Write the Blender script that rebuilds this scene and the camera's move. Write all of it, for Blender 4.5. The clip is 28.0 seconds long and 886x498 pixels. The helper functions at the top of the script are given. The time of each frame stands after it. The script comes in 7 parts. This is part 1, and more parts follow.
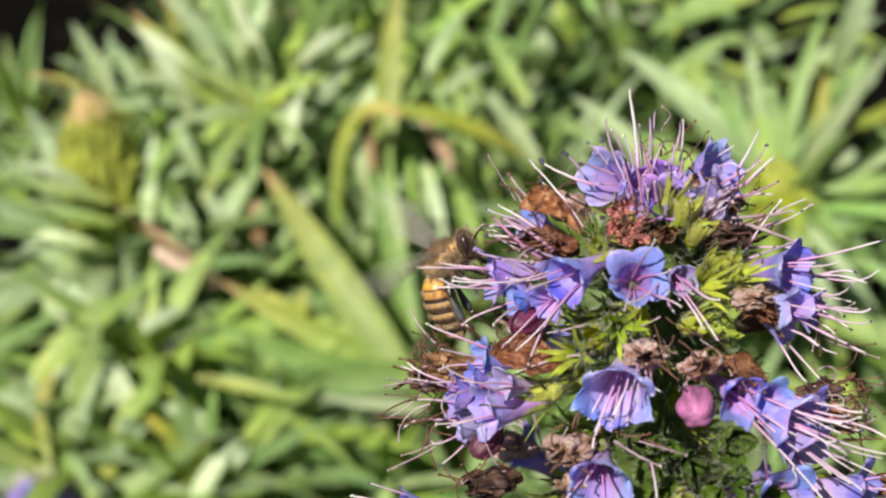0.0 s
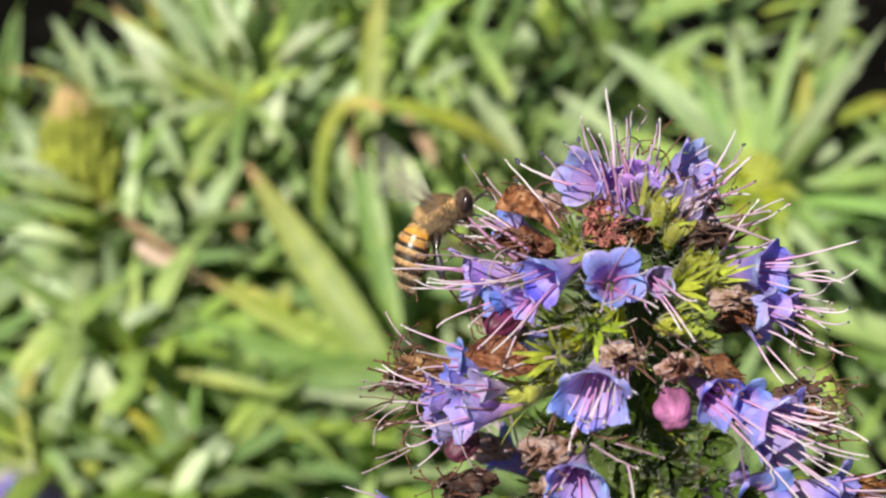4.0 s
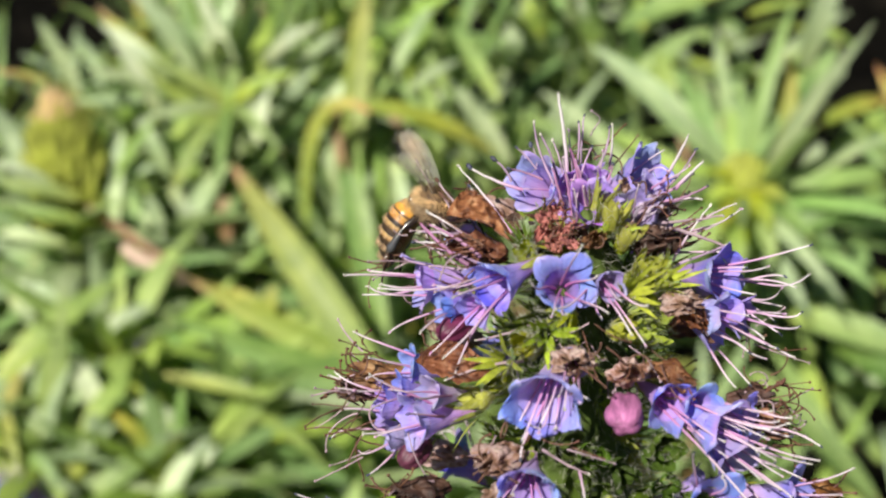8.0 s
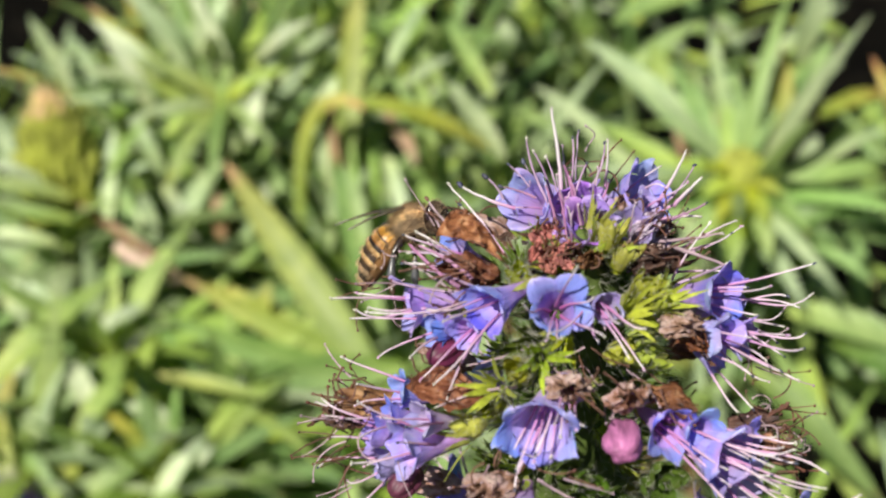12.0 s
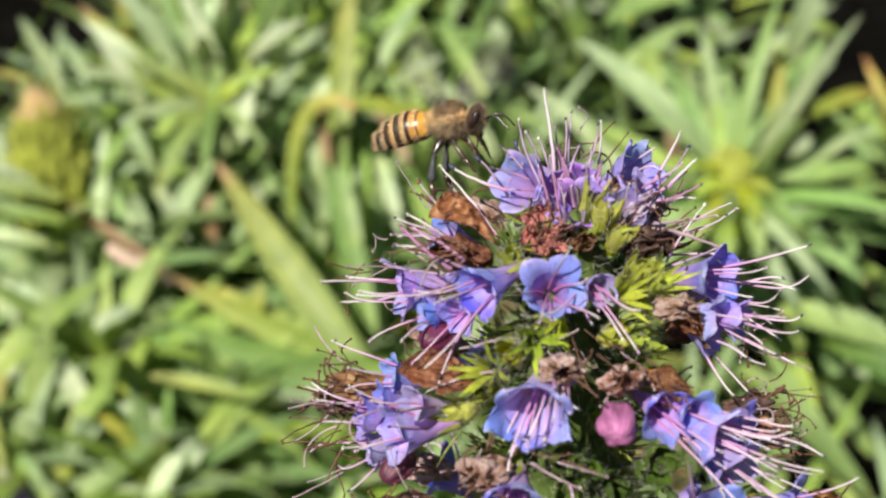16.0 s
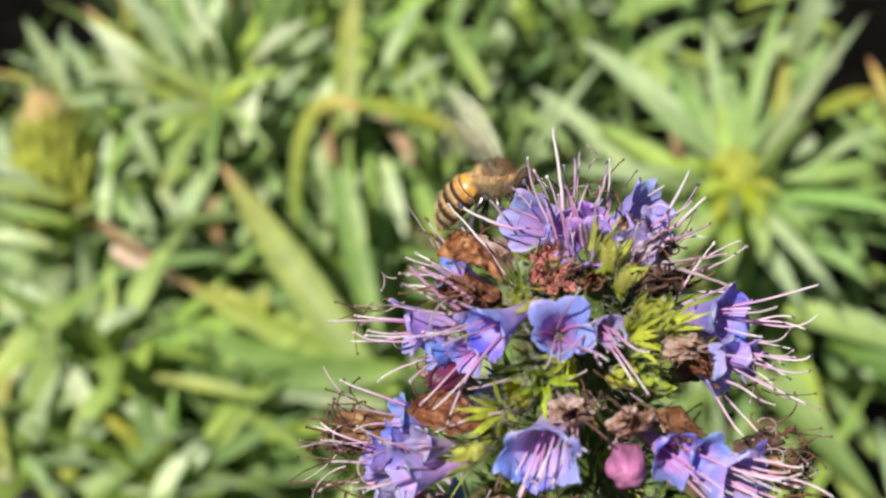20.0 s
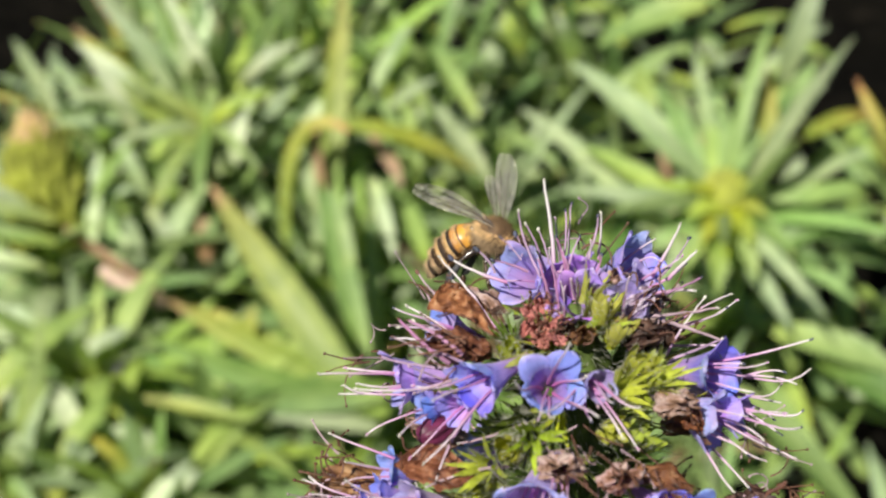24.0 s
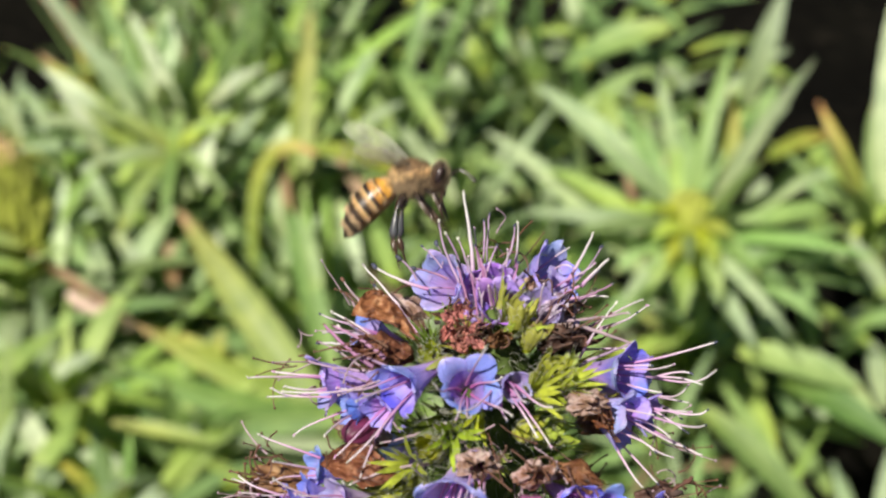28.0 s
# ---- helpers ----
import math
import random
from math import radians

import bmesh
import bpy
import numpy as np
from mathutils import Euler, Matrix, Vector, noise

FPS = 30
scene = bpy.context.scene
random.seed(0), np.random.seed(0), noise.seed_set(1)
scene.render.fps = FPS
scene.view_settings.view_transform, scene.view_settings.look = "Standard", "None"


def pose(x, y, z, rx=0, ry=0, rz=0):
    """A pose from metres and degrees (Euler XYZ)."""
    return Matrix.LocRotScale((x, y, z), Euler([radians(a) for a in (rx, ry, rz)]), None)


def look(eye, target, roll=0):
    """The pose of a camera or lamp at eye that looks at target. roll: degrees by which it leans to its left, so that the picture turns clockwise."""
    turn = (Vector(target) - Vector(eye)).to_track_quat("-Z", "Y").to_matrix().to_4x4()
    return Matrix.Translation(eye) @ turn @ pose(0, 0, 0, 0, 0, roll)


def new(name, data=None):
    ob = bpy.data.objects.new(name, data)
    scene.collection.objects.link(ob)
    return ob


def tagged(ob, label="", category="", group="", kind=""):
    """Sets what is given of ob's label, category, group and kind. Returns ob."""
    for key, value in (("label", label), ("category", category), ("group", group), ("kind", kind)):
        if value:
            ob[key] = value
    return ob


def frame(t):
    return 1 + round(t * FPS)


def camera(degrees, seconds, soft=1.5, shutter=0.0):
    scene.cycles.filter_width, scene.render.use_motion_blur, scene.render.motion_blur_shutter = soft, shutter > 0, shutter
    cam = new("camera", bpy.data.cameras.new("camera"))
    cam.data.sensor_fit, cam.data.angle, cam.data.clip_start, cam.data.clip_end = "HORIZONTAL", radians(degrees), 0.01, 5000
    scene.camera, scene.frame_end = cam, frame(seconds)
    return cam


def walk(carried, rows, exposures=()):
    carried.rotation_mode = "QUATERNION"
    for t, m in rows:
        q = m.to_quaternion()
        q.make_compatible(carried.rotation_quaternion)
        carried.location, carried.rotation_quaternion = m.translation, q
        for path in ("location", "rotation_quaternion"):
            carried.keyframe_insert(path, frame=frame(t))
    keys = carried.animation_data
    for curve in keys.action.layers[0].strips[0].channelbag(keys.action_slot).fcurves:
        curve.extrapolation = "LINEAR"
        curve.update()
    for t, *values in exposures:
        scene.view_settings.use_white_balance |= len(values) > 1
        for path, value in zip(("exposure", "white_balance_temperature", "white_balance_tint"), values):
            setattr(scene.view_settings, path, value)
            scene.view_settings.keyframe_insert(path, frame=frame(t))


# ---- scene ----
# camera: a phone at arm's length from the flower spike
cam = camera(32, 28.0, soft=2.3, shutter=0.8)
cam.data.dof.use_dof = True
cam.data.dof.focus_distance = 0.1445
cam.data.dof.aperture_fstop = 39
walk(cam, [
    (0, pose(-0.00069, -0.00129, 0.75080, 55.159, 0.430, 1.038)),
    (0.5, pose(-0.00055, -0.00103, 0.75048, 55.042, 0.430, 1.022)),
    (1, pose(-0.00056, -0.00133, 0.75056, 54.860, 0.301, 0.990)),
    (1.5, pose(-0.00055, -0.00097, 0.75049, 54.697, 0.237, 0.913)),
    (2, pose(-0.00045, -0.00062, 0.75042, 54.611, 0.194, 0.849)),
    (2.5, pose(-0.00054, -0.00059, 0.75030, 54.613, 0.202, 0.697)),
    (3, pose(-0.00041, -0.00048, 0.75035, 54.737, 0.142, 0.600)),
    (3.5, pose(-0.00050, -0.00083, 0.75034, 54.861, 0.166, 0.519)),
    (5.5, pose(-0.00023, -0.00057, 0.75034, 55.107, 0.101, 0.278)),
    (6, pose(-0.00015, -0.00045, 0.75020, 55.077, 0.083, 0.215)),
    (6.5, pose(-0.00008, -0.00040, 0.75034, 55.009, 0.037, 0.156)),
    (7, pose(0.00007, -0.00005, 0.75006, 54.967, 0.036, 0.128)),
    (7.5, pose(-0.00009, -0.00049, 0.75029, 54.973, -0.006, 0.032)),
    (8, pose(0.00000, -0.00000, 0.75000, 55.000, 0.000, 0.000)),
    (8.5, pose(0.00020, 0.00039, 0.74999, 54.955, 0.011, -0.051)),
    (9, pose(0.00068, 0.00198, 0.74921, 54.860, 0.227, -0.239)),
    (9.5, pose(0.00059, 0.00343, 0.74895, 54.768, 0.212, -0.303)),
    (10, pose(0.00053, 0.00367, 0.74897, 54.764, 0.230, -0.339)),
    (10.5, pose(0.00061, 0.00372, 0.74894, 54.765, 0.219, -0.331)),
    (11, pose(0.00061, 0.00372, 0.74894, 54.765, 0.219, -0.331)),
    (11.5, pose(0.00076, 0.00388, 0.74885, 54.778, 0.240, -0.340)),
    (12, pose(0.00080, 0.00441, 0.74859, 54.788, 0.269, -0.346)),
    (12.5, pose(0.00090, 0.00452, 0.74862, 54.796, 0.268, -0.371)),
    (14.5, pose(0.00072, 0.00451, 0.74853, 54.842, 0.179, -0.551)),
    (15, pose(0.00087, 0.00480, 0.74846, 54.816, 0.229, -0.617)),
    (15.5, pose(0.00085, 0.00456, 0.74851, 54.796, 0.216, -0.644)),
    (16, pose(0.00096, 0.00502, 0.74836, 54.776, 0.220, -0.652)),
    (16.5, pose(0.00085, 0.00461, 0.74849, 54.718, 0.195, -0.627)),
    (17, pose(0.00086, 0.00467, 0.74857, 54.694, 0.222, -0.647)),
    (17.5, pose(0.00090, 0.00518, 0.74843, 54.622, 0.258, -0.611)),
    (18, pose(0.00098, 0.00502, 0.74834, 54.600, 0.268, -0.575)),
    (18.5, pose(0.00082, 0.00502, 0.74844, 54.592, 0.283, -0.562)),
    (19, pose(0.00081, 0.00512, 0.74844, 54.661, 0.308, -0.552)),
    (19.5, pose(0.00083, 0.00502, 0.74858, 54.708, 0.322, -0.539)),
    (20, pose(0.00081, 0.00537, 0.74842, 54.807, 0.344, -0.559)),
    (20.5, pose(0.00069, 0.00522, 0.74856, 54.959, 0.318, -0.577)),
    (21, pose(0.00079, 0.00538, 0.74849, 55.072, 0.276, -0.562)),
    (21.5, pose(0.00056, 0.00534, 0.74852, 55.199, 0.273, -0.641)),
    (23.5, pose(0.00043, 0.00533, 0.74847, 55.555, 0.148, -0.850)),
    (24, pose(0.00056, 0.00540, 0.74860, 55.569, 0.084, -0.882)),
    (24.5, pose(0.00071, 0.00529, 0.74858, 55.607, 0.012, -1.003)),
    (25, pose(0.00070, 0.00504, 0.74864, 55.636, -0.096, -1.304)),
    (25.5, pose(0.00065, 0.00472, 0.74888, 55.708, -0.133, -1.533)),
    (26, pose(0.00071, 0.00399, 0.74926, 56.105, -0.234, -1.681)),
    (26.5, pose(0.00051, 0.00344, 0.74945, 56.368, -0.184, -1.754)),
    (27, pose(0.00042, 0.00259, 0.74966, 56.369, -0.169, -1.900)),
    (27.5, pose(0.00040, 0.00188, 0.74983, 56.355, -0.189, -1.973)),
    (28, pose(0.00016, 0.00125, 0.75005, 56.471, -0.273, -2.129)),
])

# ---- light: clear midday sun, blue sky ----
SUN_UP, SUN_FROM = radians(52), radians(214)
world = bpy.data.worlds.new("sky")
scene.world = world
world.use_nodes = True
wn = world.node_tree
sky = wn.nodes.new("ShaderNodeTexSky")
sky.sky_type = "NISHITA"
sky.sun_disc = False
sky.sun_elevation, sky.sun_rotation = SUN_UP, SUN_FROM
wn.links.new(sky.outputs[0], wn.nodes["Background"].inputs[0])
wn.nodes["Background"].inputs[1].default_value = 0.028
sun = new("sun", bpy.data.lights.new("sun", "SUN"))
sun.data.energy, sun.data.angle, sun.data.color = 5.0, radians(0.53), (1.0, 0.94, 0.83)
sun_way = Vector((math.sin(SUN_FROM) * math.cos(SUN_UP), math.cos(SUN_FROM) * math.cos(SUN_UP), math.sin(SUN_UP)))
sun.matrix_world = look(sun_way * 3, (0, 0, 0))
scene.view_settings.exposure = 0.46


# ---- materials ----
def node_mat(name):
    m = bpy.data.materials.new(name)
    m.use_nodes = True
    return m, m.node_tree, m.node_tree.nodes["Principled BSDF"]


def ramp(nt, stops):
    r = nt.nodes.new("ShaderNodeValToRGB")
    while len(r.color_ramp.elements) < len(stops):
        r.color_ramp.elements.new(0.5)
    for e, (p, c) in zip(r.color_ramp.elements, stops):
        e.position, e.color = p, (*c, 1)
    return r


def mix(nt, a, b, fac, kind="MIX"):
    n = nt.nodes.new("ShaderNodeMix")
    n.data_type, n.blend_type = "RGBA", kind
    for sock, v in ((n.inputs[0], fac), (n.inputs[6], a), (n.inputs[7], b)):
        if hasattr(v, "is_linked"):
            nt.links.new(v, sock)
        elif isinstance(v, tuple):
            sock.default_value = (*v, 1)
        else:
            sock.default_value = v
    return n.outputs[2]


def noise_tex(nt, scale, detail=4, space="Object", stretch=None):
    tc = nt.nodes.new("ShaderNodeTexCoord")
    n = nt.nodes.new("ShaderNodeTexNoise")
    n.inputs["Scale"].default_value, n.inputs["Detail"].default_value = scale, detail
    if stretch:
        mp = nt.nodes.new("ShaderNodeMapping")
        mp.inputs["Scale"].default_value = stretch
        nt.links.new(tc.outputs[space], mp.inputs[0])
        nt.links.new(mp.outputs[0], n.inputs["Vector"])
    else:
        nt.links.new(tc.outputs[space], n.inputs["Vector"])
    return n.outputs["Fac"]


def along(nt, axis="Y"):
    uv = nt.nodes.new("ShaderNodeUVMap")
    uv.uv_map = "UVMap"
    s = nt.nodes.new("ShaderNodeSeparateXYZ")
    nt.links.new(uv.outputs[0], s.inputs[0])
    return s.outputs[axis]


def bump(nt, bsdf, height, strength, dist):
    b = nt.nodes.new("ShaderNodeBump")
    b.inputs["Strength"].default_value, b.inputs["Distance"].default_value = strength, dist
    nt.links.new(height, b.inputs["Height"])
    nt.links.new(b.outputs[0], bsdf.inputs["Normal"])


def hue_vary(nt, color, hue=0.03, val=0.35, sat=0.2):
    """Random hue, saturation and value from object to object."""
    info = nt.nodes.new("ShaderNodeObjectInfo")
    h = nt.nodes.new("ShaderNodeHueSaturation")
    for k, (name, amount, mid) in enumerate((("Hue", hue, 0.5), ("Saturation", sat, 1.0), ("Value", val, 1.0))):
        mul = nt.nodes.new("ShaderNodeMath")
        mul.operation = "MULTIPLY"
        mul.inputs[1].default_value = (1.0, 7.31, 13.77)[k]
        nt.links.new(info.outputs["Random"], mul.inputs[0])
        fr = nt.nodes.new("ShaderNodeMath")
        fr.operation = "FRACT"
        nt.links.new(mul.outputs[0], fr.inputs[0])
        mr = nt.nodes.new("ShaderNodeMapRange")
        mr.inputs[3].default_value, mr.inputs[4].default_value = mid - amount / 2, mid + amount / 2
        nt.links.new(fr.outputs[0], mr.inputs[0])
        nt.links.new(mr.outputs[0], h.inputs[name])
    nt.links.new(color, h.inputs["Color"])
    return h.outputs[0]


def thin(nt, bsdf, color, amount):
    """Lets light pass through a thin sheet."""
    t = nt.nodes.new("ShaderNodeBsdfTranslucent")
    nt.links.new(color, t.inputs[0])
    ms = nt.nodes.new("ShaderNodeMixShader")
    ms.inputs[0].default_value = amount
    nt.links.new(bsdf.outputs[0], ms.inputs[1])
    nt.links.new(t.outputs[0], ms.inputs[2])
    nt.links.new(ms.outputs[0], nt.nodes["Material Output"].inputs[0])


def leaf_mat(name, stops, rib=(0.34, 0.42, 0.16), hue=0.03, val=0.5):
    m, nt, b = node_mat(name)
    base = ramp(nt, stops)
    nt.links.new(along(nt), base.inputs[0])
    blot = ramp(nt, [(0.35, (0.72, 0.78, 0.66)), (0.7, (1.15, 1.12, 1.0))])
    nt.links.new(noise_tex(nt, 70, 5), blot.inputs[0])
    c = mix(nt, base.outputs[0], blot.outputs[0], 1.0, "MULTIPLY")
    ribs = ramp(nt, [(0.42, (0, 0, 0)), (0.5, (1, 1, 1)), (0.58, (0, 0, 0))])
    nt.links.new(along(nt, "X"), ribs.inputs[0])
    f = nt.nodes.new("ShaderNodeMath")
    f.operation = "MULTIPLY"
    f.inputs[1].default_value = 0.55
    nt.links.new(ribs.outputs[0], f.inputs[0])
    c = mix(nt, c, rib, f.outputs[0])
    c = hue_vary(nt, c, hue, val)
    nt.links.new(c, b.inputs["Base Color"])
    b.inputs["Roughness"].default_value = 0.52
    b.inputs["Specular IOR Level"].default_value = 0.42
    bump(nt, b, noise_tex(nt, 260, 3, stretch=(1, 0.25, 1)), 0.35, 0.001)
    thin(nt, b, mix(nt, c, (1.2, 1.2, 0.7), 1.0, "MULTIPLY"), 0.26)
    return m


LEAF = leaf_mat("leaf_green", [(0.0, (0.34, 0.46, 0.12)), (0.25, (0.25, 0.37, 0.13)), (0.9, (0.23, 0.35, 0.135)), (1.0, (0.32, 0.29, 0.11))])
# Darker copy of the leaf green: shadow between shrubs painted into it.
LEAF_SHADED = leaf_mat("leaf_shaded_green", [(0.0, (0.15, 0.22, 0.05)), (0.4, (0.11, 0.19, 0.055)), (1.0, (0.12, 0.20, 0.07))], rib=(0.2, 0.27, 0.1))
LEAF_GREY = leaf_mat("leaf_grey_green", [(0.0, (0.38, 0.47, 0.23)), (0.5, (0.34, 0.44, 0.25)), (1.0, (0.38, 0.47, 0.32))], rib=(0.44, 0.5, 0.27))
LEAF_YOUNG = leaf_mat("leaf_young", [(0.0, (0.44, 0.52, 0.10)), (0.4, (0.31, 0.43, 0.11)), (1.0, (0.26, 0.38, 0.11))])
LEAF_LEMON = leaf_mat("leaf_lemon", [(0.0, (0.27, 0.35, 0.08)), (0.6, (0.34, 0.38, 0.08)), (1.0, (0.40, 0.36, 0.12))], rib=(0.42, 0.42, 0.14), hue=0.02, val=0.25)
LEAF_YELLOW = leaf_mat("leaf_yellowing", [(0.0, (0.24, 0.32, 0.08)), (0.5, (0.36, 0.39, 0.10)), (0.82, (0.52, 0.44, 0.13)), (0.95, (0.62, 0.33, 0.17)), (1.0, (0.6, 0.3, 0.22))], rib=(0.46, 0.42, 0.16), hue=0.02, val=0.25)
LEAF_DRY = leaf_mat("leaf_dry", [(0.0, (0.3, 0.2, 0.11)), (0.6, (0.38, 0.23, 0.15)), (1.0, (0.34, 0.25, 0.16))], rib=(0.42, 0.3, 0.21), hue=0.02)


def plain_mat(name, color, rough=0.6, scale=300, depth=0.25, bumps=0.3, dist=0.0004, spec=0.4, see=0.0, hue=0.02, val=0.2, stretch=None, dark=0.6):
    m, nt, b = node_mat(name)
    v = ramp(nt, [(0.3, tuple(c * dark for c in color)), (0.65, tuple(min(1, c * (1 + depth)) for c in color))])
    f = noise_tex(nt, scale, 5, stretch=stretch)
    nt.links.new(f, v.inputs[0])
    c = hue_vary(nt, v.outputs[0], hue, val)
    nt.links.new(c, b.inputs["Base Color"])
    b.inputs["Roughness"].default_value, b.inputs["Specular IOR Level"].default_value = rough, spec
    bump(nt, b, f, bumps, dist)
    if see:
        thin(nt, b, c, see)
    return m


def petal_mat(name, low, mid, tip, see=0.3, blush=0.45):
    m, nt, b = node_mat(name)
    base = ramp(nt, [(0.0, low), (0.4, mid), (0.62, tip), (0.88, tip), (1.0, tuple(0.6 * c + 0.36 for c in tip))])
    nt.links.new(along(nt), base.inputs[0])
    fine = nt.nodes.new("ShaderNodeTexNoise")
    fine.inputs["Scale"].default_value, fine.inputs["Detail"].default_value = 9, 4
    uv = nt.nodes.new("ShaderNodeUVMap")
    uv.uv_map = "UVMap"
    mp = nt.nodes.new("ShaderNodeMapping")
    mp.inputs["Scale"].default_value = (2.2, 0.3, 1)
    nt.links.new(uv.outputs[0], mp.inputs[0])
    nt.links.new(mp.outputs[0], fine.inputs["Vector"])
    veins = ramp(nt, [(0.42, (0.80, 0.68, 0.86)), (0.52, (1.08, 1.08, 1.05))])
    nt.links.new(fine.outputs["Fac"], veins.inputs[0])
    c = mix(nt, base.outputs[0], veins.outputs[0], 0.5, "MULTIPLY")
    blot = ramp(nt, [(0.35, (0.9, 0.82, 0.95)), (0.7, (1.06, 1.06, 1.04))])
    nt.links.new(noise_tex(nt, 420, 4), blot.inputs[0])
    c = mix(nt, c, blot.outputs[0], 1.0, "MULTIPLY")
    rosy = ramp(nt, [(0.5, (0, 0, 0)), (0.72, (blush, blush, blush))])
    nt.links.new(noise_tex(nt, 260, 3), rosy.inputs[0])
    c = mix(nt, c, (0.72, 0.38, 0.80), rosy.outputs[0])
    pale = ramp(nt, [(0.52, (0, 0, 0)), (0.75, (0.2, 0.2, 0.2))])
    nt.links.new(noise_tex(nt, 190, 3, stretch=(1, 1.3, 0.8)), pale.inputs[0])
    c = mix(nt, c, (0.62, 0.62, 0.90), pale.outputs[0])
    c = hue_vary(nt, c, 0.05, 0.3, 0.3)
    nt.links.new(c, b.inputs["Base Color"])
    b.inputs["Roughness"].default_value = 0.38
    b.inputs["Sheen Weight"].default_value = 0.15
    bump(nt, b, fine.outputs["Fac"], 0.5, 0.0005)
    thin(nt, b, c, see)
    return m


PETAL = petal_mat("petal_blue_violet", (0.6, 0.3, 0.68), (0.43, 0.37, 0.88), (0.23, 0.31, 0.93))
PETAL_PURPLE = petal_mat("petal_purple", (0.60, 0.26, 0.64), (0.54, 0.36, 0.80), (0.40, 0.36, 0.88))
PETAL_LILAC = petal_mat("petal_pale_lilac", (0.70, 0.34, 0.76), (0.58, 0.44, 0.93), (0.42, 0.45, 0.98), 0.28, 0.75)
PETAL_PALE = petal_mat("petal_fading_lilac", (0.5, 0.4, 0.55), (0.5, 0.42, 0.66), (0.42, 0.40, 0.74))
LEAF_TIPPED = leaf_mat("leaf_pink_tipped", [(0.0, (0.27, 0.37, 0.1)), (0.6, (0.33, 0.39, 0.1)), (0.86, (0.38, 0.38, 0.1)), (0.95, (0.52, 0.32, 0.19))])
PETAL_DEEP = petal_mat("petal_deep_purple", (0.46, 0.13, 0.46), (0.42, 0.19, 0.62), (0.36, 0.19, 0.70), 0.24, 0.6)
BUD_DARK = plain_mat("bud_maroon", (0.1, 0.022, 0.05), 0.5, 900, 0.5, 0.4, 0.0003)
# Sun sheen on leaves, painted in as a whiter base colour.
LEAF_SHEEN = leaf_mat("leaf_painted_sheen", [(0.0, (0.44, 0.53, 0.26)), (0.5, (0.53, 0.62, 0.43)), (1.0, (0.53, 0.62, 0.46))], rib=(0.55, 0.6, 0.45))
LEAF_LIME = leaf_mat("leaf_lime", [(0.0, (0.5, 0.54, 0.06)), (0.5, (0.46, 0.52, 0.06)), (1.0, (0.36, 0.46, 0.09))], rib=(0.56, 0.58, 0.1))
HEART = plain_mat("leaf_heart", (0.62, 0.64, 0.14), 0.6, 150, 0.3, 0.5, 0.001, see=0.2, dark=0.65)
BUD = plain_mat("bud_pink", (0.34, 0.11, 0.26), 0.5, 900, 0.8, 0.5, 0.0003, see=0.25, stretch=(1.5, 1.5, 0.25))
BUD_RED = plain_mat("bud_red", (0.48, 0.2, 0.17), 0.9, 1500, 0.5, 0.7, 0.0004, spec=0.1, see=0.15)
SEPAL = plain_mat("sepal_yellow_green", (0.4, 0.46, 0.062), 0.55, 700, 0.35, 0.4, 0.0003, see=0.35, hue=0.05, val=0.5)
# Dark copy of the sepal green, with the florets' shade painted in.
SEPAL_SHADED = plain_mat("sepal_shaded_green", (0.1, 0.16, 0.02), 0.65, 700, 0.4, 0.4, 0.0003, see=0.38, hue=0.04, val=0.5)
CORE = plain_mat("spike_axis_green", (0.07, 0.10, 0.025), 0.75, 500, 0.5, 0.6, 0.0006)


def wither_mat(name, stops):
    """Dried papery tissue: dark creases, fibrous streaks, ridges painted paler as if lit."""
    m, nt, b = node_mat(name)
    v = ramp(nt, stops)
    f = noise_tex(nt, 1050, 6, stretch=(1, 1, 0.6))
    nt.links.new(f, v.inputs[0])
    fine = noise_tex(nt, 2600, 4, stretch=(1, 1, 0.25))
    streak = ramp(nt, [(0.38, (0.72, 0.68, 0.64)), (0.62, (1.1, 1.1, 1.1))])
    nt.links.new(fine, streak.inputs[0])
    c = hue_vary(nt, mix(nt, v.outputs[0], streak.outputs[0], 0.5, "MULTIPLY"), 0.03, 0.4)
    nt.links.new(c, b.inputs["Base Color"])
    b.inputs["Roughness"].default_value = 0.6
    bump(nt, b, mix(nt, f, fine, 0.25), 0.8, 0.0006)
    thin(nt, b, c, 0.18)
    return m


WITHER = wither_mat("withered_brown", [(0.3, (0.03, 0.012, 0.007)), (0.42, (0.14, 0.054, 0.021)), (0.57, (0.27, 0.12, 0.05)), (0.76, (0.46, 0.28, 0.15))])
WITHER_TAN = wither_mat("withered_tan", [(0.3, (0.1, 0.045, 0.025)), (0.42, (0.3, 0.17, 0.12)), (0.55, (0.48, 0.34, 0.33)), (0.72, (0.62, 0.5, 0.44))])
WITHER_LILAC = wither_mat("withered_lilac", [(0.3, (0.16, 0.1, 0.14)), (0.42, (0.36, 0.27, 0.36)), (0.55, (0.52, 0.44, 0.56)), (0.72, (0.62, 0.55, 0.66))])
WITHER_DARK = wither_mat("withered_dark", [(0.3, (0.012, 0.006, 0.005)), (0.5, (0.06, 0.028, 0.018)), (0.7, (0.15, 0.08, 0.05))])
HAIR = plain_mat("plant_hair", (0.62, 0.62, 0.52), 0.5, 300, 0.1, 0.1, see=0.4)
CURL = plain_mat("dry_filament", (0.12, 0.055, 0.035), 0.6, 600, 0.4, 0.2)
ANTHER = plain_mat("anther_slate", (0.05, 0.055, 0.085), 0.55, 1500, 0.5, 0.5, 0.0002)
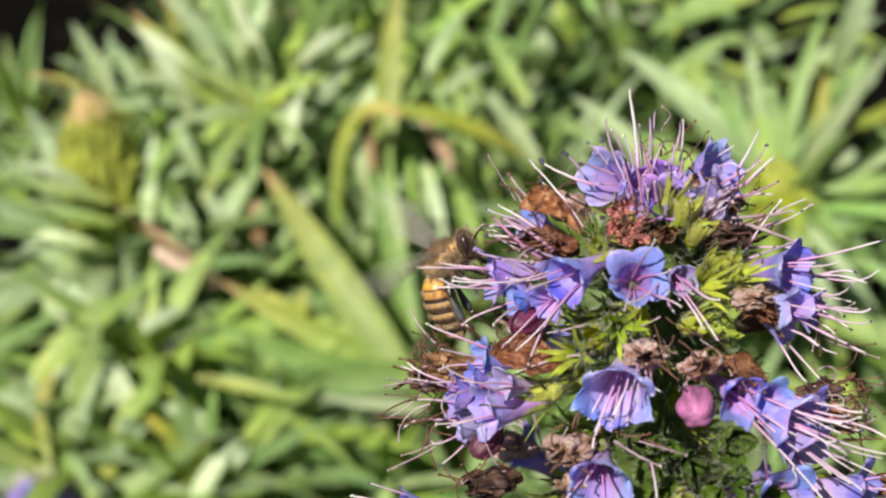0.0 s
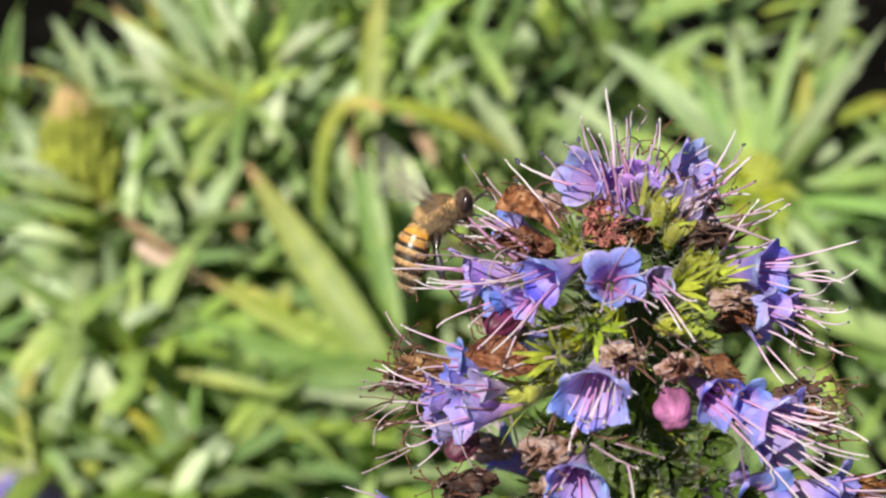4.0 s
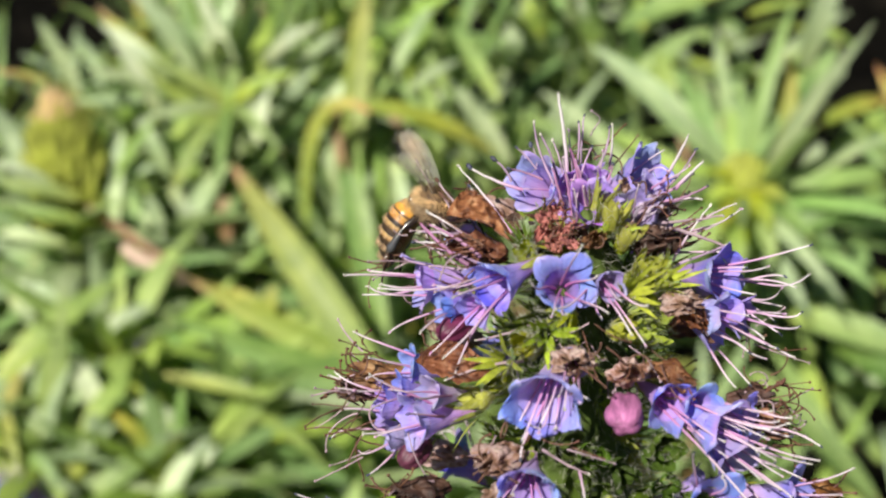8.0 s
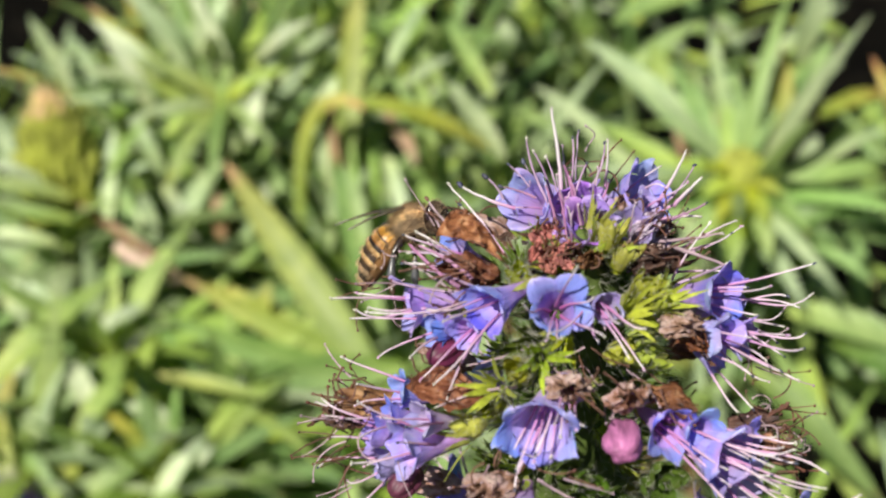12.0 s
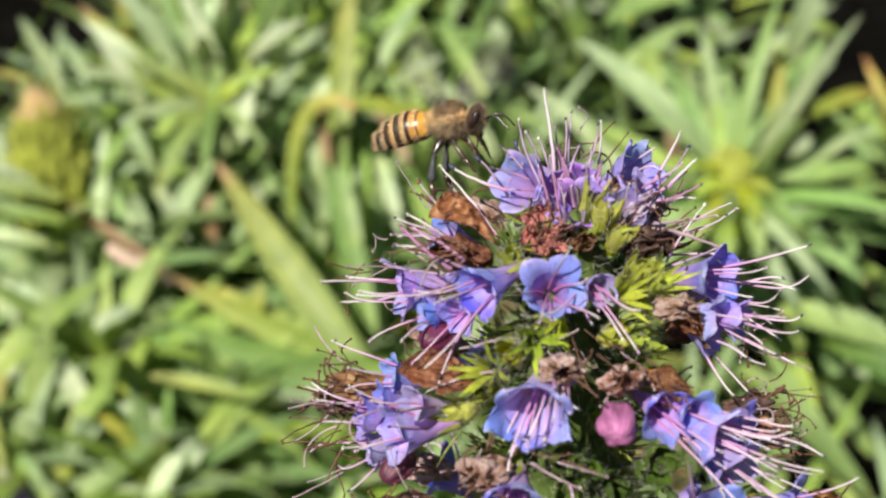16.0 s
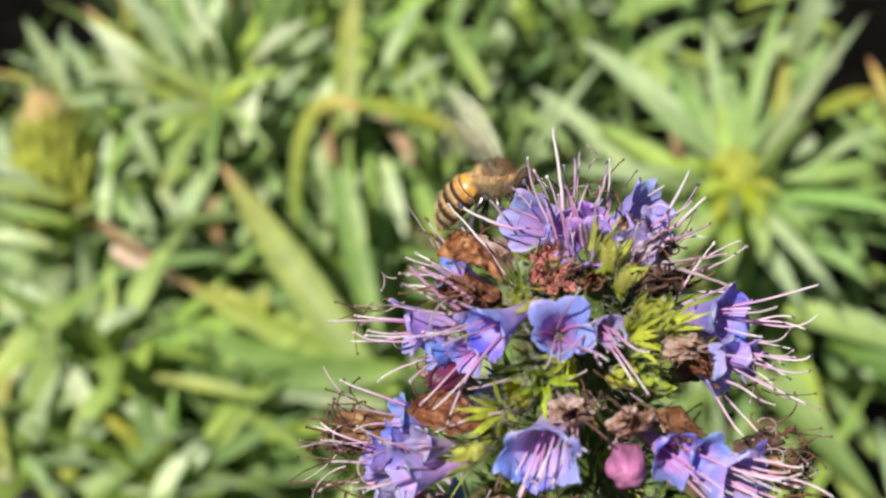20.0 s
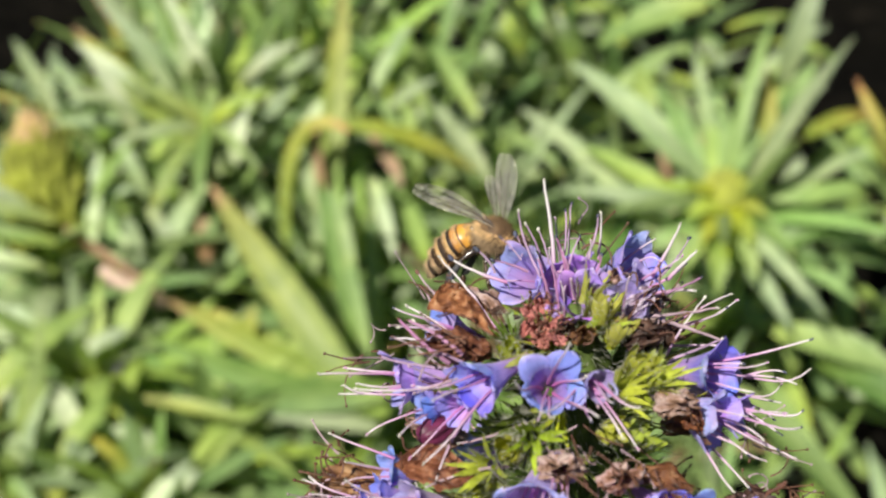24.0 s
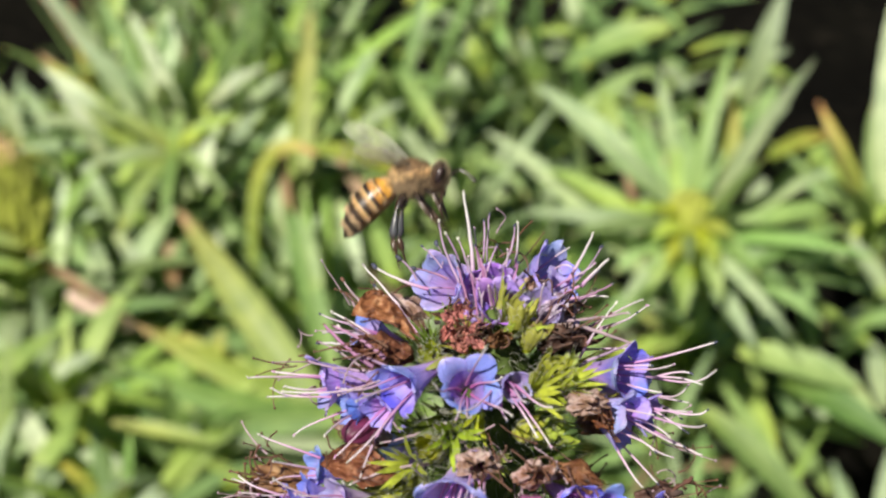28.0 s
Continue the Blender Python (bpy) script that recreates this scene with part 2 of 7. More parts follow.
POLLEN = plain_mat("anther_pale", (0.52, 0.5, 0.44), 0.7, 1500, 0.3, 0.5, 0.0002)
STEM = plain_mat("stem_green", (0.16, 0.22, 0.07), 0.6, 120, 0.3, 0.4, 0.001)
STEM_RED = plain_mat("stem_reddish", (0.48, 0.36, 0.28), 0.6, 120, 0.3, 0.4, 0.001)
SPIKE_YOUNG = plain_mat("young_spike", (0.50, 0.52, 0.12), 0.65, 45, 0.3, 0.8, 0.002, see=0.35)
SPIKE_TIP = plain_mat("young_spike_tip", (0.54, 0.38, 0.19), 0.65, 160, 0.4, 0.8, 0.002)


def filament_mat(name, stops):
    m, nt, b = node_mat(name)
    base = ramp(nt, stops)
    nt.links.new(along(nt), base.inputs[0])
    c = hue_vary(nt, base.outputs[0], 0.03, 0.25)
    nt.links.new(c, b.inputs["Base Color"])
    b.inputs["Roughness"].default_value = 0.38
    thin(nt, b, c, 0.3)
    return m


# Both ramps whiten outwards: sun glare painted over the pink-purple filament.
FILAMENT = filament_mat("filament_pink_sunlit_end", [(0.0, (0.52, 0.16, 0.46)), (0.4, (0.62, 0.32, 0.58)), (0.7, (0.78, 0.6, 0.74)), (1.0, (0.82, 0.78, 0.8))])
FILAMENT_SUNLIT = filament_mat("filament_sunlit_white", [(0.0, (0.56, 0.26, 0.52)), (0.25, (0.66, 0.46, 0.64)), (0.55, (0.74, 0.68, 0.72)), (1.0, (0.74, 0.71, 0.7))])
FILAMENT_MAGENTA = plain_mat("filament_magenta", (0.4, 0.19, 0.35), 0.45, 500, 0.3, 0.2, see=0.2)
FILAMENT_LILAC = plain_mat("filament_lilac", (0.5, 0.34, 0.52), 0.45, 500, 0.2, 0.2, see=0.2)
FILAMENT_OLD = plain_mat("filament_grey_lilac", (0.36, 0.26, 0.3), 0.6, 600, 0.3, 0.2)


def soil_mat():
    m, nt, b = node_mat("soil_mulch")
    # Near black: the shade under the shrubs is put into the soil colour.
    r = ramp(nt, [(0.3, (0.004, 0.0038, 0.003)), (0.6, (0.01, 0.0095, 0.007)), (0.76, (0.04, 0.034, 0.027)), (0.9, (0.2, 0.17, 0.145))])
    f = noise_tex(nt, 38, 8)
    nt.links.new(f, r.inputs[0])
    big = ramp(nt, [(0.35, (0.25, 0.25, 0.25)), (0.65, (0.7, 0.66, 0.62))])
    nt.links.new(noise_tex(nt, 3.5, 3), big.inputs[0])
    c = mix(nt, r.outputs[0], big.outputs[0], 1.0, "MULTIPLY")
    nt.links.new(c, b.inputs["Base Color"])
    b.inputs["Roughness"].default_value = 1.0
    b.inputs["Specular IOR Level"].default_value = 0.05
    bump(nt, b, f, 0.9, 0.02)
    return m


SOIL = soil_mat()


def bee_shell(name, stops, rough=0.42, spec=0.5):
    m, nt, b = node_mat(name)
    base = ramp(nt, stops)
    nt.links.new(along(nt), base.inputs[0])
    v = ramp(nt, [(0.3, (0.75, 0.7, 0.65)), (0.7, (1.1, 1.1, 1.1))])
    f = noise_tex(nt, 1800, 4)
    nt.links.new(f, v.inputs[0])
    nt.links.new(mix(nt, base.outputs[0], v.outputs[0], 1.0, "MULTIPLY"), b.inputs["Base Color"])
    b.inputs["Roughness"].default_value, b.inputs["Specular IOR Level"].default_value = rough, spec
    bump(nt, b, f, 0.25, 0.0001)
    return m


BLACKISH, TAN = (0.024, 0.015, 0.011), (0.7, 0.54, 0.3)
TERGITE = bee_shell("tergite_amber", [(0.0, (0.5, 0.34, 0.16)), (0.14, (0.66, 0.36, 0.07)), (0.52, (0.56, 0.27, 0.05)), (0.64, (0.3, 0.13, 0.04)), (0.7, BLACKISH), (1.0, BLACKISH)], 0.36, 0.6)
TERGITE_FIRST = bee_shell("tergite_plain_amber", [(0.0, (0.5, 0.33, 0.14)), (0.3, (0.66, 0.38, 0.07)), (0.8, (0.58, 0.29, 0.05)), (0.88, (0.16, 0.075, 0.03)), (1.0, BLACKISH)], 0.34, 0.6)
TERGITE_PALE = bee_shell("tergite_banded", [(0.0, TAN), (0.2, (0.6, 0.41, 0.17)), (0.4, (0.44, 0.26, 0.1)), (0.56, (0.06, 0.036, 0.02)), (1.0, BLACKISH)])
TERGITE_DARK = bee_shell("tergite_dark", [(0.0, (0.42, 0.32, 0.2)), (0.22, (0.2, 0.14, 0.09)), (0.34, (0.05, 0.04, 0.028)), (1.0, (0.03, 0.02, 0.016))])
CHITIN = bee_shell("chitin_dark", [(0.0, (0.035, 0.024, 0.018)), (1.0, (0.025, 0.018, 0.015))], 0.26, 0.9)
CHITIN_BROWN = bee_shell("chitin_brown", [(0.0, (0.07, 0.04, 0.024)), (1.0, (0.04, 0.024, 0.016))], 0.3, 0.8)
CHITIN_GREY = bee_shell("chitin_grey", [(0.0, (0.03, 0.028, 0.028)), (0.6, (0.075, 0.08, 0.09)), (1.0, (0.03, 0.026, 0.024))], 0.34, 0.6)
STERNITE = bee_shell("sternite_brown", [(0.0, (0.36, 0.2, 0.08)), (0.5, (0.28, 0.15, 0.06)), (0.85, (0.08, 0.05, 0.03)), (1.0, (0.04, 0.03, 0.02))], 0.5, 0.4)
THORAX = bee_shell("thorax_brown", [(0.0, (0.06, 0.036, 0.022)), (1.0, (0.045, 0.028, 0.018))], 0.6, 0.3)
EYE = bee_shell("compound_eye", [(0.0, (0.022, 0.012, 0.01)), (1.0, (0.03, 0.016, 0.012))], 0.18, 1.0)
FUR = plain_mat("bee_fur", (0.76, 0.57, 0.32), 0.7, 900, 0.3, 0.1, see=0.3, hue=0.02, val=0.2)
FUR_PALE = plain_mat("bee_fur_pale", (0.5, 0.38, 0.24), 0.7, 900, 0.3, 0.1, see=0.3, hue=0.02, val=0.2)
FUR_DARK = plain_mat("bee_fur_dark", (0.23, 0.155, 0.085), 0.7, 900, 0.3, 0.1, see=0.1, hue=0.02, val=0.2)


def wing_mat():
    m, nt, b = node_mat("wing_membrane")
    b.inputs["Base Color"].default_value = (0.74, 0.72, 0.64, 1)
    b.inputs["Roughness"].default_value = 0.11
    b.inputs["Specular IOR Level"].default_value = 1.0
    f = noise_tex(nt, 1100, 3)
    bump(nt, b, f, 1.0, 0.0006)
    t = nt.nodes.new("ShaderNodeBsdfTransparent")
    t.inputs[0].default_value = (0.93, 0.91, 0.85, 1)
    ms = nt.nodes.new("ShaderNodeMixShader")
    ms.inputs[0].default_value = 0.2
    nt.links.new(t.outputs[0], ms.inputs[1])
    nt.links.new(b.outputs[0], ms.inputs[2])
    nt.links.new(ms.outputs[0], nt.nodes["Material Output"].inputs[0])
    return m


WING = wing_mat()


# ---- mesh building ----
class Shape:
    """Collects surfaces and tubes into one mesh with a UV along each piece."""

    def __init__(self):
        self.v, self.f, self.uv, self.mi = [], [], [], []

    def grid(self, fn, nu, nv, mat=0, closed=False):
        o = len(self.v)
        cols = nu if closed else nu + 1
        for j in range(nv + 1):
            for i in range(cols):
                self.v.append(tuple(fn(i / nu, j / nv)))
        for j in range(nv):
            for i in range(nu):
                a, b = i, (i + 1) % cols if closed else i + 1
                self.f.append((o + j * cols + a, o + j * cols + b, o + (j + 1) * cols + b, o + (j + 1) * cols + a))
                self.uv.append(((i / nu, j / nv), ((i + 1) / nu, j / nv), ((i + 1) / nu, (j + 1) / nv), (i / nu, (j + 1) / nv)))
                self.mi.append(mat)
        return self

    def tube(self, pts, radii, sides=6, mat=0):
        pts = [Vector(p) for p in pts]
        rings, n = [], len(pts)
        side = None
        for k, p in enumerate(pts):
            d = (pts[min(k + 1, n - 1)] - pts[max(k - 1, 0)]).normalized()
            if side is None:
                side = d.orthogonal().normalized()
            side = (side - d * side.dot(d)).normalized()
            rings.append((p, side.copy(), d.cross(side), radii[k] if isinstance(radii, (list, tuple)) else radii))

        def fn(u, v):
            p, a, b, r = rings[round(v * (n - 1))]
            w = 2 * math.pi * u
            return p + (a * math.cos(w) + b * math.sin(w)) * r

        return self.grid(fn, sides, n - 1, mat, True)

    def ball(self, c, r, nu=10, nv=7, mat=0, turn=None):
        c, turn = Vector(c), turn or Matrix.Identity(3)

        def fn(u, v):
            a, b = 2 * math.pi * u, math.pi * v
            return c + turn @ Vector((r[0] * math.sin(b) * math.cos(a), r[1] * math.sin(b) * math.sin(a), -r[2] * math.cos(b)))

        return self.grid(fn, nu, nv, mat, True)

    def hair(self, p, q, w, mat=0):
        p, q = Vector(p), Vector(q)
        s = (q - p).orthogonal().normalized() * w
        t = (q - p).cross(s).normalized() * w
        o = len(self.v)
        self.v += [tuple(p + s), tuple(p - s * 0.5 + t), tuple(p - s * 0.5 - t), tuple(q)]
        for tri in ((0, 1, 3), (1, 2, 3), (2, 0, 3)):
            self.f.append(tuple(o + i for i in tri))
            self.uv.append(((0, 0), (1, 0), (0.5, 1)))
            self.mi.append(mat)
        return self

    def mesh(self, name, mats, smooth=True):
        me = bpy.data.meshes.new(name)
        me.from_pydata(self.v, [], self.f)
        me.uv_layers.new(name="UVMap").data.foreach_set("uv", [c for f in self.uv for p in f for c in p])
        for m in mats if isinstance(mats, (list, tuple)) else [mats]:
            me.materials.append(m)
        me.polygons.foreach_set("material_index", self.mi)
        if smooth:
            me.polygons.foreach_set("use_smooth", [True] * len(self.f))
        me.update()
        return me


def part(name, data, parent, label="", place=None, mats=None):
    """Links a mesh as one part under its thing."""
    if isinstance(data, Shape):
        data = data.mesh(name, mats)
    ob = new(name, data)
    ob.parent = parent
    if place is not None:
        ob.matrix_local = place
    return tagged(ob, label)


def aim(d):
    """Turns local +z to the way d."""
    return Vector(d).normalized().to_track_quat("Z", "Y").to_matrix()


def bez(a, b, c, d, n):
    a, b, c, d = Vector(a), Vector(b), Vector(c), Vector(d)
    return [a * (1 - t) ** 3 + b * 3 * t * (1 - t) ** 2 + c * 3 * t * t * (1 - t) + d * t ** 3 for t in (k / n for k in range(n + 1))]


MM = 0.001


# ---- ground ----
def build_ground():
    s = Shape()

    def fn(u, v):
        x, y = (u - 0.5) * 2, (v - 0.5) * 2
        x, y = math.copysign(abs(x) ** 3, x) * 60, math.copysign(abs(y) ** 3, y) * 60
        near = max(0.0, 1 - math.hypot(x, y - 1) / 6)
        return x, y + 0.9, 0.03 * near * (noise.noise((x * 3, y * 3, 0.3)) + 0.5 * noise.noise((x * 11, y * 11, 2.0)))

    s.grid(fn, 120, 120)
    return tagged(new("ground", s.mesh("ground", SOIL)), "garden soil with scattered mulch, shrub shade darkened into it", "ground", kind="structure")


build_ground()


# ---- leaves of the shrubs ----
def leaf_mesh(name, length, width, droop, twist, mat, fold=0.25):
    """A lanceolate leaf along +z that arches towards +x, with a folded midrib."""
    s = Shape()

    def fn(u, v):
        c = u * 2 - 1
        w = width / 2 * (math.sin(math.pi * min(1, v * 0.94 + 0.06)) ** 0.75) * (1.15 - 0.45 * v)
        if v > 0.999:
            w = 0.0002
        a = droop * v
        zc = length * (math.sin(a) / max(droop, 1e-3)) if droop > 1e-3 else length * v
        xc = length * ((1 - math.cos(a)) / max(droop, 1e-3)) if droop > 1e-3 else 0
        tw = twist * v
        lift = -fold * abs(c) * w + 0.06 * w * math.sin(9 * v + c)
        side, up = c * w * math.cos(tw) - lift * math.sin(tw), c * w * math.sin(tw) + lift * math.cos(tw)
        return xc - up * math.cos(a), side, zc + up * math.sin(a)

    s.grid(fn, 4, 12)
    return s.mesh(name, mat)


rng = random.Random(11)
LEAVES = {}
for key, mat in (("green", LEAF), ("grey", LEAF_GREY), ("young", LEAF_YOUNG), ("yellow", LEAF_YELLOW), ("dry", LEAF_DRY), ("shaded", LEAF_SHADED)):
    LEAVES[key] = [leaf_mesh("leaf", 0.15 * rng.uniform(0.8, 1.15), 0.0155 * rng.uniform(0.8, 1.2), d, rng.uniform(-0.5, 0.5), mat) for d in (0.05, 0.4, 0.8, 1.2, 1.7)]


def shoot(base, tip, leaves, spread=(1.25, 0.15), size=1.0, kinds=("green",), seed=0, label="", start=0.35, red=False, cap=1.0, wide=1.0, stop=1.0, heart=0.0):
    """A leafy shoot: a curved stem with leaves in a spiral, wide below and steep at the top."""
    r = random.Random(seed)
    base, tip = Vector(base), Vector(tip)
    thing = tagged(new("leafy_shoot"), label or "green shrub shoot with long narrow pointed leaves", "plant", "leafy shoots behind the flower")
    thing.location = base
    v = tip - base
    pts = bez((0, 0, 0), v * 0.35 + Vector((0, 0, v.length * 0.1)), v * 0.7 + Vector((0, 0, v.length * 0.06)), v, 12)
    part("stem", Shape().tube(pts, [0.0045 * size * (1 - 0.45 * k / 12) for k in range(13)], 7), thing, "reddish stem" if red else "", mats=STEM_RED if red else STEM)
    for k in range(leaves):
        f = k / max(1, leaves - 1)
        h = start + (stop - start) * f ** 0.8
        i = min(11, int(h * 12))
        p = pts[i].lerp(pts[i + 1], h * 12 - i)
        d = (pts[i + 1] - pts[i]).normalized()
        lean = spread[0] + (spread[1] - spread[0]) * f + r.uniform(-0.2, 0.2)
        turn = aim(d) @ Matrix.Rotation(k * 2.39996 + r.uniform(-0.25, 0.25), 3, "Z") @ Matrix.Rotation(lean, 3, "Y")
        sc = size * r.uniform(0.75, 1.15) * (1 - 0.4 * max(0, f - 0.6) / 0.4)
        kind = kinds[r.randrange(len(kinds))]
        m = LEAVES[kind][min(4, max(0, int(r.uniform(0.2, 3.2) + 1.2 * (1 - f))))]
        part("leaf", m, thing, "", Matrix.Translation(p) @ turn.to_4x4() @ Matrix.Diagonal((sc * wide, sc * wide, sc, 1)))
    if heart:
        s = Shape()
        c = v + Vector((0, -0.25, 0.4)) * heart
        for k in range(60):
            z = 1 - 2 * (k + 0.5) / 60
            a = k * 2.39996
            q = math.sqrt(1 - z * z)
            d = Vector((q * math.cos(a), q * math.sin(a), z))
            up = Vector((0, -0.5, 0.87))
            s.tube([c + d * heart * 0.5 - up * heart * 0.6, c + d * heart * 0.85, c + d * heart * 0.75 + up * heart * 0.55], [heart * 0.16, heart * 0.22, heart * 0.02], 5)
        tagged(part("leaf_bud", s, thing, "pale yellow-green leaf bud", mats=HEART), kind="stuff")
    if cap:
        s = Shape()
        for k in range(14):
            d = aim((r.gauss(0, 0.35), r.gauss(0, 0.35), 1))
            s.tube([v, v + d @ Vector((0.002, 0, 0.012 * size)) * cap, v + d @ Vector((0.001, 0, 0.024 * size)) * cap], [0.003 * size * cap, 0.0034 * size * cap, 0.0003], 5)
        tagged(part("shoot_tip", s, thing, "", mats=LEAF_YOUNG), kind="stuff")
    return thing


def lone_leaf(a, b, width, rise, mat, label, roll=0.0, fold=0.25):
    """A large leaf from its foot a to its tip b, arching by rise."""
    a, b = Vector(a), Vector(b)
    v = b - a
    up = Vector((0, -0.45, 0.9))
    side = v.cross(up).normalized()
    up = side.cross(v).normalized()
    side, up = side * math.cos(roll) + up * math.sin(roll), up * math.cos(roll) - side * math.sin(roll)
    s = Shape()

    def fn(u, t):
        c = u * 2 - 1
        w = width / 2 * max(0.02, math.sin(math.pi * min(1, t * 0.93 + 0.07)) ** 0.7) * (1.1 - 0.35 * t)
        return v * t + up * (rise * 4 * t * (1 - t)) + side * (c * w) + up * (fold * abs(c) * w)

    s.grid(fn, 4, 16)
    ob = tagged(new("long_leaf"), label, "leaf", "single long leaves")
    ob.location = a
    part("blade", s, ob, "", None, mat)
    mid = Shape().tube([v * t + up * (rise * 4 * t * (1 - t) - 0.0006) for t in (k / 12 for k in range(13))], [width * 0.045 * (1.1 - t / 12) for t in range(13)], 5)
    part("midrib", mid, ob, "", None, STEM)
    return ob


def arched_leaf(a, b, c, d, width, mat, label):
    """A narrow leaf along a bent line."""
    a = Vector(a)
    pts = bez((0, 0, 0), Vector(b) - a, Vector(c) - a, Vector(d) - a, 24)
    s = Shape()

    def fn(u, t):
        k = round(t * 24)
        q = pts[min(k + 1, 24)] - pts[max(k - 1, 0)]
        side = q.cross(Vector((0, 0.8, -0.6))).normalized()
        w = width / 2 * max(0.05, math.sin(math.pi * (0.1 + 0.88 * t)) ** 0.6)
        return pts[k] + side * ((u * 2 - 1) * w) + Vector((0, 0.3, -0.4)) * (abs(u * 2 - 1) * w * 0.4)

    s.grid(fn, 4, 24)
    ob = tagged(new("arched_leaf"), label, "leaf", "single long leaves")
    ob.location = a
    part("blade", s, ob, "", None, mat)
    part("midrib", Shape().tube([p + Vector((0, 0.0004, -0.0004)) for p in pts], [width * 0.06] * 25, 5), ob, "", None, STEM)
    return ob


def low_leaves(count, seed):
    """The mass of small leaves low down between the shoots."""
    r = random.Random(seed)
    for kind, mat in (("green", LEAF), ("grey", LEAF_GREY), ("young", LEAF_YOUNG)):
        s = Shape()
        for _ in range(count):
            x, y = r.uniform(-0.62, 0.62), r.uniform(0.42, 1.5)
            if noise.noise((x * 5, y * 5, 7)) < (-0.05 if y > 0.9 else -0.2) or (x < -0.27 and y > 1.05) or (x > 0.3 and y > 1.1):
                continue
            p = Vector((x, y, r.uniform(0.03, 0.16)))
            turn = Matrix.Rotation(r.uniform(0, 6.28), 3, "Z") @ Matrix.Rotation(r.uniform(0.5, 1.45), 3, "Y")
            ln, wd, bow = r.uniform(0.05, 0.1), r.uniform(0.006, 0.01), r.uniform(0.1, 0.35)

            def fn(u, v):
                c = u * 2 - 1
                w = wd * max(0.03, math.sin(math.pi * (0.06 + 0.94 * v)) ** 0.7)
                return p + turn @ Vector((bow * ln * v * v - abs(c) * w * 0.25, c * w, ln * v))

            s.grid(fn, 2, 5)
        tagged(new("low_foliage", s.mesh("low_foliage", mat)), "dense low green foliage between the shoots", "foliage", kind="stuff")


low_leaves(560, 8)


def wide_foliage(seed):
    """Low foliage of the bed all round, coarser with distance."""
    r = random.Random(seed)
    s = Shape()
    for _ in range(5200):
        x, y = r.uniform(-2.4, 2.4), r.uniform(-1.6, 3.4)
        if (abs(x) < 0.62 and 0.35 < y < 1.5) or math.hypot(x, y) < 0.3 or noise.noise((x * 2, y * 2, 3)) < -0.15:
            continue
        if (x < -0.25 and 1.0 < y < 1.9 and x > -0.9) or (x > 0.28 and 1.0 < y < 1.9 and x < 0.9):
            continue
        p = Vector((x, y, r.uniform(0.0, 0.22)))
        turn = Matrix.Rotation(r.uniform(0, 6.28), 3, "Z") @ Matrix.Rotation(r.uniform(0.3, 1.45), 3, "Y")
        ln, wd = r.uniform(0.1, 0.17), r.uniform(0.008, 0.014)
        s.grid(lambda u, v: p + turn @ Vector((0.25 * ln * v * v, (u * 2 - 1) * wd * max(0.03, math.sin(math.pi * (0.06 + 0.94 * v)) ** 0.7), ln * v)), 2, 3)
    tagged(new("shrub_foliage", s.mesh("shrub_foliage", LEAF)), "low green foliage of the surrounding shrubs", "foliage", kind="stuff")


wide_foliage(12)
shoot((0.213, 0.816, 0.094), (0.171, 0.747, 0.274), 12, (0.9, 0.5), 0.75, ('green', 'green', 'grey'), 21, 'large rosette of long green leaves with a pale heart', 0.8, cap=1.0, stop=0.96, heart=0.014)
shoot((-0.128, 0.887, 0.134), (-0.143, 0.894, 0.248), 28, (1.1, 0.2), 1.0, ('green', 'grey', 'grey'), 22, '', 0.5)
shoot((-0.214, 0.746, 0.124), (-0.223, 0.758, 0.228), 22, (1.3, 0.4), 0.9, ('grey', 'green'), 23, wide=1.6)
shoot((-0.178, 0.662, 0.108), (-0.181, 0.672, 0.211), 30, (1.2, 0.3), 0.6, ('grey', 'young', 'young'), 24, wide=1.6)
shoot((-0.108, 0.643, 0.081), (-0.114, 0.654, 0.185), 30, (1.2, 0.3), 0.65, ('green', 'grey', 'young'), 25, wide=1.6)
shoot((-0.218, 0.611, 0.105), (-0.217, 0.61, 0.191), 30, (1.2, 0.3), 0.62, ('grey', 'young'), 26, wide=1.6)
shoot((-0.141, 0.603, 0.095), (-0.145, 0.603, 0.182), 30, (1.2, 0.3), 0.6, ('green', 'young', 'young', 'yellow'), 27, wide=1.6)
shoot((0.024, 0.955, 0.092), (0.006, 0.957, 0.234), 12, (1.3, 0.3), 1.22, ('shaded', 'green', 'green'), 28, wide=0.6)
shoot((0.055, 0.857, 0.057), (0.043, 0.859, 0.199), 20, (1.3, 0.3), 0.9, ('shaded', 'green', 'grey'), 29)
shoot((0.152, 0.981, 0.058), (0.138, 0.986, 0.205), 9, (1.1, 0.2), 0.9, ('shaded', 'shaded', 'green'), 30)
shoot((-0.05, 0.837, 0.027), (-0.053, 0.824, 0.183), 20, (1.3, 0.3), 0.9, ('grey', 'green'), 33)
shoot((-0.05, 0.636, 0.02), (-0.052, 0.629, 0.149), 16, (1.3, 0.3), 0.9, ('green', 'grey'), 34)
shoot((-0.226, 0.945, 0.042), (-0.215, 0.932, 0.199), 20, (1.3, 0.3), 0.9, ('grey', 'grey', 'green'), 35)
shoot((-0.091, 1.012, 0.069), (-0.092, 1, 0.225), 20, (1.3, 0.3), 1.22, ('green', 'young'), 36, wide=0.6)
shoot((-0.238, 1.082, 0.149), (-0.216, 1.102, 0.265), 14, (1.0, 0.15), 1.05, ('grey', 'green', 'green', 'dry'), 100, wide=0.58)
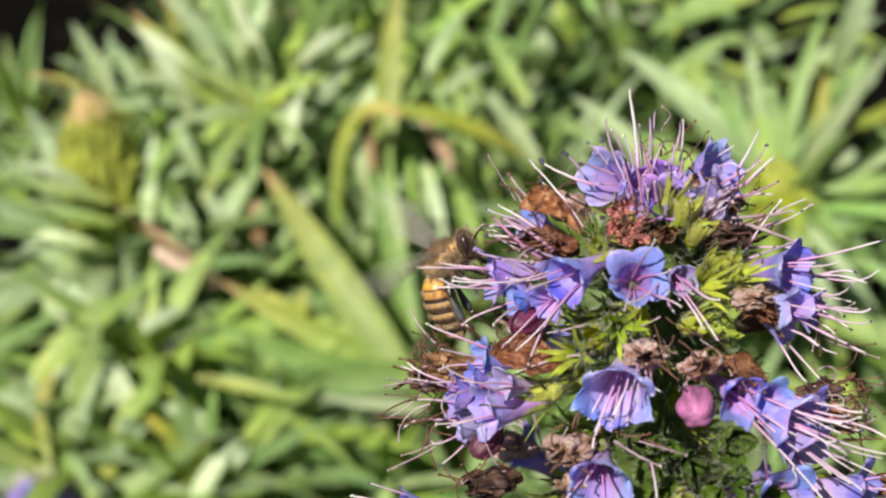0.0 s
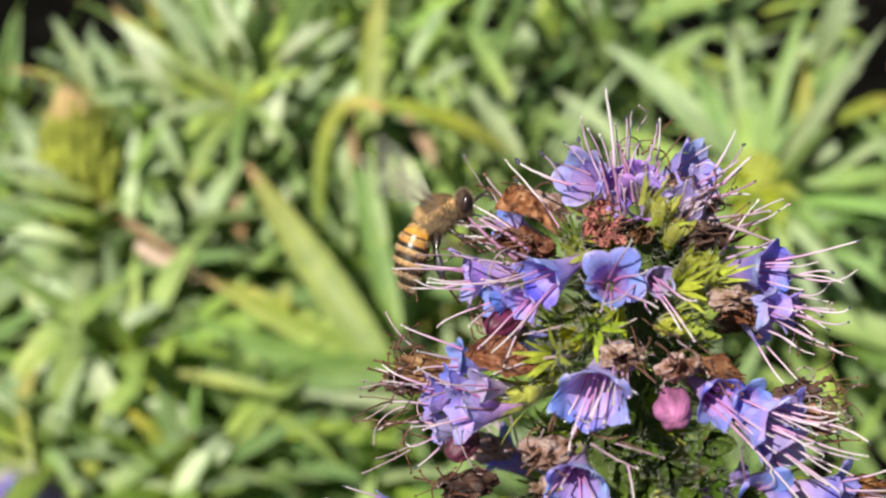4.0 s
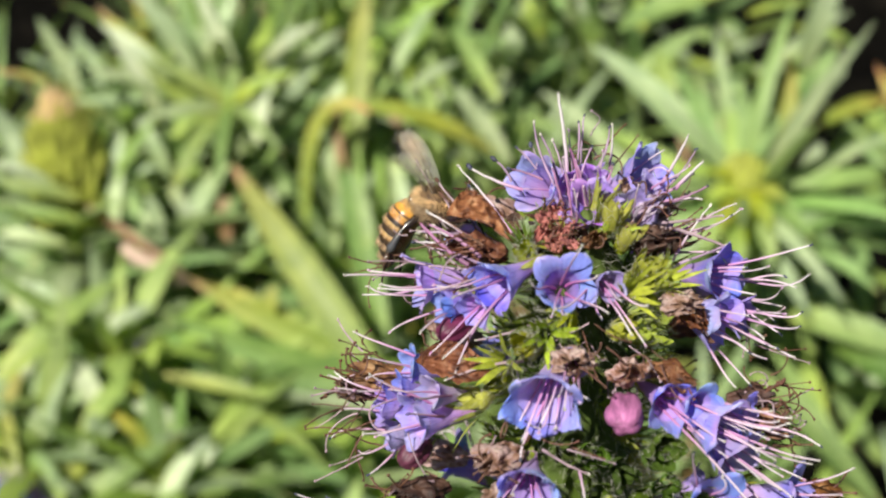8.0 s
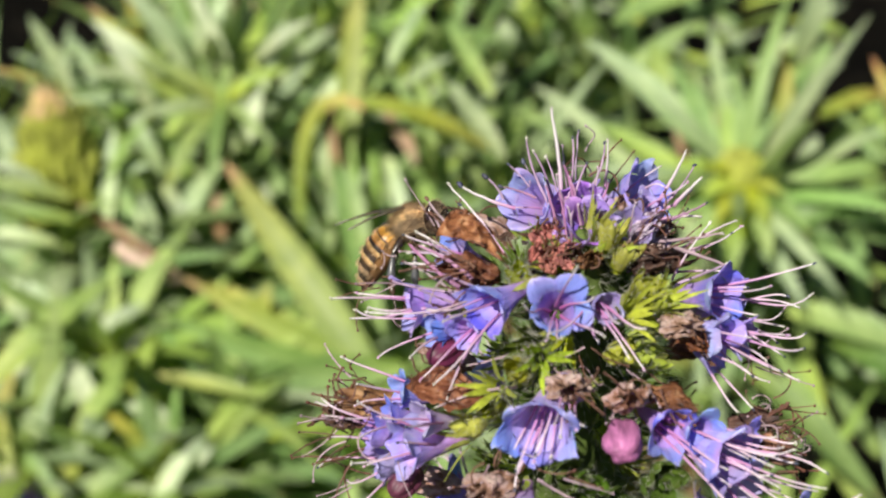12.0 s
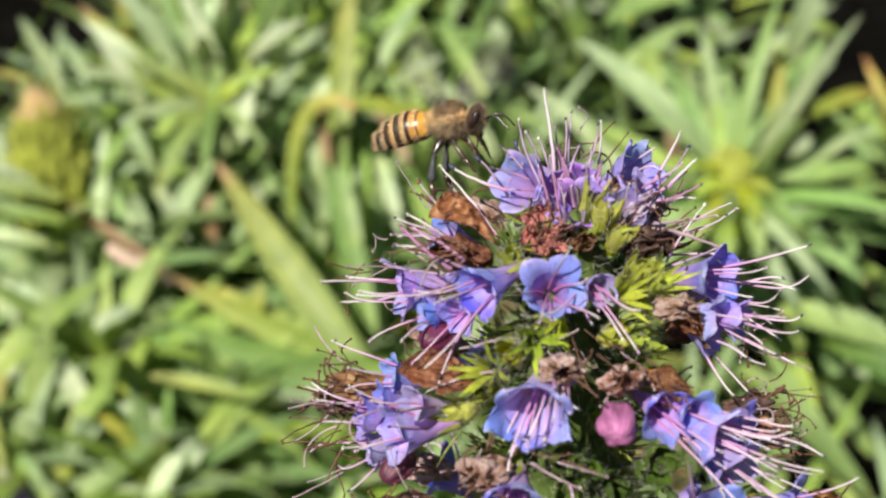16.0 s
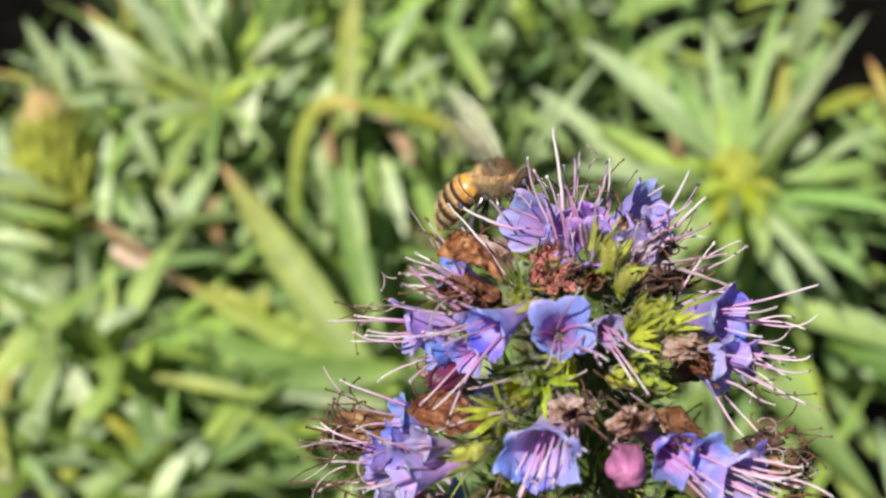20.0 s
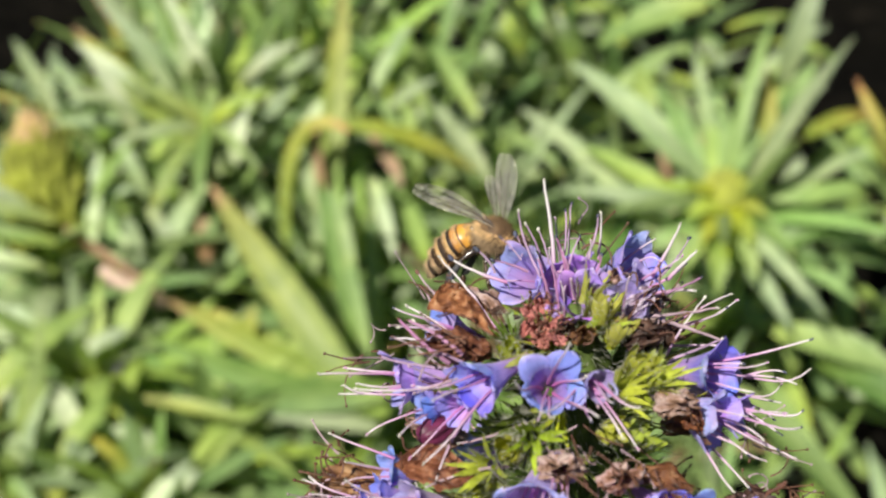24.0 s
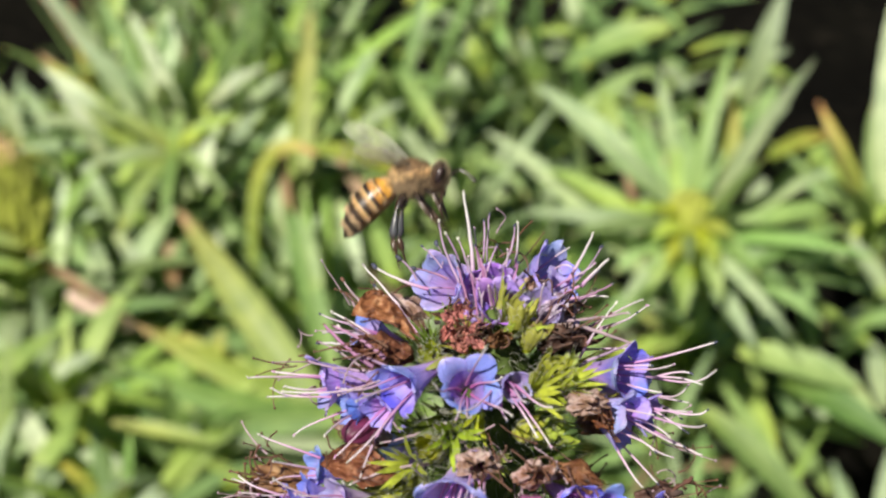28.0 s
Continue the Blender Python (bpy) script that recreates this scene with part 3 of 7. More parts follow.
shoot((-0.143, 1.107, 0.11), (-0.145, 1.13, 0.23), 14, (1.0, 0.15), 1.07, ('grey', 'green', 'green', 'dry'), 101, wide=0.58)
shoot((-0.095, 1.086, 0.102), (-0.1, 1.109, 0.222), 13, (1.0, 0.15), 1.04, ('shaded', 'green', 'grey'), 102, wide=0.58)
shoot((-0.204, 1.04, 0.052), (-0.207, 1.064, 0.174), 14, (1.0, 0.15), 1.23, ('green', 'grey'), 106, wide=0.58)
shoot((-0.11, 1.029, 0.097), (-0.124, 1.05, 0.215), 16, (1.0, 0.15), 1.00, ('grey', 'green', 'green', 'dry'), 107, wide=0.58)
shoot((-0.07, 1.022, 0.094), (-0.063, 1.044, 0.211), 16, (1.0, 0.15), 1.32, ('shaded', 'green', 'grey'), 108, wide=0.58)
shoot((0.109, 1.083, 0.059), (0.078, 1.108, 0.182), 15, (1.0, 0.15), 0.97, ('shaded', 'shaded', 'green'), 109, wide=0.58)
shoot((0.129, 1.07, 0.056), (0.118, 1.095, 0.179), 14, (1.0, 0.15), 1.24, ('shaded', 'shaded', 'green'), 110, wide=0.58)
shoot((-0.332, 0.981, 0.054), (-0.34, 1.003, 0.173), 16, (1.0, 0.15), 1.01, ('grey', 'green', 'young'), 112, wide=0.85)
shoot((-0.258, 0.925, 0.08), (-0.27, 0.944, 0.195), 15, (1.0, 0.15), 0.73, ('grey', 'grey', 'green', 'dry'), 113, wide=0.85)
shoot((-0.211, 0.923, 0.077), (-0.2, 0.942, 0.192), 18, (1.0, 0.15), 1.00, ('green', 'green', 'yellow'), 114, wide=0.85)
shoot((-0.123, 0.971, 0.061), (-0.14, 0.993, 0.179), 13, (1.0, 0.15), 1.36, ('green', 'grey'), 115, wide=0.58)
shoot((-0.11, 0.968, 0.054), (-0.089, 0.989, 0.172), 14, (1.0, 0.15), 1.11, ('green', 'grey', 'young'), 116, wide=0.58)
shoot((-0.375, 0.897, 0.022), (-0.348, 0.918, 0.14), 13, (1.0, 0.15), 0.73, ('grey', 'grey', 'green', 'dry'), 118, wide=0.95)
shoot((-0.247, 0.912, 0.028), (-0.254, 0.934, 0.146), 15, (1.0, 0.15), 0.96, ('grey', 'green', 'young'), 119, wide=0.95)
shoot((-0.204, 0.855, 0.048), (-0.191, 0.873, 0.162), 17, (1.0, 0.15), 0.96, ('grey', 'green', 'young'), 120, wide=0.95)
shoot((-0.152, 0.884, 0.049), (-0.148, 0.904, 0.164), 13, (1.0, 0.15), 1.00, ('grey', 'grey', 'green', 'dry'), 121, wide=0.95)
shoot((-0.094, 0.936, 0.026), (-0.093, 0.958, 0.145), 18, (1.0, 0.15), 1.07, ('green', 'grey', 'young'), 122, wide=0.58)
shoot((0.006, 0.873, 0.032), (0.004, 0.893, 0.148), 14, (1.0, 0.15), 0.98, ('green', 'grey', 'young'), 123, wide=0.85)
shoot((0.053, 0.832, 0.059), (0.071, 0.849, 0.171), 18, (1.4, 0.4), 0.73, ('shaded', 'shaded', 'green'), 124)
shoot((0.088, 0.856, 0.043), (0.106, 0.875, 0.158), 18, (1.0, 0.15), 0.76, ('shaded', 'shaded', 'green'), 125, wide=0.85)
shoot((0.17, 0.865, 0.069), (0.183, 0.883, 0.182), 17, (1.0, 0.15), 0.76, ('grey', 'grey', 'green', 'dry'), 126, wide=0.85)
shoot((0.37, 0.885, 0.059), (0.334, 0.904, 0.174), 14, (1.0, 0.15), 0.97, ('green', 'green', 'yellow'), 128, wide=0.85)
shoot((-0.35, 0.821, 0.013), (-0.345, 0.841, 0.128), 14, (1.4, 0.4), 0.67, ('green', 'grey'), 129, wide=1.5)
shoot((-0.248, 0.808, 0.035), (-0.253, 0.827, 0.148), 14, (1.4, 0.4), 0.61, ('green', 'grey'), 130, wide=1.5)
shoot((-0.214, 0.779, 0.058), (-0.205, 0.795, 0.168), 16, (1.4, 0.4), 0.68, ('green', 'grey'), 131, wide=1.5)
shoot((-0.155, 0.823, 0.026), (-0.141, 0.842, 0.14), 14, (1.4, 0.4), 0.85, ('green', 'green', 'yellow'), 132, wide=1.5)
shoot((-0.06, 0.795, 0.061), (-0.07, 0.812, 0.172), 17, (1.4, 0.4), 0.64, ('green', 'grey', 'young'), 133)
shoot((-0.007, 0.818, 0.017), (-0.013, 0.837, 0.132), 13, (1.4, 0.4), 0.76, ('shaded', 'green', 'grey'), 134)
shoot((0.05, 0.813, 0.034), (0.052, 0.831, 0.147), 18, (1.4, 0.4), 0.70, ('shaded', 'green', 'grey'), 135)
shoot((0.113, 0.807, 0.047), (0.094, 0.824, 0.159), 14, (1.4, 0.4), 0.71, ('shaded', 'green', 'grey'), 136)
shoot((0.182, 0.776, 0.038), (0.19, 0.793, 0.149), 18, (1.4, 0.4), 0.63, ('green', 'green', 'yellow'), 137)
shoot((-0.332, 0.777, 0.007), (-0.331, 0.796, 0.121), 15, (1.4, 0.4), 0.81, ('grey', 'green', 'young'), 140, wide=1.5)
shoot((-0.266, 0.727, 0.017), (-0.256, 0.744, 0.128), 13, (1.4, 0.4), 0.61, ('green', 'green', 'yellow'), 141, wide=1.5)
shoot((-0.18, 0.746, 0.015), (-0.173, 0.764, 0.127), 13, (1.4, 0.4), 0.83, ('green', 'grey'), 142, wide=1.5)
shoot((-0.163, 0.747, 0.024), (-0.144, 0.764, 0.136), 14, (1.4, 0.4), 0.76, ('green', 'grey'), 143, wide=1.5)
shoot((-0.078, 0.75, 0.002), (-0.069, 0.768, 0.115), 16, (1.4, 0.4), 0.83, ('green', 'green', 'yellow'), 144)
shoot((0.016, 0.704, 0.034), (-0.004, 0.72, 0.143), 16, (1.4, 0.4), 0.81, ('grey', 'green', 'young'), 145)
shoot((0.06, 0.743, 0.024), (0.072, 0.76, 0.135), 16, (1.4, 0.4), 0.82, ('grey', 'grey', 'green', 'dry'), 146)
shoot((0.107, 0.769, 0.015), (0.099, 0.787, 0.128), 14, (1.4, 0.4), 0.63, ('grey', 'grey', 'green', 'dry'), 147)
shoot((-0.298, 0.661, 0.043), (-0.274, 0.675, 0.151), 16, (1.4, 0.4), 0.65, ('green', 'grey'), 149, wide=1.5)
shoot((-0.241, 0.678, 0.028), (-0.226, 0.693, 0.136), 18, (1.4, 0.4), 0.72, ('grey', 'green', 'young'), 150, wide=1.5)
shoot((-0.182, 0.686, 0.007), (-0.172, 0.703, 0.117), 18, (1.4, 0.4), 0.62, ('green', 'grey'), 151, wide=1.5)
shoot((-0.107, 0.674, 0.004), (-0.1, 0.69, 0.114), 14, (1.4, 0.4), 0.82, ('green', 'grey'), 152, wide=1.5)
shoot((-0.041, 0.629, 0.053), (-0.053, 0.642, 0.159), 14, (1.4, 0.4), 0.82, ('grey', 'green', 'young'), 153)
shoot((0.022, 0.69, 0.019), (0.005, 0.706, 0.129), 15, (1.4, 0.4), 0.64, ('green', 'grey'), 154)
shoot((0.016, 0.658, 0.051), (0.03, 0.672, 0.157), 15, (1.4, 0.4), 0.81, ('green', 'grey'), 155)
shoot((0.081, 0.677, 0.022), (0.097, 0.693, 0.131), 15, (1.4, 0.4), 0.68, ('green', 'green', 'yellow'), 156)
shoot((0.162, 0.694, 0.018), (0.158, 0.711, 0.128), 17, (1.4, 0.4), 0.68, ('grey', 'grey', 'green', 'dry'), 157)
shoot((-0.275, 0.614, 0.028), (-0.267, 0.628, 0.135), 15, (1.4, 0.4), 0.79, ('green', 'green', 'yellow'), 158, wide=1.5)
shoot((-0.25, 0.601, 0.022), (-0.221, 0.615, 0.129), 15, (1.4, 0.4), 0.77, ('green', 'green', 'yellow'), 159, wide=1.5)
shoot((-0.189, 0.618, 0.029), (-0.162, 0.632, 0.136), 15, (1.4, 0.4), 0.77, ('green', 'green', 'yellow'), 160, wide=1.5)
shoot((-0.129, 0.623, 0.02), (-0.11, 0.638, 0.128), 18, (1.4, 0.4), 0.71, ('grey', 'green', 'young'), 161, wide=1.5)
shoot((-0.077, 0.621, 0.004), (-0.075, 0.636, 0.113), 18, (1.4, 0.4), 0.65, ('grey', 'grey', 'green', 'dry'), 162)
shoot((0.002, 0.599, 0.019), (-0.007, 0.613, 0.126), 17, (1.4, 0.4), 0.74, ('green', 'grey'), 163)
shoot((0.04, 0.595, 0.045), (0.054, 0.607, 0.15), 14, (1.4, 0.4), 0.61, ('grey', 'grey', 'green', 'dry'), 164)
shoot((0.122, 0.627, 0.013), (0.101, 0.642, 0.121), 16, (1.4, 0.4), 0.71, ('green', 'green', 'yellow'), 165)
shoot((0.159, 0.621, 0.029), (0.164, 0.634, 0.136), 17, (1.4, 0.4), 0.62, ('green', 'grey'), 166)
shoot((0.206, 0.6, 0.017), (0.187, 0.614, 0.125), 17, (1.4, 0.4), 0.70, ('grey', 'green', 'young'), 167)
shoot((0.293, 0.6, 0.016), (0.263, 0.614, 0.124), 14, (1.4, 0.4), 0.74, ('grey', 'green', 'young'), 168)
lone_leaf((-0.058, 0.823, 0.235), (-0.049, 0.924, 0.327), 0.017, 0.004, LEAF_LEMON, 'yellowing upright leaf blade, half dry', 0)
arched_leaf((-0.084, 0.784, 0.214), (-0.087, 0.818, 0.279), (-0.068, 0.819, 0.298), (-0.044, 0.809, 0.284), 0.009, LEAF_YELLOW, 'yellowing leaf bent over at its orange tip')
arched_leaf((-0.05, 0.82, 0.283), (-0.029, 0.82, 0.283), (0.006, 0.824, 0.271), (0.034, 0.828, 0.242), 0.010, LEAF_LEMON, 'arched yellow-green leaf, thin and long')
arched_leaf((-0.064, 0.828, 0.277), (-0.067, 0.816, 0.259), (-0.061, 0.809, 0.231), (-0.055, 0.799, 0.2), 0.006, LEAF_DRY, 'thin reddish hanging leaf, drying')
arched_leaf((-0.033, 0.844, 0.264), (-0.023, 0.835, 0.252), (-0.016, 0.831, 0.246), (-0.014, 0.823, 0.235), 0.008, LEAF_DRY, 'thin reddish hanging leaf, drying')
arched_leaf((-0.135, 0.796, 0.231), (-0.133, 0.792, 0.225), (-0.132, 0.788, 0.22), (-0.133, 0.782, 0.211), 0.012, LEAF_DRY, 'small pinkish dry leaf')
lone_leaf((-0.029, 0.65, 0.197), (-0.123, 0.766, 0.274), 0.022, 0.012, LEAF_TIPPED, 'broad green leaf with a reddish tip', 0.25)
lone_leaf((-0.02, 0.644, 0.206), (-0.165, 0.7, 0.215), 0.018, 0.006, LEAF, 'broad green leaf lying sideways', 0.8)
lone_leaf((-0.019, 0.643, 0.221), (-0.121, 0.664, 0.199), 0.02, 0.004, LEAF, 'broad green leaf lying sideways', 0.7)
lone_leaf((-0.014, 0.66, 0.193), (-0.146, 0.712, 0.232), 0.017, 0.006, LEAF_TIPPED, 'long green leaf lying sideways', 0.8)
lone_leaf((-0.034, 0.707, 0.191), (-0.064, 0.81, 0.251), 0.016, 0.004, LEAF, 'upright green leaf of a rosette', 0)
lone_leaf((-0.148, 0.846, 0.25), (-0.216, 0.873, 0.323), 0.015, 0.006, LEAF_TIPPED, 'green leaf with a brown edge', 0)
# Pale blades carry their sunlit sheen in the base colour.
lone_leaf((-0.137, 0.874, 0.255), (-0.166, 0.924, 0.327), 0.016, 0.006, LEAF_SHEEN, 'leaf with sun sheen painted pale', 0)
lone_leaf((-0.137, 0.874, 0.255), (-0.143, 0.943, 0.318), 0.016, 0.006, LEAF_SHEEN, 'leaf with sun sheen painted pale', 0)
lone_leaf((-0.135, 0.817, 0.243), (-0.166, 0.766, 0.205), 0.014, 0.006, LEAF_GREY, 'narrow grey-green hanging leaf', 0)
lone_leaf((-0.223, 0.83, 0.285), (-0.255, 0.879, 0.312), 0.010, 0.004, LEAF_GREY, 'narrow grey-green leaf standing upright', 0)
lone_leaf((0.237, 0.904, 0.263), (0.262, 0.931, 0.336), 0.017, 0.01, LEAF_GREY, 'broad pale green leaf, slightly blue', 0)
lone_leaf((0.194, 0.962, 0.293), (0.121, 0.972, 0.255), 0.022, 0.008, LEAF_YOUNG, 'broad yellow-green leaf above the rosette', 0)
lone_leaf((0.199, 0.766, 0.274), (0.205, 0.82, 0.318), 0.013, 0.004, LEAF_YELLOW, 'yellow leaf with an orange tip', 0)
lone_leaf((0.235, 0.823, 0.269), (0.289, 0.874, 0.255), 0.012, 0.006, LEAF_YELLOW, 'yellow leaf with a pink tip', 0)
lone_leaf((0.176, 0.783, 0.248), (0.091, 0.868, 0.299), 0.02, 0.012, LEAF_GREY, 'long green leaf with a pale tip', 0)
lone_leaf((0.155, 0.764, 0.22), (0.061, 0.861, 0.27), 0.016, 0.012, LEAF_GREY, 'long green leaf with a pale tip', 0)
lone_leaf((0.176, 0.784, 0.248), (0.17, 0.874, 0.307), 0.011, 0.006, LEAF_GREY, 'upright pale leaf of a rosette', 0)
lone_leaf((0.182, 0.782, 0.245), (0.25, 0.87, 0.301), 0.017, 0.008, LEAF, 'upright green leaf of a rosette', 0)
lone_leaf((0.186, 0.778, 0.239), (0.271, 0.783, 0.248), 0.013, 0.012, LEAF, 'spreading green leaf of a rosette', 0)
lone_leaf((0.18, 0.763, 0.236), (0.25, 0.706, 0.224), 0.013, 0.012, LEAF, 'spreading green leaf of a rosette', 0)
lone_leaf((0.17, 0.657, 0.207), (0.236, 0.6, 0.16), 0.017, 0.006, LEAF, 'broad green leaf beside the flower', 0)
lone_leaf((0.203, 0.715, 0.202), (0.269, 0.684, 0.193), 0.02, 0.008, LEAF, 'broad green leaf beside the flower', 0)
fallen = tagged(new('bare_stem'), 'reddish bare stem lying across the leaves', 'stem')
fallen.location = (-0.186, 0.742, 0.232)
part('stem', Shape().tube(bez((0, 0, 0), (0.01, -0.012, -0.008), (0.026, -0.01, -0.002), (0.036, -0.024, -0.01), 8), [0.004, 0.0032, 0.0052, 0.0032, 0.0048, 0.003, 0.0056, 0.0034, 0.003], 8), fallen, '', None, STEM_RED)
lone_leaf((-0.184, 0.87, 0.249), (-0.214, 0.899, 0.291), 0.013, 0.006, LEAF_SHEEN, 'narrow leaf with sun sheen painted pale', 0)
lone_leaf((-0.122, 0.866, 0.243), (-0.099, 0.93, 0.283), 0.012, 0.006, LEAF_SHEEN, 'narrow leaf with sun sheen painted pale', 0)
lone_leaf((-0.168, 0.8, 0.237), (-0.146, 0.772, 0.214), 0.009, 0.004, LEAF_SHEEN, 'narrow leaf with sun sheen painted pale', 0)
lone_leaf((-0.214, 0.699, 0.214), (-0.243, 0.71, 0.23), 0.014, 0.004, LEAF_SHEEN, 'short leaf with sun sheen painted pale', 0)
lone_leaf((-0.238, 0.736, 0.231), (-0.265, 0.739, 0.237), 0.014, 0.004, LEAF_SHEEN, 'short leaf with sun sheen painted pale', 0)
lone_leaf((-0.032, 0.837, 0.233), (-0.018, 0.797, 0.198), 0.010, 0.004, LEAF_SHEEN, 'narrow leaf with sun sheen painted pale', 0)
lone_leaf((0.164, 0.775, 0.253), (0.155, 0.842, 0.296), 0.010, 0.004, LEAF, 'upright green leaf of a rosette', 0)
lone_leaf((0.187, 0.775, 0.253), (0.228, 0.844, 0.299), 0.011, 0.004, LEAF, 'upright green leaf of a rosette', 0)
lone_leaf((0.19, 0.771, 0.247), (0.271, 0.801, 0.273), 0.011, 0.006, LEAF_GREY, 'spreading green leaf of a rosette', 0)
lone_leaf((0.18, 0.749, 0.25), (0.23, 0.719, 0.243), 0.011, 0.006, LEAF, 'spreading green leaf of a rosette', 0)
lone_leaf((0.176, 0.745, 0.245), (0.206, 0.691, 0.22), 0.012, 0.006, LEAF_GREY, 'spreading green leaf of a rosette', 0)
lone_leaf((-0.103, 0.696, 0.21), (-0.094, 0.701, 0.234), 0.014, 0.003, LEAF_LEMON, 'small yellow leaf among green ones', 0)
lone_leaf((-0.19, 0.61, 0.191), (-0.203, 0.591, 0.181), 0.016, 0.003, LEAF_LEMON, 'small yellow leaf among green ones', 0)
lone_leaf((0.135, 0.783, 0.248), (0.17, 0.764, 0.272), 0.012, 0.006, LEAF_YOUNG, 'young yellow-green leaf of a rosette', 0)
lone_leaf((0.157, 0.739, 0.237), (0.127, 0.706, 0.224), 0.015, 0.006, LEAF, 'spreading green leaf of a rosette', 0)
lone_leaf((0.193, 0.749, 0.25), (0.263, 0.725, 0.251), 0.014, 0.008, LEAF, 'spreading green leaf of a rosette', 0)
lone_leaf((0.157, 0.771, 0.247), (0.095, 0.812, 0.27), 0.014, 0.008, LEAF_YOUNG, 'young yellow-green leaf of a rosette', 0)
lone_leaf((-0.03, 0.66, 0.193), (-0.111, 0.775, 0.253), 0.013, 0.006, LEAF_YOUNG, 'long narrow green leaf beside others', -0.5)
lone_leaf((-0.027, 0.669, 0.189), (-0.097, 0.774, 0.234), 0.013, 0.006, LEAF_YOUNG, 'long narrow green leaf, pink at the tip', 0.3)
lone_leaf((-0.026, 0.639, 0.198), (-0.144, 0.676, 0.199), 0.014, 0.006, LEAF_GREY, 'long narrow grey-green leaf beside others', 0.4)
lone_leaf((-0.115, 0.86, 0.235), (-0.08, 0.888, 0.275), 0.009, 0.006, LEAF_GREY, 'narrow grey-green leaf standing upright', 0)
lone_leaf((-0.126, 0.872, 0.252), (-0.113, 0.926, 0.294), 0.013, 0.006, LEAF_YOUNG, 'narrow yellow-green leaf standing upright', 0)
lone_leaf((-0.164, 0.801, 0.238), (-0.149, 0.814, 0.256), 0.010, 0.003, LEAF_YOUNG, 'small yellow-green leaf in sunlight', 0)
lone_leaf((-0.174, 0.829, 0.225), (-0.196, 0.853, 0.261), 0.010, 0.006, LEAF_GREY, 'narrow grey-green leaf standing upright', 0)
lone_leaf((-0.149, 0.814, 0.222), (-0.175, 0.837, 0.255), 0.009, 0.006, LEAF_YOUNG, 'narrow yellow-green leaf standing upright', 0)
lone_leaf((-0.091, 0.837, 0.22), (-0.069, 0.863, 0.256), 0.009, 0.006, LEAF_GREY, 'narrow grey-green leaf standing upright', 0)
lone_leaf((-0.034, 0.898, 0.26), (-0.007, 0.947, 0.287), 0.010, 0.006, LEAF_GREY, 'narrow grey-green leaf standing upright', 0)
lone_leaf((-0.247, 0.789, 0.227), (-0.27, 0.831, 0.26), 0.010, 0.006, LEAF_GREY, 'narrow grey-green leaf standing upright', 0)
lone_leaf((0.001, 0.853, 0.23), (-0.017, 0.905, 0.262), 0.009, 0.006, LEAF_YOUNG, 'narrow yellow-green leaf standing upright', 0)
lone_leaf((0.17, 0.749, 0.268), (0.144, 0.71, 0.247), 0.015, 0.008, LEAF_YOUNG, 'young yellow-green leaf of a rosette', 0)
lone_leaf((0.171, 0.748, 0.266), (0.162, 0.694, 0.242), 0.015, 0.008, LEAF_YOUNG, 'young yellow-green leaf of a rosette', 0)
lone_leaf((0.174, 0.749, 0.268), (0.184, 0.699, 0.249), 0.015, 0.008, LEAF_YOUNG, 'young yellow-green leaf of a rosette', 0)
lone_leaf((0.175, 0.75, 0.269), (0.206, 0.706, 0.26), 0.014, 0.008, LEAF, 'spreading green leaf of a rosette', 0)
lone_leaf((0.17, 0.758, 0.264), (0.127, 0.725, 0.251), 0.014, 0.008, LEAF, 'spreading green leaf of a rosette', 0)
lone_leaf((0.174, 0.759, 0.265), (0.191, 0.813, 0.289), 0.012, 0.004, LEAF_YOUNG, 'young yellow-green leaf of a rosette', 0)
lone_leaf((0.171, 0.759, 0.265), (0.172, 0.811, 0.287), 0.012, 0.004, LEAF_YOUNG, 'young yellow-green leaf of a rosette', 0)
lone_leaf((-0.129, 0.854, 0.278), (-0.156, 0.888, 0.328), 0.012, 0.004, LEAF_SHEEN, 'leaf with sun sheen painted pale', 0)
lone_leaf((-0.17, 0.847, 0.286), (-0.214, 0.867, 0.315), 0.011, 0.004, LEAF_SHEEN, 'leaf with sun sheen painted pale', 0)
lone_leaf((-0.113, 0.871, 0.285), (-0.077, 0.885, 0.306), 0.009, 0.004, LEAF_SHEEN, 'leaf with sun sheen painted pale', 0)
lone_leaf((-0.128, 0.828, 0.242), (-0.11, 0.851, 0.274), 0.007, 0.004, LEAF_SHEEN, 'narrow leaf with sun sheen painted pale', 0)
lone_leaf((-0.195, 0.758, 0.235), (-0.196, 0.813, 0.27), 0.009, 0.004, LEAF_SHEEN, 'narrow leaf with sun sheen painted pale', 0)
lone_leaf((-0.217, 0.79, 0.239), (-0.172, 0.799, 0.252), 0.010, 0.004, LEAF_GREY, 'narrow grey-green leaf lying sideways', 0)
lone_leaf((-0.137, 0.833, 0.266), (-0.127, 0.853, 0.295), 0.007, 0.003, LEAF_YOUNG, 'young yellow-green leaf of a rosette', 0)
lone_leaf((-0.137, 0.836, 0.27), (-0.146, 0.854, 0.297), 0.007, 0.003, LEAF_YOUNG, 'young yellow-green leaf of a rosette', 0)
lone_leaf((-0.246, 0.706, 0.224), (-0.227, 0.685, 0.212), 0.009, 0.004, LEAF_SHEEN, 'short leaf with sun sheen painted pale', 0)
lone_leaf((-0.237, 0.669, 0.205), (-0.216, 0.65, 0.197), 0.009, 0.004, LEAF_SHEEN, 'short leaf with sun sheen painted pale', 0)
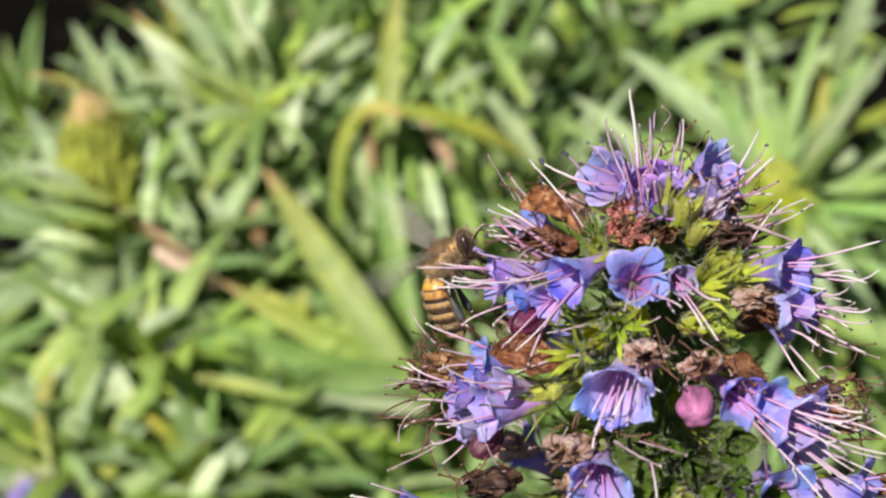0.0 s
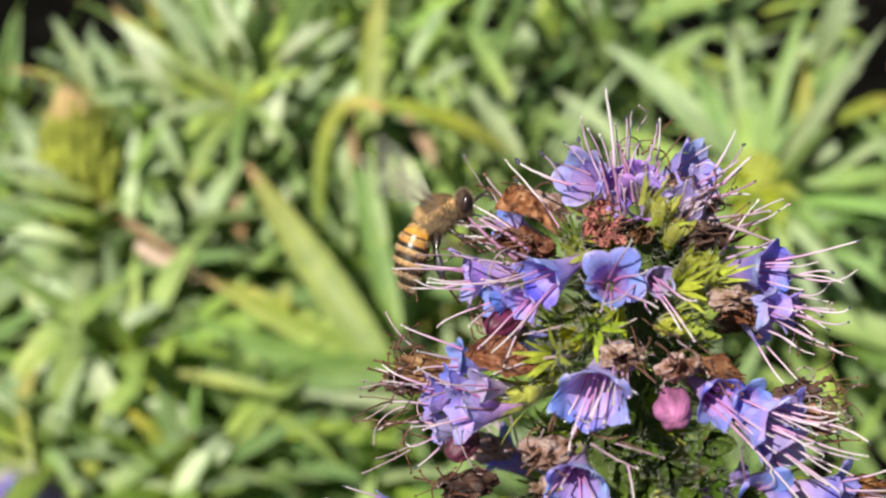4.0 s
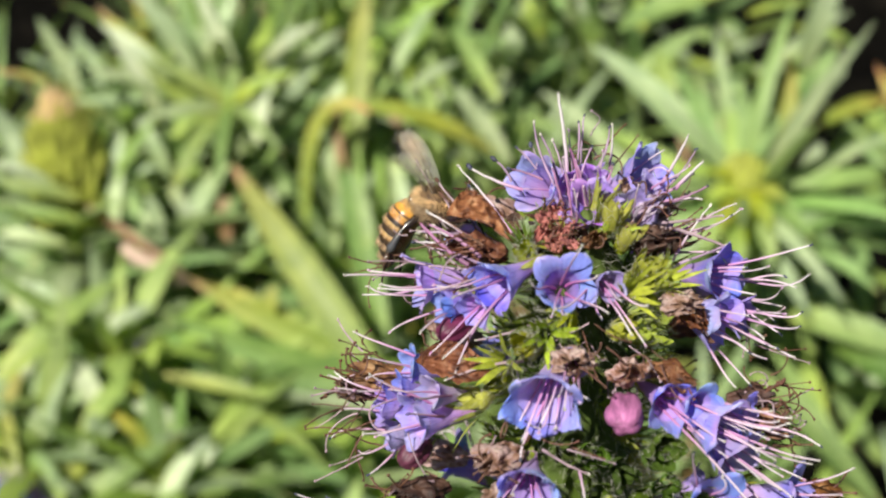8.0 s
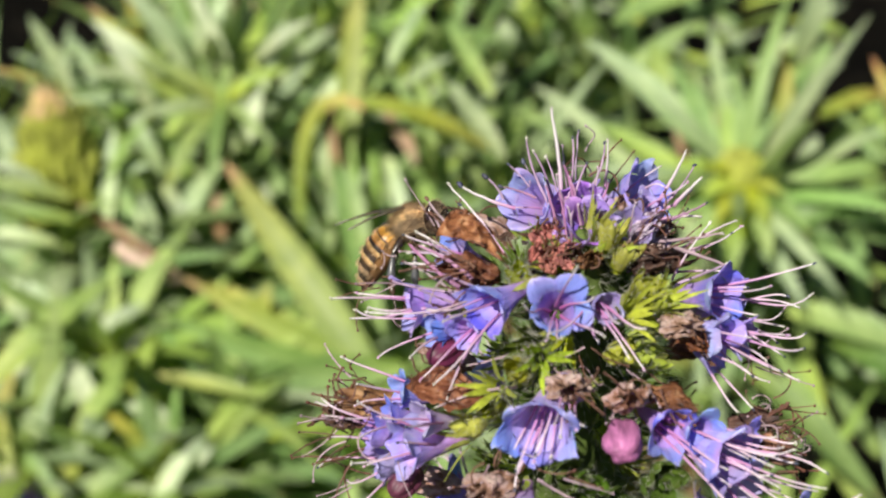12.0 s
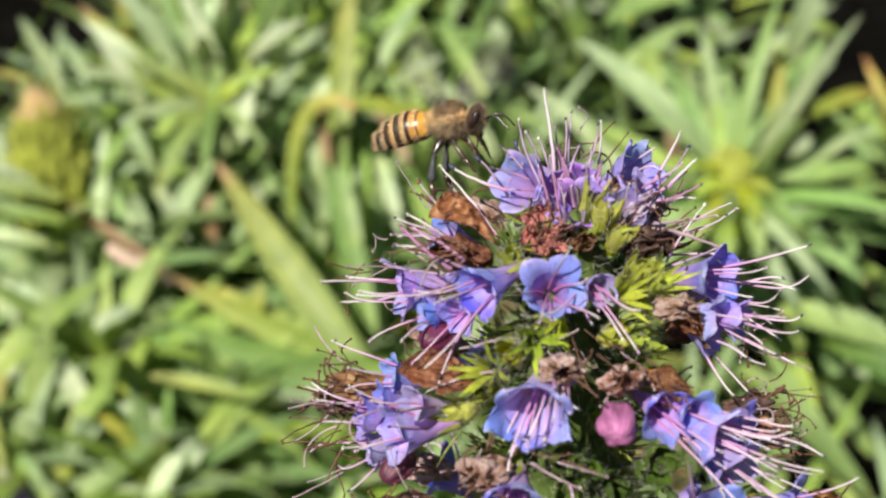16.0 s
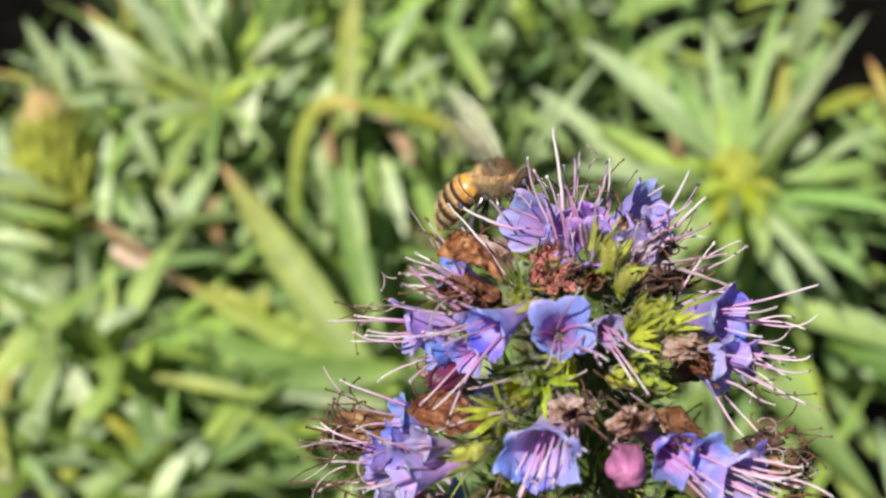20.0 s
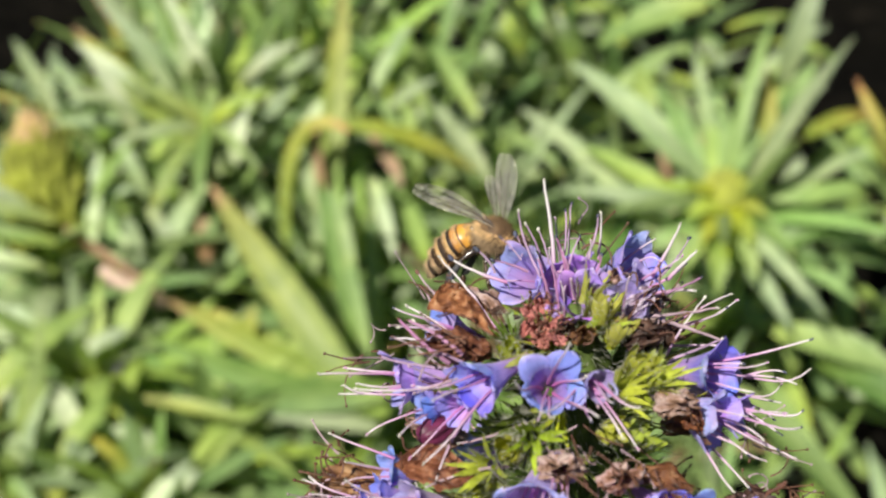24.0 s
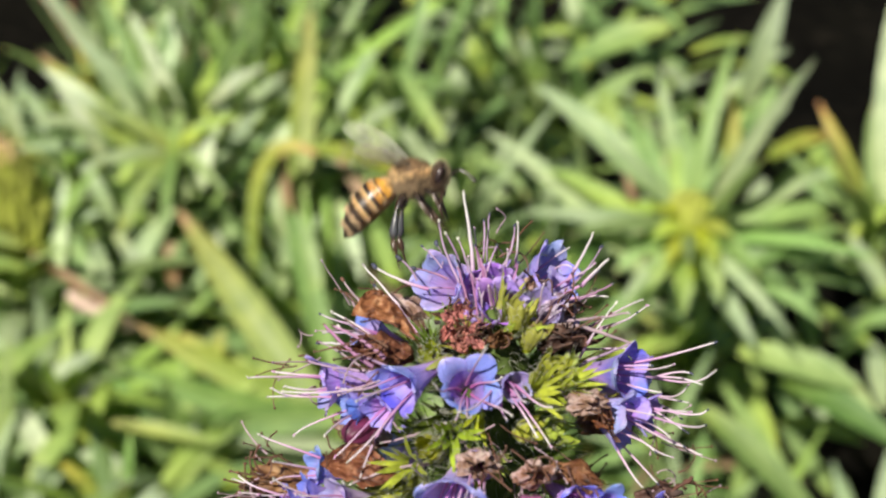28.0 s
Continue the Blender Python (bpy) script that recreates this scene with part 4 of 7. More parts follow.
lone_leaf((-0.189, 0.691, 0.22), (-0.171, 0.672, 0.211), 0.009, 0.004, LEAF_SHEEN, 'short leaf with sun sheen painted pale', 0)
lone_leaf((-0.136, 0.6, 0.177), (-0.117, 0.604, 0.201), 0.009, 0.004, LEAF_SHEEN, 'short leaf with sun sheen painted pale', 0)
lone_leaf((0.171, 0.743, 0.268), (0.16, 0.712, 0.25), 0.017, 0.006, LEAF_YOUNG, 'young yellow-green leaf of a rosette', 0)
lone_leaf((0.173, 0.743, 0.268), (0.176, 0.711, 0.249), 0.017, 0.006, LEAF_YOUNG, 'young yellow-green leaf of a rosette', 0)
lone_leaf((0.167, 0.743, 0.268), (0.147, 0.717, 0.258), 0.015, 0.006, LEAF_YOUNG, 'young yellow-green leaf of a rosette', 0)
lone_leaf((0.229, 0.705, 0.188), (0.288, 0.65, 0.178), 0.02, 0.006, LEAF_SHADED, 'broad green leaf with shade painted in', 0)
lone_leaf((-0.133, 0.837, 0.272), (-0.184, 0.845, 0.301), 0.011, 0.006, LEAF_YOUNG, 'narrow yellow-green leaf of a rosette', 0)
lone_leaf((-0.133, 0.837, 0.271), (-0.161, 0.787, 0.253), 0.011, 0.006, LEAF_YOUNG, 'narrow yellow-green leaf of a rosette', 0)
lone_leaf((-0.134, 0.837, 0.272), (-0.189, 0.813, 0.272), 0.011, 0.006, LEAF_GREY, 'narrow grey-green leaf of a rosette', 0)
lone_leaf((-0.131, 0.839, 0.274), (-0.091, 0.85, 0.29), 0.01, 0.006, LEAF_YOUNG, 'narrow yellow-green leaf of a rosette', 0)
lone_leaf((-0.136, 0.842, 0.274), (-0.096, 0.802, 0.258), 0.007, 0.006, LEAF, 'narrow green leaf of a rosette', 0)
lone_leaf((-0.132, 0.835, 0.278), (-0.134, 0.771, 0.251), 0.009, 0.006, LEAF, 'narrow green leaf of a rosette', 0)
lone_leaf((-0.228, 0.759, 0.266), (-0.267, 0.766, 0.276), 0.007, 0.004, LEAF_SHEEN, 'short leaf with sun sheen painted pale', 0)
lone_leaf((-0.211, 0.746, 0.263), (-0.26, 0.751, 0.271), 0.010, 0.004, LEAF_YOUNG, 'yellow-green leaf beside the young spike', 0)
lone_leaf((-0.045, 0.723, 0.178), (-0.053, 0.833, 0.249), 0.007, 0.001, LEAF_YOUNG, 'narrow yellow-green leaf standing upright', 0)
lone_leaf((-0.159, 0.753, 0.204), (-0.136, 0.826, 0.239), 0.008, -0.002, LEAF, 'narrow green leaf standing upright', 0)
lone_leaf((-0.061, 0.674, 0.213), (-0.156, 0.753, 0.203), 0.013, 0.003, LEAF_YELLOW, 'yellow-green leaf with a pinkish tip', 0)
lone_leaf((-0.209, 0.752, 0.255), (-0.145, 0.711, 0.232), 0.006, 0.002, LEAF_DRY, 'pinkish dry stalk across the shrub', 0)
lone_leaf((-0.2, 0.786, 0.223), (-0.209, 0.842, 0.258), 0.009, 0.000, LEAF_SHEEN, 'short leaf with sun sheen painted pale', 0)
lone_leaf((-0.173, 0.759, 0.222), (-0.195, 0.802, 0.235), 0.007, 0.000, LEAF_SHEEN, 'short leaf with sun sheen painted pale', 0)
lone_leaf((-0.169, 0.773, 0.215), (-0.179, 0.796, 0.231), 0.008, 0.000, LEAF_GREY, 'pale green short leaf in sunlight', 0)
lone_leaf((-0.094, 0.685, 0.212), (-0.098, 0.713, 0.217), 0.010, 0.000, LEAF_YELLOW, 'small yellow leaf in sunlight', 0)
lone_leaf((-0.129, 0.764, 0.22), (-0.138, 0.793, 0.226), 0.007, 0.000, LEAF_DRY, 'small pinkish dry leaf', 0)
lone_leaf((-0.12, 0.842, 0.241), (-0.119, 0.897, 0.245), 0.009, 0.000, LEAF_SHEEN, 'leaf painted pale as if catching sun', 0)
lone_leaf((-0.101, 0.825, 0.213), (-0.11, 0.869, 0.223), 0.007, 0.000, LEAF_GREY, 'pale green short leaf in sunlight', 0)
lone_leaf((-0.105, 0.805, 0.214), (-0.114, 0.831, 0.224), 0.006, 0.000, LEAF_SHEEN, 'leaf painted pale as if catching sun', 0)
lone_leaf((-0.128, 0.724, 0.215), (-0.092, 0.759, 0.229), 0.006, 0.005, LEAF, 'thin arched green leaf', 0)
lone_leaf((-0.028, 0.827, 0.213), (-0.044, 0.886, 0.232), 0.007, 0.000, LEAF, 'narrow green leaf behind the flower spike', 0)
lone_leaf((-0.019, 0.851, 0.233), (0.008, 0.917, 0.242), 0.007, 0.000, LEAF, 'green leaf behind the flower spike', 0)
lone_leaf((-0.07, 0.822, 0.225), (-0.069, 0.869, 0.243), 0.008, 0.000, LEAF_GREY, 'pale green short leaf in sunlight', 0)
lone_leaf((-0.029, 0.731, 0.172), (-0.034, 0.824, 0.218), 0.010, 0.000, LEAF, 'narrow green leaf behind the flower spike', 0)
lone_leaf((0.002, 0.805, 0.191), (-0.016, 0.868, 0.211), 0.013, 0.000, LEAF, 'narrow green leaf behind the flower spike', 0)
lone_leaf((0.031, 0.834, 0.209), (0.004, 0.902, 0.22), 0.008, 0.000, LEAF, 'narrow green leaf behind the flower spike', 0)
lone_leaf((0.233, 0.621, 0.137), (0.198, 0.728, 0.168), 0.016, 0.005, LEAF_YOUNG, 'broad yellow-green leaf beside the flower', 0)
lone_leaf((0.282, 0.69, 0.167), (0.258, 0.747, 0.177), 0.013, 0.003, LEAF_GREY, 'broad pale green leaf, slightly blue', 0)
lone_leaf((0.255, 0.666, 0.132), (0.238, 0.729, 0.134), 0.012, 0.002, LEAF, 'green leaf in the shade of others', 0)
lone_leaf((0.233, 0.754, 0.136), (0.227, 0.803, 0.153), 0.011, 0.002, LEAF, 'green leaf in the shade of others', 0)
lone_leaf((0.173, 0.746, 0.273), (0.189, 0.726, 0.296), 0.011, 0.003, LEAF_LIME, 'young lime-green leaf at a rosette heart', 0)
lone_leaf((0.173, 0.746, 0.273), (0.19, 0.715, 0.281), 0.011, 0.003, LEAF_LIME, 'young lime-green leaf at a rosette heart', 0)
lone_leaf((0.173, 0.746, 0.273), (0.182, 0.706, 0.268), 0.013, 0.003, LEAF_LIME, 'young lime-green leaf at a rosette heart', 0)
lone_leaf((0.173, 0.746, 0.273), (0.167, 0.702, 0.262), 0.013, 0.003, LEAF_LIME, 'young lime-green leaf at a rosette heart', 0)
lone_leaf((0.173, 0.746, 0.273), (0.152, 0.706, 0.268), 0.012, 0.003, LEAF_LIME, 'young lime-green leaf at a rosette heart', 0)
lone_leaf((0.173, 0.746, 0.273), (0.144, 0.715, 0.281), 0.011, 0.003, LEAF_LIME, 'young lime-green leaf at a rosette heart', 0)
lone_leaf((0.173, 0.746, 0.273), (0.146, 0.725, 0.295), 0.010, 0.003, LEAF_LIME, 'young lime-green leaf at a rosette heart', 0)
lone_leaf((0.173, 0.746, 0.273), (0.172, 0.711, 0.274), 0.011, 0.003, LEAF_LIME, 'young lime-green leaf at a rosette heart', 0)
lone_leaf((0.173, 0.746, 0.273), (0.162, 0.71, 0.274), 0.011, 0.003, LEAF_LIME, 'young lime-green leaf at a rosette heart', 0)
lone_leaf((-0.111, 0.825, 0.238), (-0.069, 0.913, 0.258), 0.007, 0.003, LEAF, 'long narrow leaf in sunlight', 0)
lone_leaf((-0.127, 0.848, 0.253), (-0.114, 0.901, 0.258), 0.008, 0.000, LEAF_SHEEN, 'leaf painted pale as if catching sun', 0)
lone_leaf((0.034, 0.859, 0.244), (-0.017, 0.925, 0.253), 0.010, 0.003, LEAF, 'long narrow leaf in sunlight', 0)
lone_leaf((-0.114, 0.905, 0.265), (-0.093, 0.959, 0.271), 0.008, 0.002, LEAF, 'long narrow leaf in sunlight', 0)
lone_leaf((-0.122, 0.906, 0.266), (-0.131, 0.978, 0.281), 0.009, 0.000, LEAF_GREY, 'long narrow leaf in sunlight', 0)
lone_leaf((-0.084, 0.898, 0.254), (-0.103, 0.973, 0.274), 0.008, 0.000, LEAF, 'long narrow leaf in sunlight', 0)
lone_leaf((-0.054, 0.904, 0.263), (-0.086, 0.944, 0.268), 0.008, 0.002, LEAF_GREY, 'long narrow leaf in sunlight', 0)
lone_leaf((0.002, 0.898, 0.254), (-0.033, 0.967, 0.265), 0.009, 0.002, LEAF, 'long narrow leaf in sunlight', 0)
lone_leaf((-0.024, 0.9, 0.257), (-0.006, 0.985, 0.273), 0.008, 0.000, LEAF_YOUNG, 'long narrow leaf in sunlight', 0)
lone_leaf((-0.172, 0.833, 0.249), (-0.14, 0.878, 0.261), 0.007, 0.002, LEAF_YOUNG, 'long narrow leaf in sunlight', 0)
lone_leaf((-0.156, 0.825, 0.238), (-0.177, 0.874, 0.255), 0.009, 0.000, LEAF, 'long narrow leaf in sunlight', 0)
lone_leaf((-0.04, 0.793, 0.2), (-0.042, 0.862, 0.238), 0.008, 0.000, LEAF_YOUNG, 'narrow yellow-green leaf standing upright', 0)
lone_leaf((-0.067, 0.776, 0.203), (-0.064, 0.832, 0.229), 0.008, 0.000, LEAF_GREY, 'narrow green leaf standing upright', 0)
lone_leaf((0.259, 0.679, 0.325), (0.272, 0.758, 0.403), 0.02, 0.004, LEAF_SHEEN, 'pale green upright leaf blade', 0)
lone_leaf((-0.21, 0.738, 0.253), (-0.26, 0.742, 0.258), 0.009, 0.004, LEAF_YOUNG, 'yellow-green leaf beside the young spike', 0)
lone_leaf((-0.219, 0.731, 0.242), (-0.263, 0.734, 0.247), 0.008, 0.004, LEAF_SHEEN, 'short leaf with sun sheen painted pale', 0)
lone_leaf((-0.176, 0.737, 0.234), (-0.186, 0.775, 0.253), 0.010, 0.004, LEAF, 'narrow green leaf standing upright', 0)
lone_leaf((-0.164, 0.741, 0.239), (-0.176, 0.772, 0.249), 0.009, 0.004, LEAF_GREY, 'narrow grey-green leaf standing upright', 0)
lone_leaf((-0.115, 0.812, 0.26), (-0.109, 0.845, 0.281), 0.009, 0.003, LEAF_SHEEN, 'narrow leaf with sun sheen painted pale', 0)
lone_leaf((-0.118, 0.804, 0.24), (-0.135, 0.774, 0.219), 0.006, 0.004, LEAF, 'narrow green hanging leaf', 0)
lone_leaf((0.142, 0.849, 0.254), (0.139, 0.894, 0.283), 0.016, 0.006, LEAF_YOUNG, 'young yellow-green leaf behind the rosette', 0)
lone_leaf((0.125, 0.9, 0.257), (0.177, 0.937, 0.275), 0.013, 0.006, LEAF, 'green leaf behind the rosette', 0)
lone_leaf((0.18, 0.749, 0.25), (0.258, 0.764, 0.272), 0.013, 0.01, LEAF_YOUNG, 'spreading green leaf of a rosette', 0)
lone_leaf((0.183, 0.729, 0.24), (0.263, 0.739, 0.272), 0.014, 0.01, LEAF, 'spreading green leaf of a rosette', 0)
lone_leaf((-0.238, 0.64, 0.217), (-0.182, 0.694, 0.242), 0.018, 0.006, LEAF_YOUNG, 'broad yellow-green leaf lying sideways', 0)
lone_leaf((-0.181, 0.621, 0.207), (-0.202, 0.655, 0.221), 0.013, 0.004, LEAF_SHEEN, 'short leaf with sun sheen painted pale', 0)
lone_leaf((-0.16, 0.627, 0.216), (-0.153, 0.663, 0.232), 0.008, 0.006, LEAF_YOUNG, 'narrow yellow-green leaf standing upright', 0)
lone_leaf((-0.189, 0.608, 0.206), (-0.165, 0.643, 0.221), 0.012, 0.004, LEAF_YOUNG, 'yellow-green leaf among green ones', 0)
lone_leaf((-0.093, 0.626, 0.215), (-0.155, 0.641, 0.219), 0.008, 0.004, LEAF_LEMON, 'pale yellow leaf lying sideways', 0)
lone_leaf((-0.181, 0.582, 0.186), (-0.144, 0.613, 0.195), 0.013, 0.006, LEAF, 'broad green leaf lying sideways', 0)
lone_leaf((-0.146, 0.58, 0.184), (-0.123, 0.614, 0.198), 0.012, 0.005, LEAF_SHEEN, 'broad leaf with sun sheen painted pale', 0)
lone_leaf((-0.197, 0.58, 0.184), (-0.22, 0.612, 0.194), 0.012, 0.005, LEAF, 'broad green leaf standing upright', 0)
lone_leaf((-0.189, 0.667, 0.221), (-0.163, 0.687, 0.231), 0.012, 0.004, LEAF_SHEEN, 'short leaf with sun sheen painted pale', 0)
lone_leaf((-0.221, 0.583, 0.188), (-0.232, 0.625, 0.212), 0.009, 0.004, LEAF_LEMON, 'yellowing leaf standing upright', 0)
lone_leaf((-0.136, 0.617, 0.201), (-0.168, 0.632, 0.206), 0.011, 0.004, LEAF_GREY, 'grey-green leaf lying sideways', 0)
lone_leaf((0.176, 0.758, 0.264), (0.18, 0.821, 0.3), 0.010, 0.004, LEAF, 'upright green leaf of a rosette', 0)
lone_leaf((0.182, 0.757, 0.262), (0.197, 0.824, 0.306), 0.010, 0.004, LEAF, 'upright green leaf of a rosette', 0)
lone_leaf((0.164, 0.757, 0.262), (0.154, 0.819, 0.298), 0.010, 0.004, LEAF, 'upright green leaf of a rosette', 0)
lone_leaf((0.186, 0.755, 0.26), (0.221, 0.806, 0.297), 0.011, 0.006, LEAF, 'spreading green leaf of a rosette', 0)
lone_leaf((0.164, 0.733, 0.253), (0.177, 0.737, 0.277), 0.014, 0.006, LEAF_YOUNG, 'young yellow-green leaf of a rosette', 0)
lone_leaf((0.18, 0.729, 0.248), (0.171, 0.739, 0.28), 0.014, 0.006, LEAF_YOUNG, 'young yellow-green leaf of a rosette', 0)
lone_leaf((-0.042, 0.75, 0.218), (-0.056, 0.799, 0.253), 0.010, 0.006, LEAF, 'upright light green leaf of a rosette', 0)
lone_leaf((-0.022, 0.848, 0.276), (0.011, 0.873, 0.285), 0.008, 0.004, LEAF_SHEEN, 'short leaf with sun sheen painted pale', 0)
lone_leaf((-0.001, 0.819, 0.251), (-0.032, 0.868, 0.278), 0.008, 0.004, LEAF, 'narrow green leaf standing upright', 0)
lone_leaf((0.041, 0.825, 0.238), (0.002, 0.882, 0.267), 0.013, 0.006, LEAF_GREY, 'grey-green leaf standing upright', 0)
lone_leaf((0.035, 0.869, 0.258), (0.003, 0.924, 0.286), 0.011, 0.004, LEAF_YOUNG, 'yellow-green leaf in sunlight', 0)
lone_leaf((-0.065, 0.796, 0.234), (-0.08, 0.831, 0.262), 0.007, 0.004, LEAF_GREY, 'narrow grey-green leaf standing upright', 0)
lone_leaf((-0.101, 0.877, 0.265), (-0.067, 0.92, 0.282), 0.008, 0.004, LEAF_GREY, 'narrow grey-green leaf standing upright', 0)
lone_leaf((-0.08, 0.85, 0.256), (-0.053, 0.884, 0.27), 0.009, 0.004, LEAF_SHEEN, 'narrow leaf with sun sheen painted pale', 0)


def young_spike(base, top, radius, seed):
    """A budding flower spike: a tapered cone packed with small upturned bracts."""
    r = random.Random(seed)
    base, top = Vector(base), Vector(top)
    v = top - base
    thing = tagged(new("young_flower_spike"), "budding yellow-green flower spike with a pinkish tip", "plant")
    thing.location = base
    t3 = aim(v)
    part("stem", Shape().tube([(0, 0, -base.z), (0, 0, -base.z * 0.4), (0, 0, 0), v * 0.9], [0.006, 0.006, 0.006, 0.003], 8), thing, mats=STEM)
    s, tipm = Shape(), Shape()

    def cone(f):
        return radius * (1 - 0.1 * f - 0.9 * f ** 4) * (0.8 + 0.3 * min(1, f * 2.5))

    s.grid(lambda u, w: t3 @ Vector((0.9 * cone(w) * math.cos(6.2832 * u), 0.9 * cone(w) * math.sin(6.2832 * u), w * v.length)), 18, 12, 0, True)
    n = 900
    for k in range(n):
        f = k / n
        a = k * 2.39996 + r.uniform(-0.3, 0.3)
        rad = cone(f) * r.uniform(0.85, 1.05)
        p = t3 @ Vector((rad * math.cos(a), rad * math.sin(a), f * v.length))
        d = t3 @ Vector((math.cos(a), math.sin(a), r.uniform(0.5, 1.3) + f * 1.4)).normalized()
        ln = radius * r.uniform(0.2, 0.5)
        (tipm if f > 0.8 and r.random() < (f - 0.7) * 4 else s).tube([p - d * ln * 0.4, p + d * ln * 0.3, p + d * ln], [ln * 0.2, ln * 0.24, ln * 0.03], 5)
    tagged(part("bract_cover", s, thing, "yellow-green bracts", mats=SPIKE_YOUNG), kind="stuff")
    tagged(part("bud_tip", tipm, thing, "pinkish bud tip", mats=SPIKE_TIP), kind="stuff")
    return thing


young_spike((-0.221, 0.77, 0.228), (-0.231, 0.804, 0.295), 0.0215, 4)


def far_bloom(at, size, seed):
    """The top of another flower spike far below: a dome of small blue blooms with pale stamens."""
    r = random.Random(seed)
    thing = tagged(new("distant_flower_spike"), "distant blue-violet flower spike among the leaves", "flower")
    thing.location = at
    part("stem", Shape().tube([(0, 0, -at[2]), (0, 0, -at[2] / 2), (0, 0, 0)], [0.006, 0.006, 0.004], 7), thing, "", None, STEM)
    for k in range(26):
        z = 1 - k / 26
        a = k * 2.39996
        out = Vector((math.cos(a), math.sin(a), z * 1.2)).normalized()
        p = Vector((math.cos(a) * (1 - z ** 2), math.sin(a) * (1 - z ** 2), z * 1.4 - 0.6)) * size
        s = Shape()
        t3 = aim(out)
        s.grid(lambda u, v: p + t3 @ Vector(((0.1 + 0.26 * v * (1 + 0.2 * math.cos(31.4 * u))) * size * math.cos(6.283 * u), (0.1 + 0.26 * v * (1 + 0.2 * math.cos(31.4 * u))) * size * math.sin(6.283 * u), 0.5 * v * size)), 15, 4, 0, True)
        for q in range(4):
            d = t3 @ Vector((r.gauss(0, 0.3), r.gauss(0, 0.3), 1)).normalized()
            s.tube([p, p + d * size * 0.5, p + d * size * 0.95], [size * 0.018] * 3, 4, 1)
        part("floret", s, thing, "", None, [PETAL if k % 2 else PETAL_PURPLE, FILAMENT])
    return thing


far_bloom((-0.225, 0.576, 0.178), 0.017, 31)
far_bloom((-0.174, 0.728, 0.169), 0.007, 32)


# ---- the flower spike in the foreground (places in millimetres from its middle) ----
spike = tagged(new("flower_spike"), "blue-violet flower spike with pink stamens and brown withered blooms", "flower")
SPIKE_AT = Matrix.Translation((0.01321, 0.11876, 0.66363))
spike.matrix_world = SPIKE_AT


def axis_radius(z):
    """Radius of the spike's green axis at the height z, in millimetres."""
    return max(0.3, 7.2 * (1 - math.exp(-(8.0 - z) / 9.0))) if z < 8 else 0.3


def spike_axis():
    s = Shape()

    def fn(u, v):
        z = 7.8 - 120 * v ** 1.6
        a = 2 * math.pi * u
        r = axis_radius(z) * (0.85 + 0.3 * noise.noise((math.cos(a) * 2, math.sin(a) * 2, z * 0.35)))
        return r * math.cos(a) * MM, r * math.sin(a) * MM, z * MM

    s.grid(fn, 28, 60, 0, True)
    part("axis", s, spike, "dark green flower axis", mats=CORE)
    part("stem", Shape().tube([(0, 0, -0.11), (0.002, 0.004, -0.3), (0.0, 0.01, -0.5), (0, 0.012, -0.69)], [0.006, 0.0065, 0.007, 0.0085], 10), spike, mats=STEM)


spike_axis()


def stamen(s, a, d, side, length, bend, r, tip_mat, thick=0.118):
    """A filament with its anther, from a along d, bending aside."""
    d, side = Vector(d).normalized(), Vector(side)
    wob = Vector((r.gauss(0, 1), r.gauss(0, 1), r.gauss(0, 1))) * length * 0.07
    pts = bez(a, Vector(a) + d * length * 0.4 + wob, Vector(a) + d * length * 0.75 + side * bend * 0.3 - wob, Vector(a) + d * length + side * bend + wob * r.uniform(-1, 2), 11)
    s.tube(pts, [thick * (1.2 - 0.55 * k / 11) * MM * (1 + 0.12 * math.sin(k * 2.1)) for k in range(12)], 6, 0)
    e = (pts[-1] - pts[-2]).normalized()
    s.ball(pts[-1] + e * 0.12 * MM, (0.115 * MM * r.uniform(0.8, 1.4), 0.11 * MM, 0.21 * MM * r.uniform(0.7, 1.3)), 6, 5, tip_mat, aim(e + Vector((r.gauss(0, .5), r.gauss(0, .5), r.gauss(0, .5)))))


def calyx(parent, place, r, size, n=5, mat=None, name="calyx", wide=1.0, blunt=False):
    """Narrow hairy sepals round the foot of a floret."""
    s = Shape()
    for k in range(n):
        a = k * 2 * math.pi / n + r.uniform(-0.2, 0.2)
        ln, wd = size * r.uniform(3.6, 6.2) * MM, size * wide * r.uniform(0.3, 0.48) * MM
        out = Vector((math.cos(a), math.sin(a), 0))
        side = Vector((-math.sin(a), math.cos(a), 0))
        flare = r.uniform(0.1, 0.75)

        def fn(u, v, out=out, side=side, ln=ln, wd=wd, flare=flare):
            c = u * 2 - 1
            if blunt:
                w = wd * 1.5 * math.sin(math.pi * (0.15 + 0.55 * v)) * math.sqrt(max(0.0, 1 - v ** 5))
                return out * (0.5 * MM + ln * 0.7 * (flare * v ** 1.2 - 0.25 * v ** 4) - c * c * w * 0.6) + side * (c * w) + Vector((0, 0, ln * 0.7 * v))
            w = wd * max(0.03, math.sin(math.pi * (0.12 + 0.88 * v)) ** 0.8)
            return out * (0.5 * MM + ln * flare * v ** 1.3 - abs(c) * w * 0.35) + side * (c * w) + Vector((0, 0, ln * v))

        s.grid(fn, 4 if blunt else 2, 7)
        for q in range(14):
            v = r.uniform(0.1, 1)
            c = r.choice((0.0, 0.5, 1.0))
            p = fn(c, v)
            s.hair(p, p + (out * r.uniform(0.3, 1) + side * r.uniform(-1, 1) + Vector((0, 0, r.uniform(0.2, 0.9)))) * 0.9 * MM * size, 0.018 * MM, 1)
    return part(name, s, parent, "", place, [mat or SEPAL, HAIR])


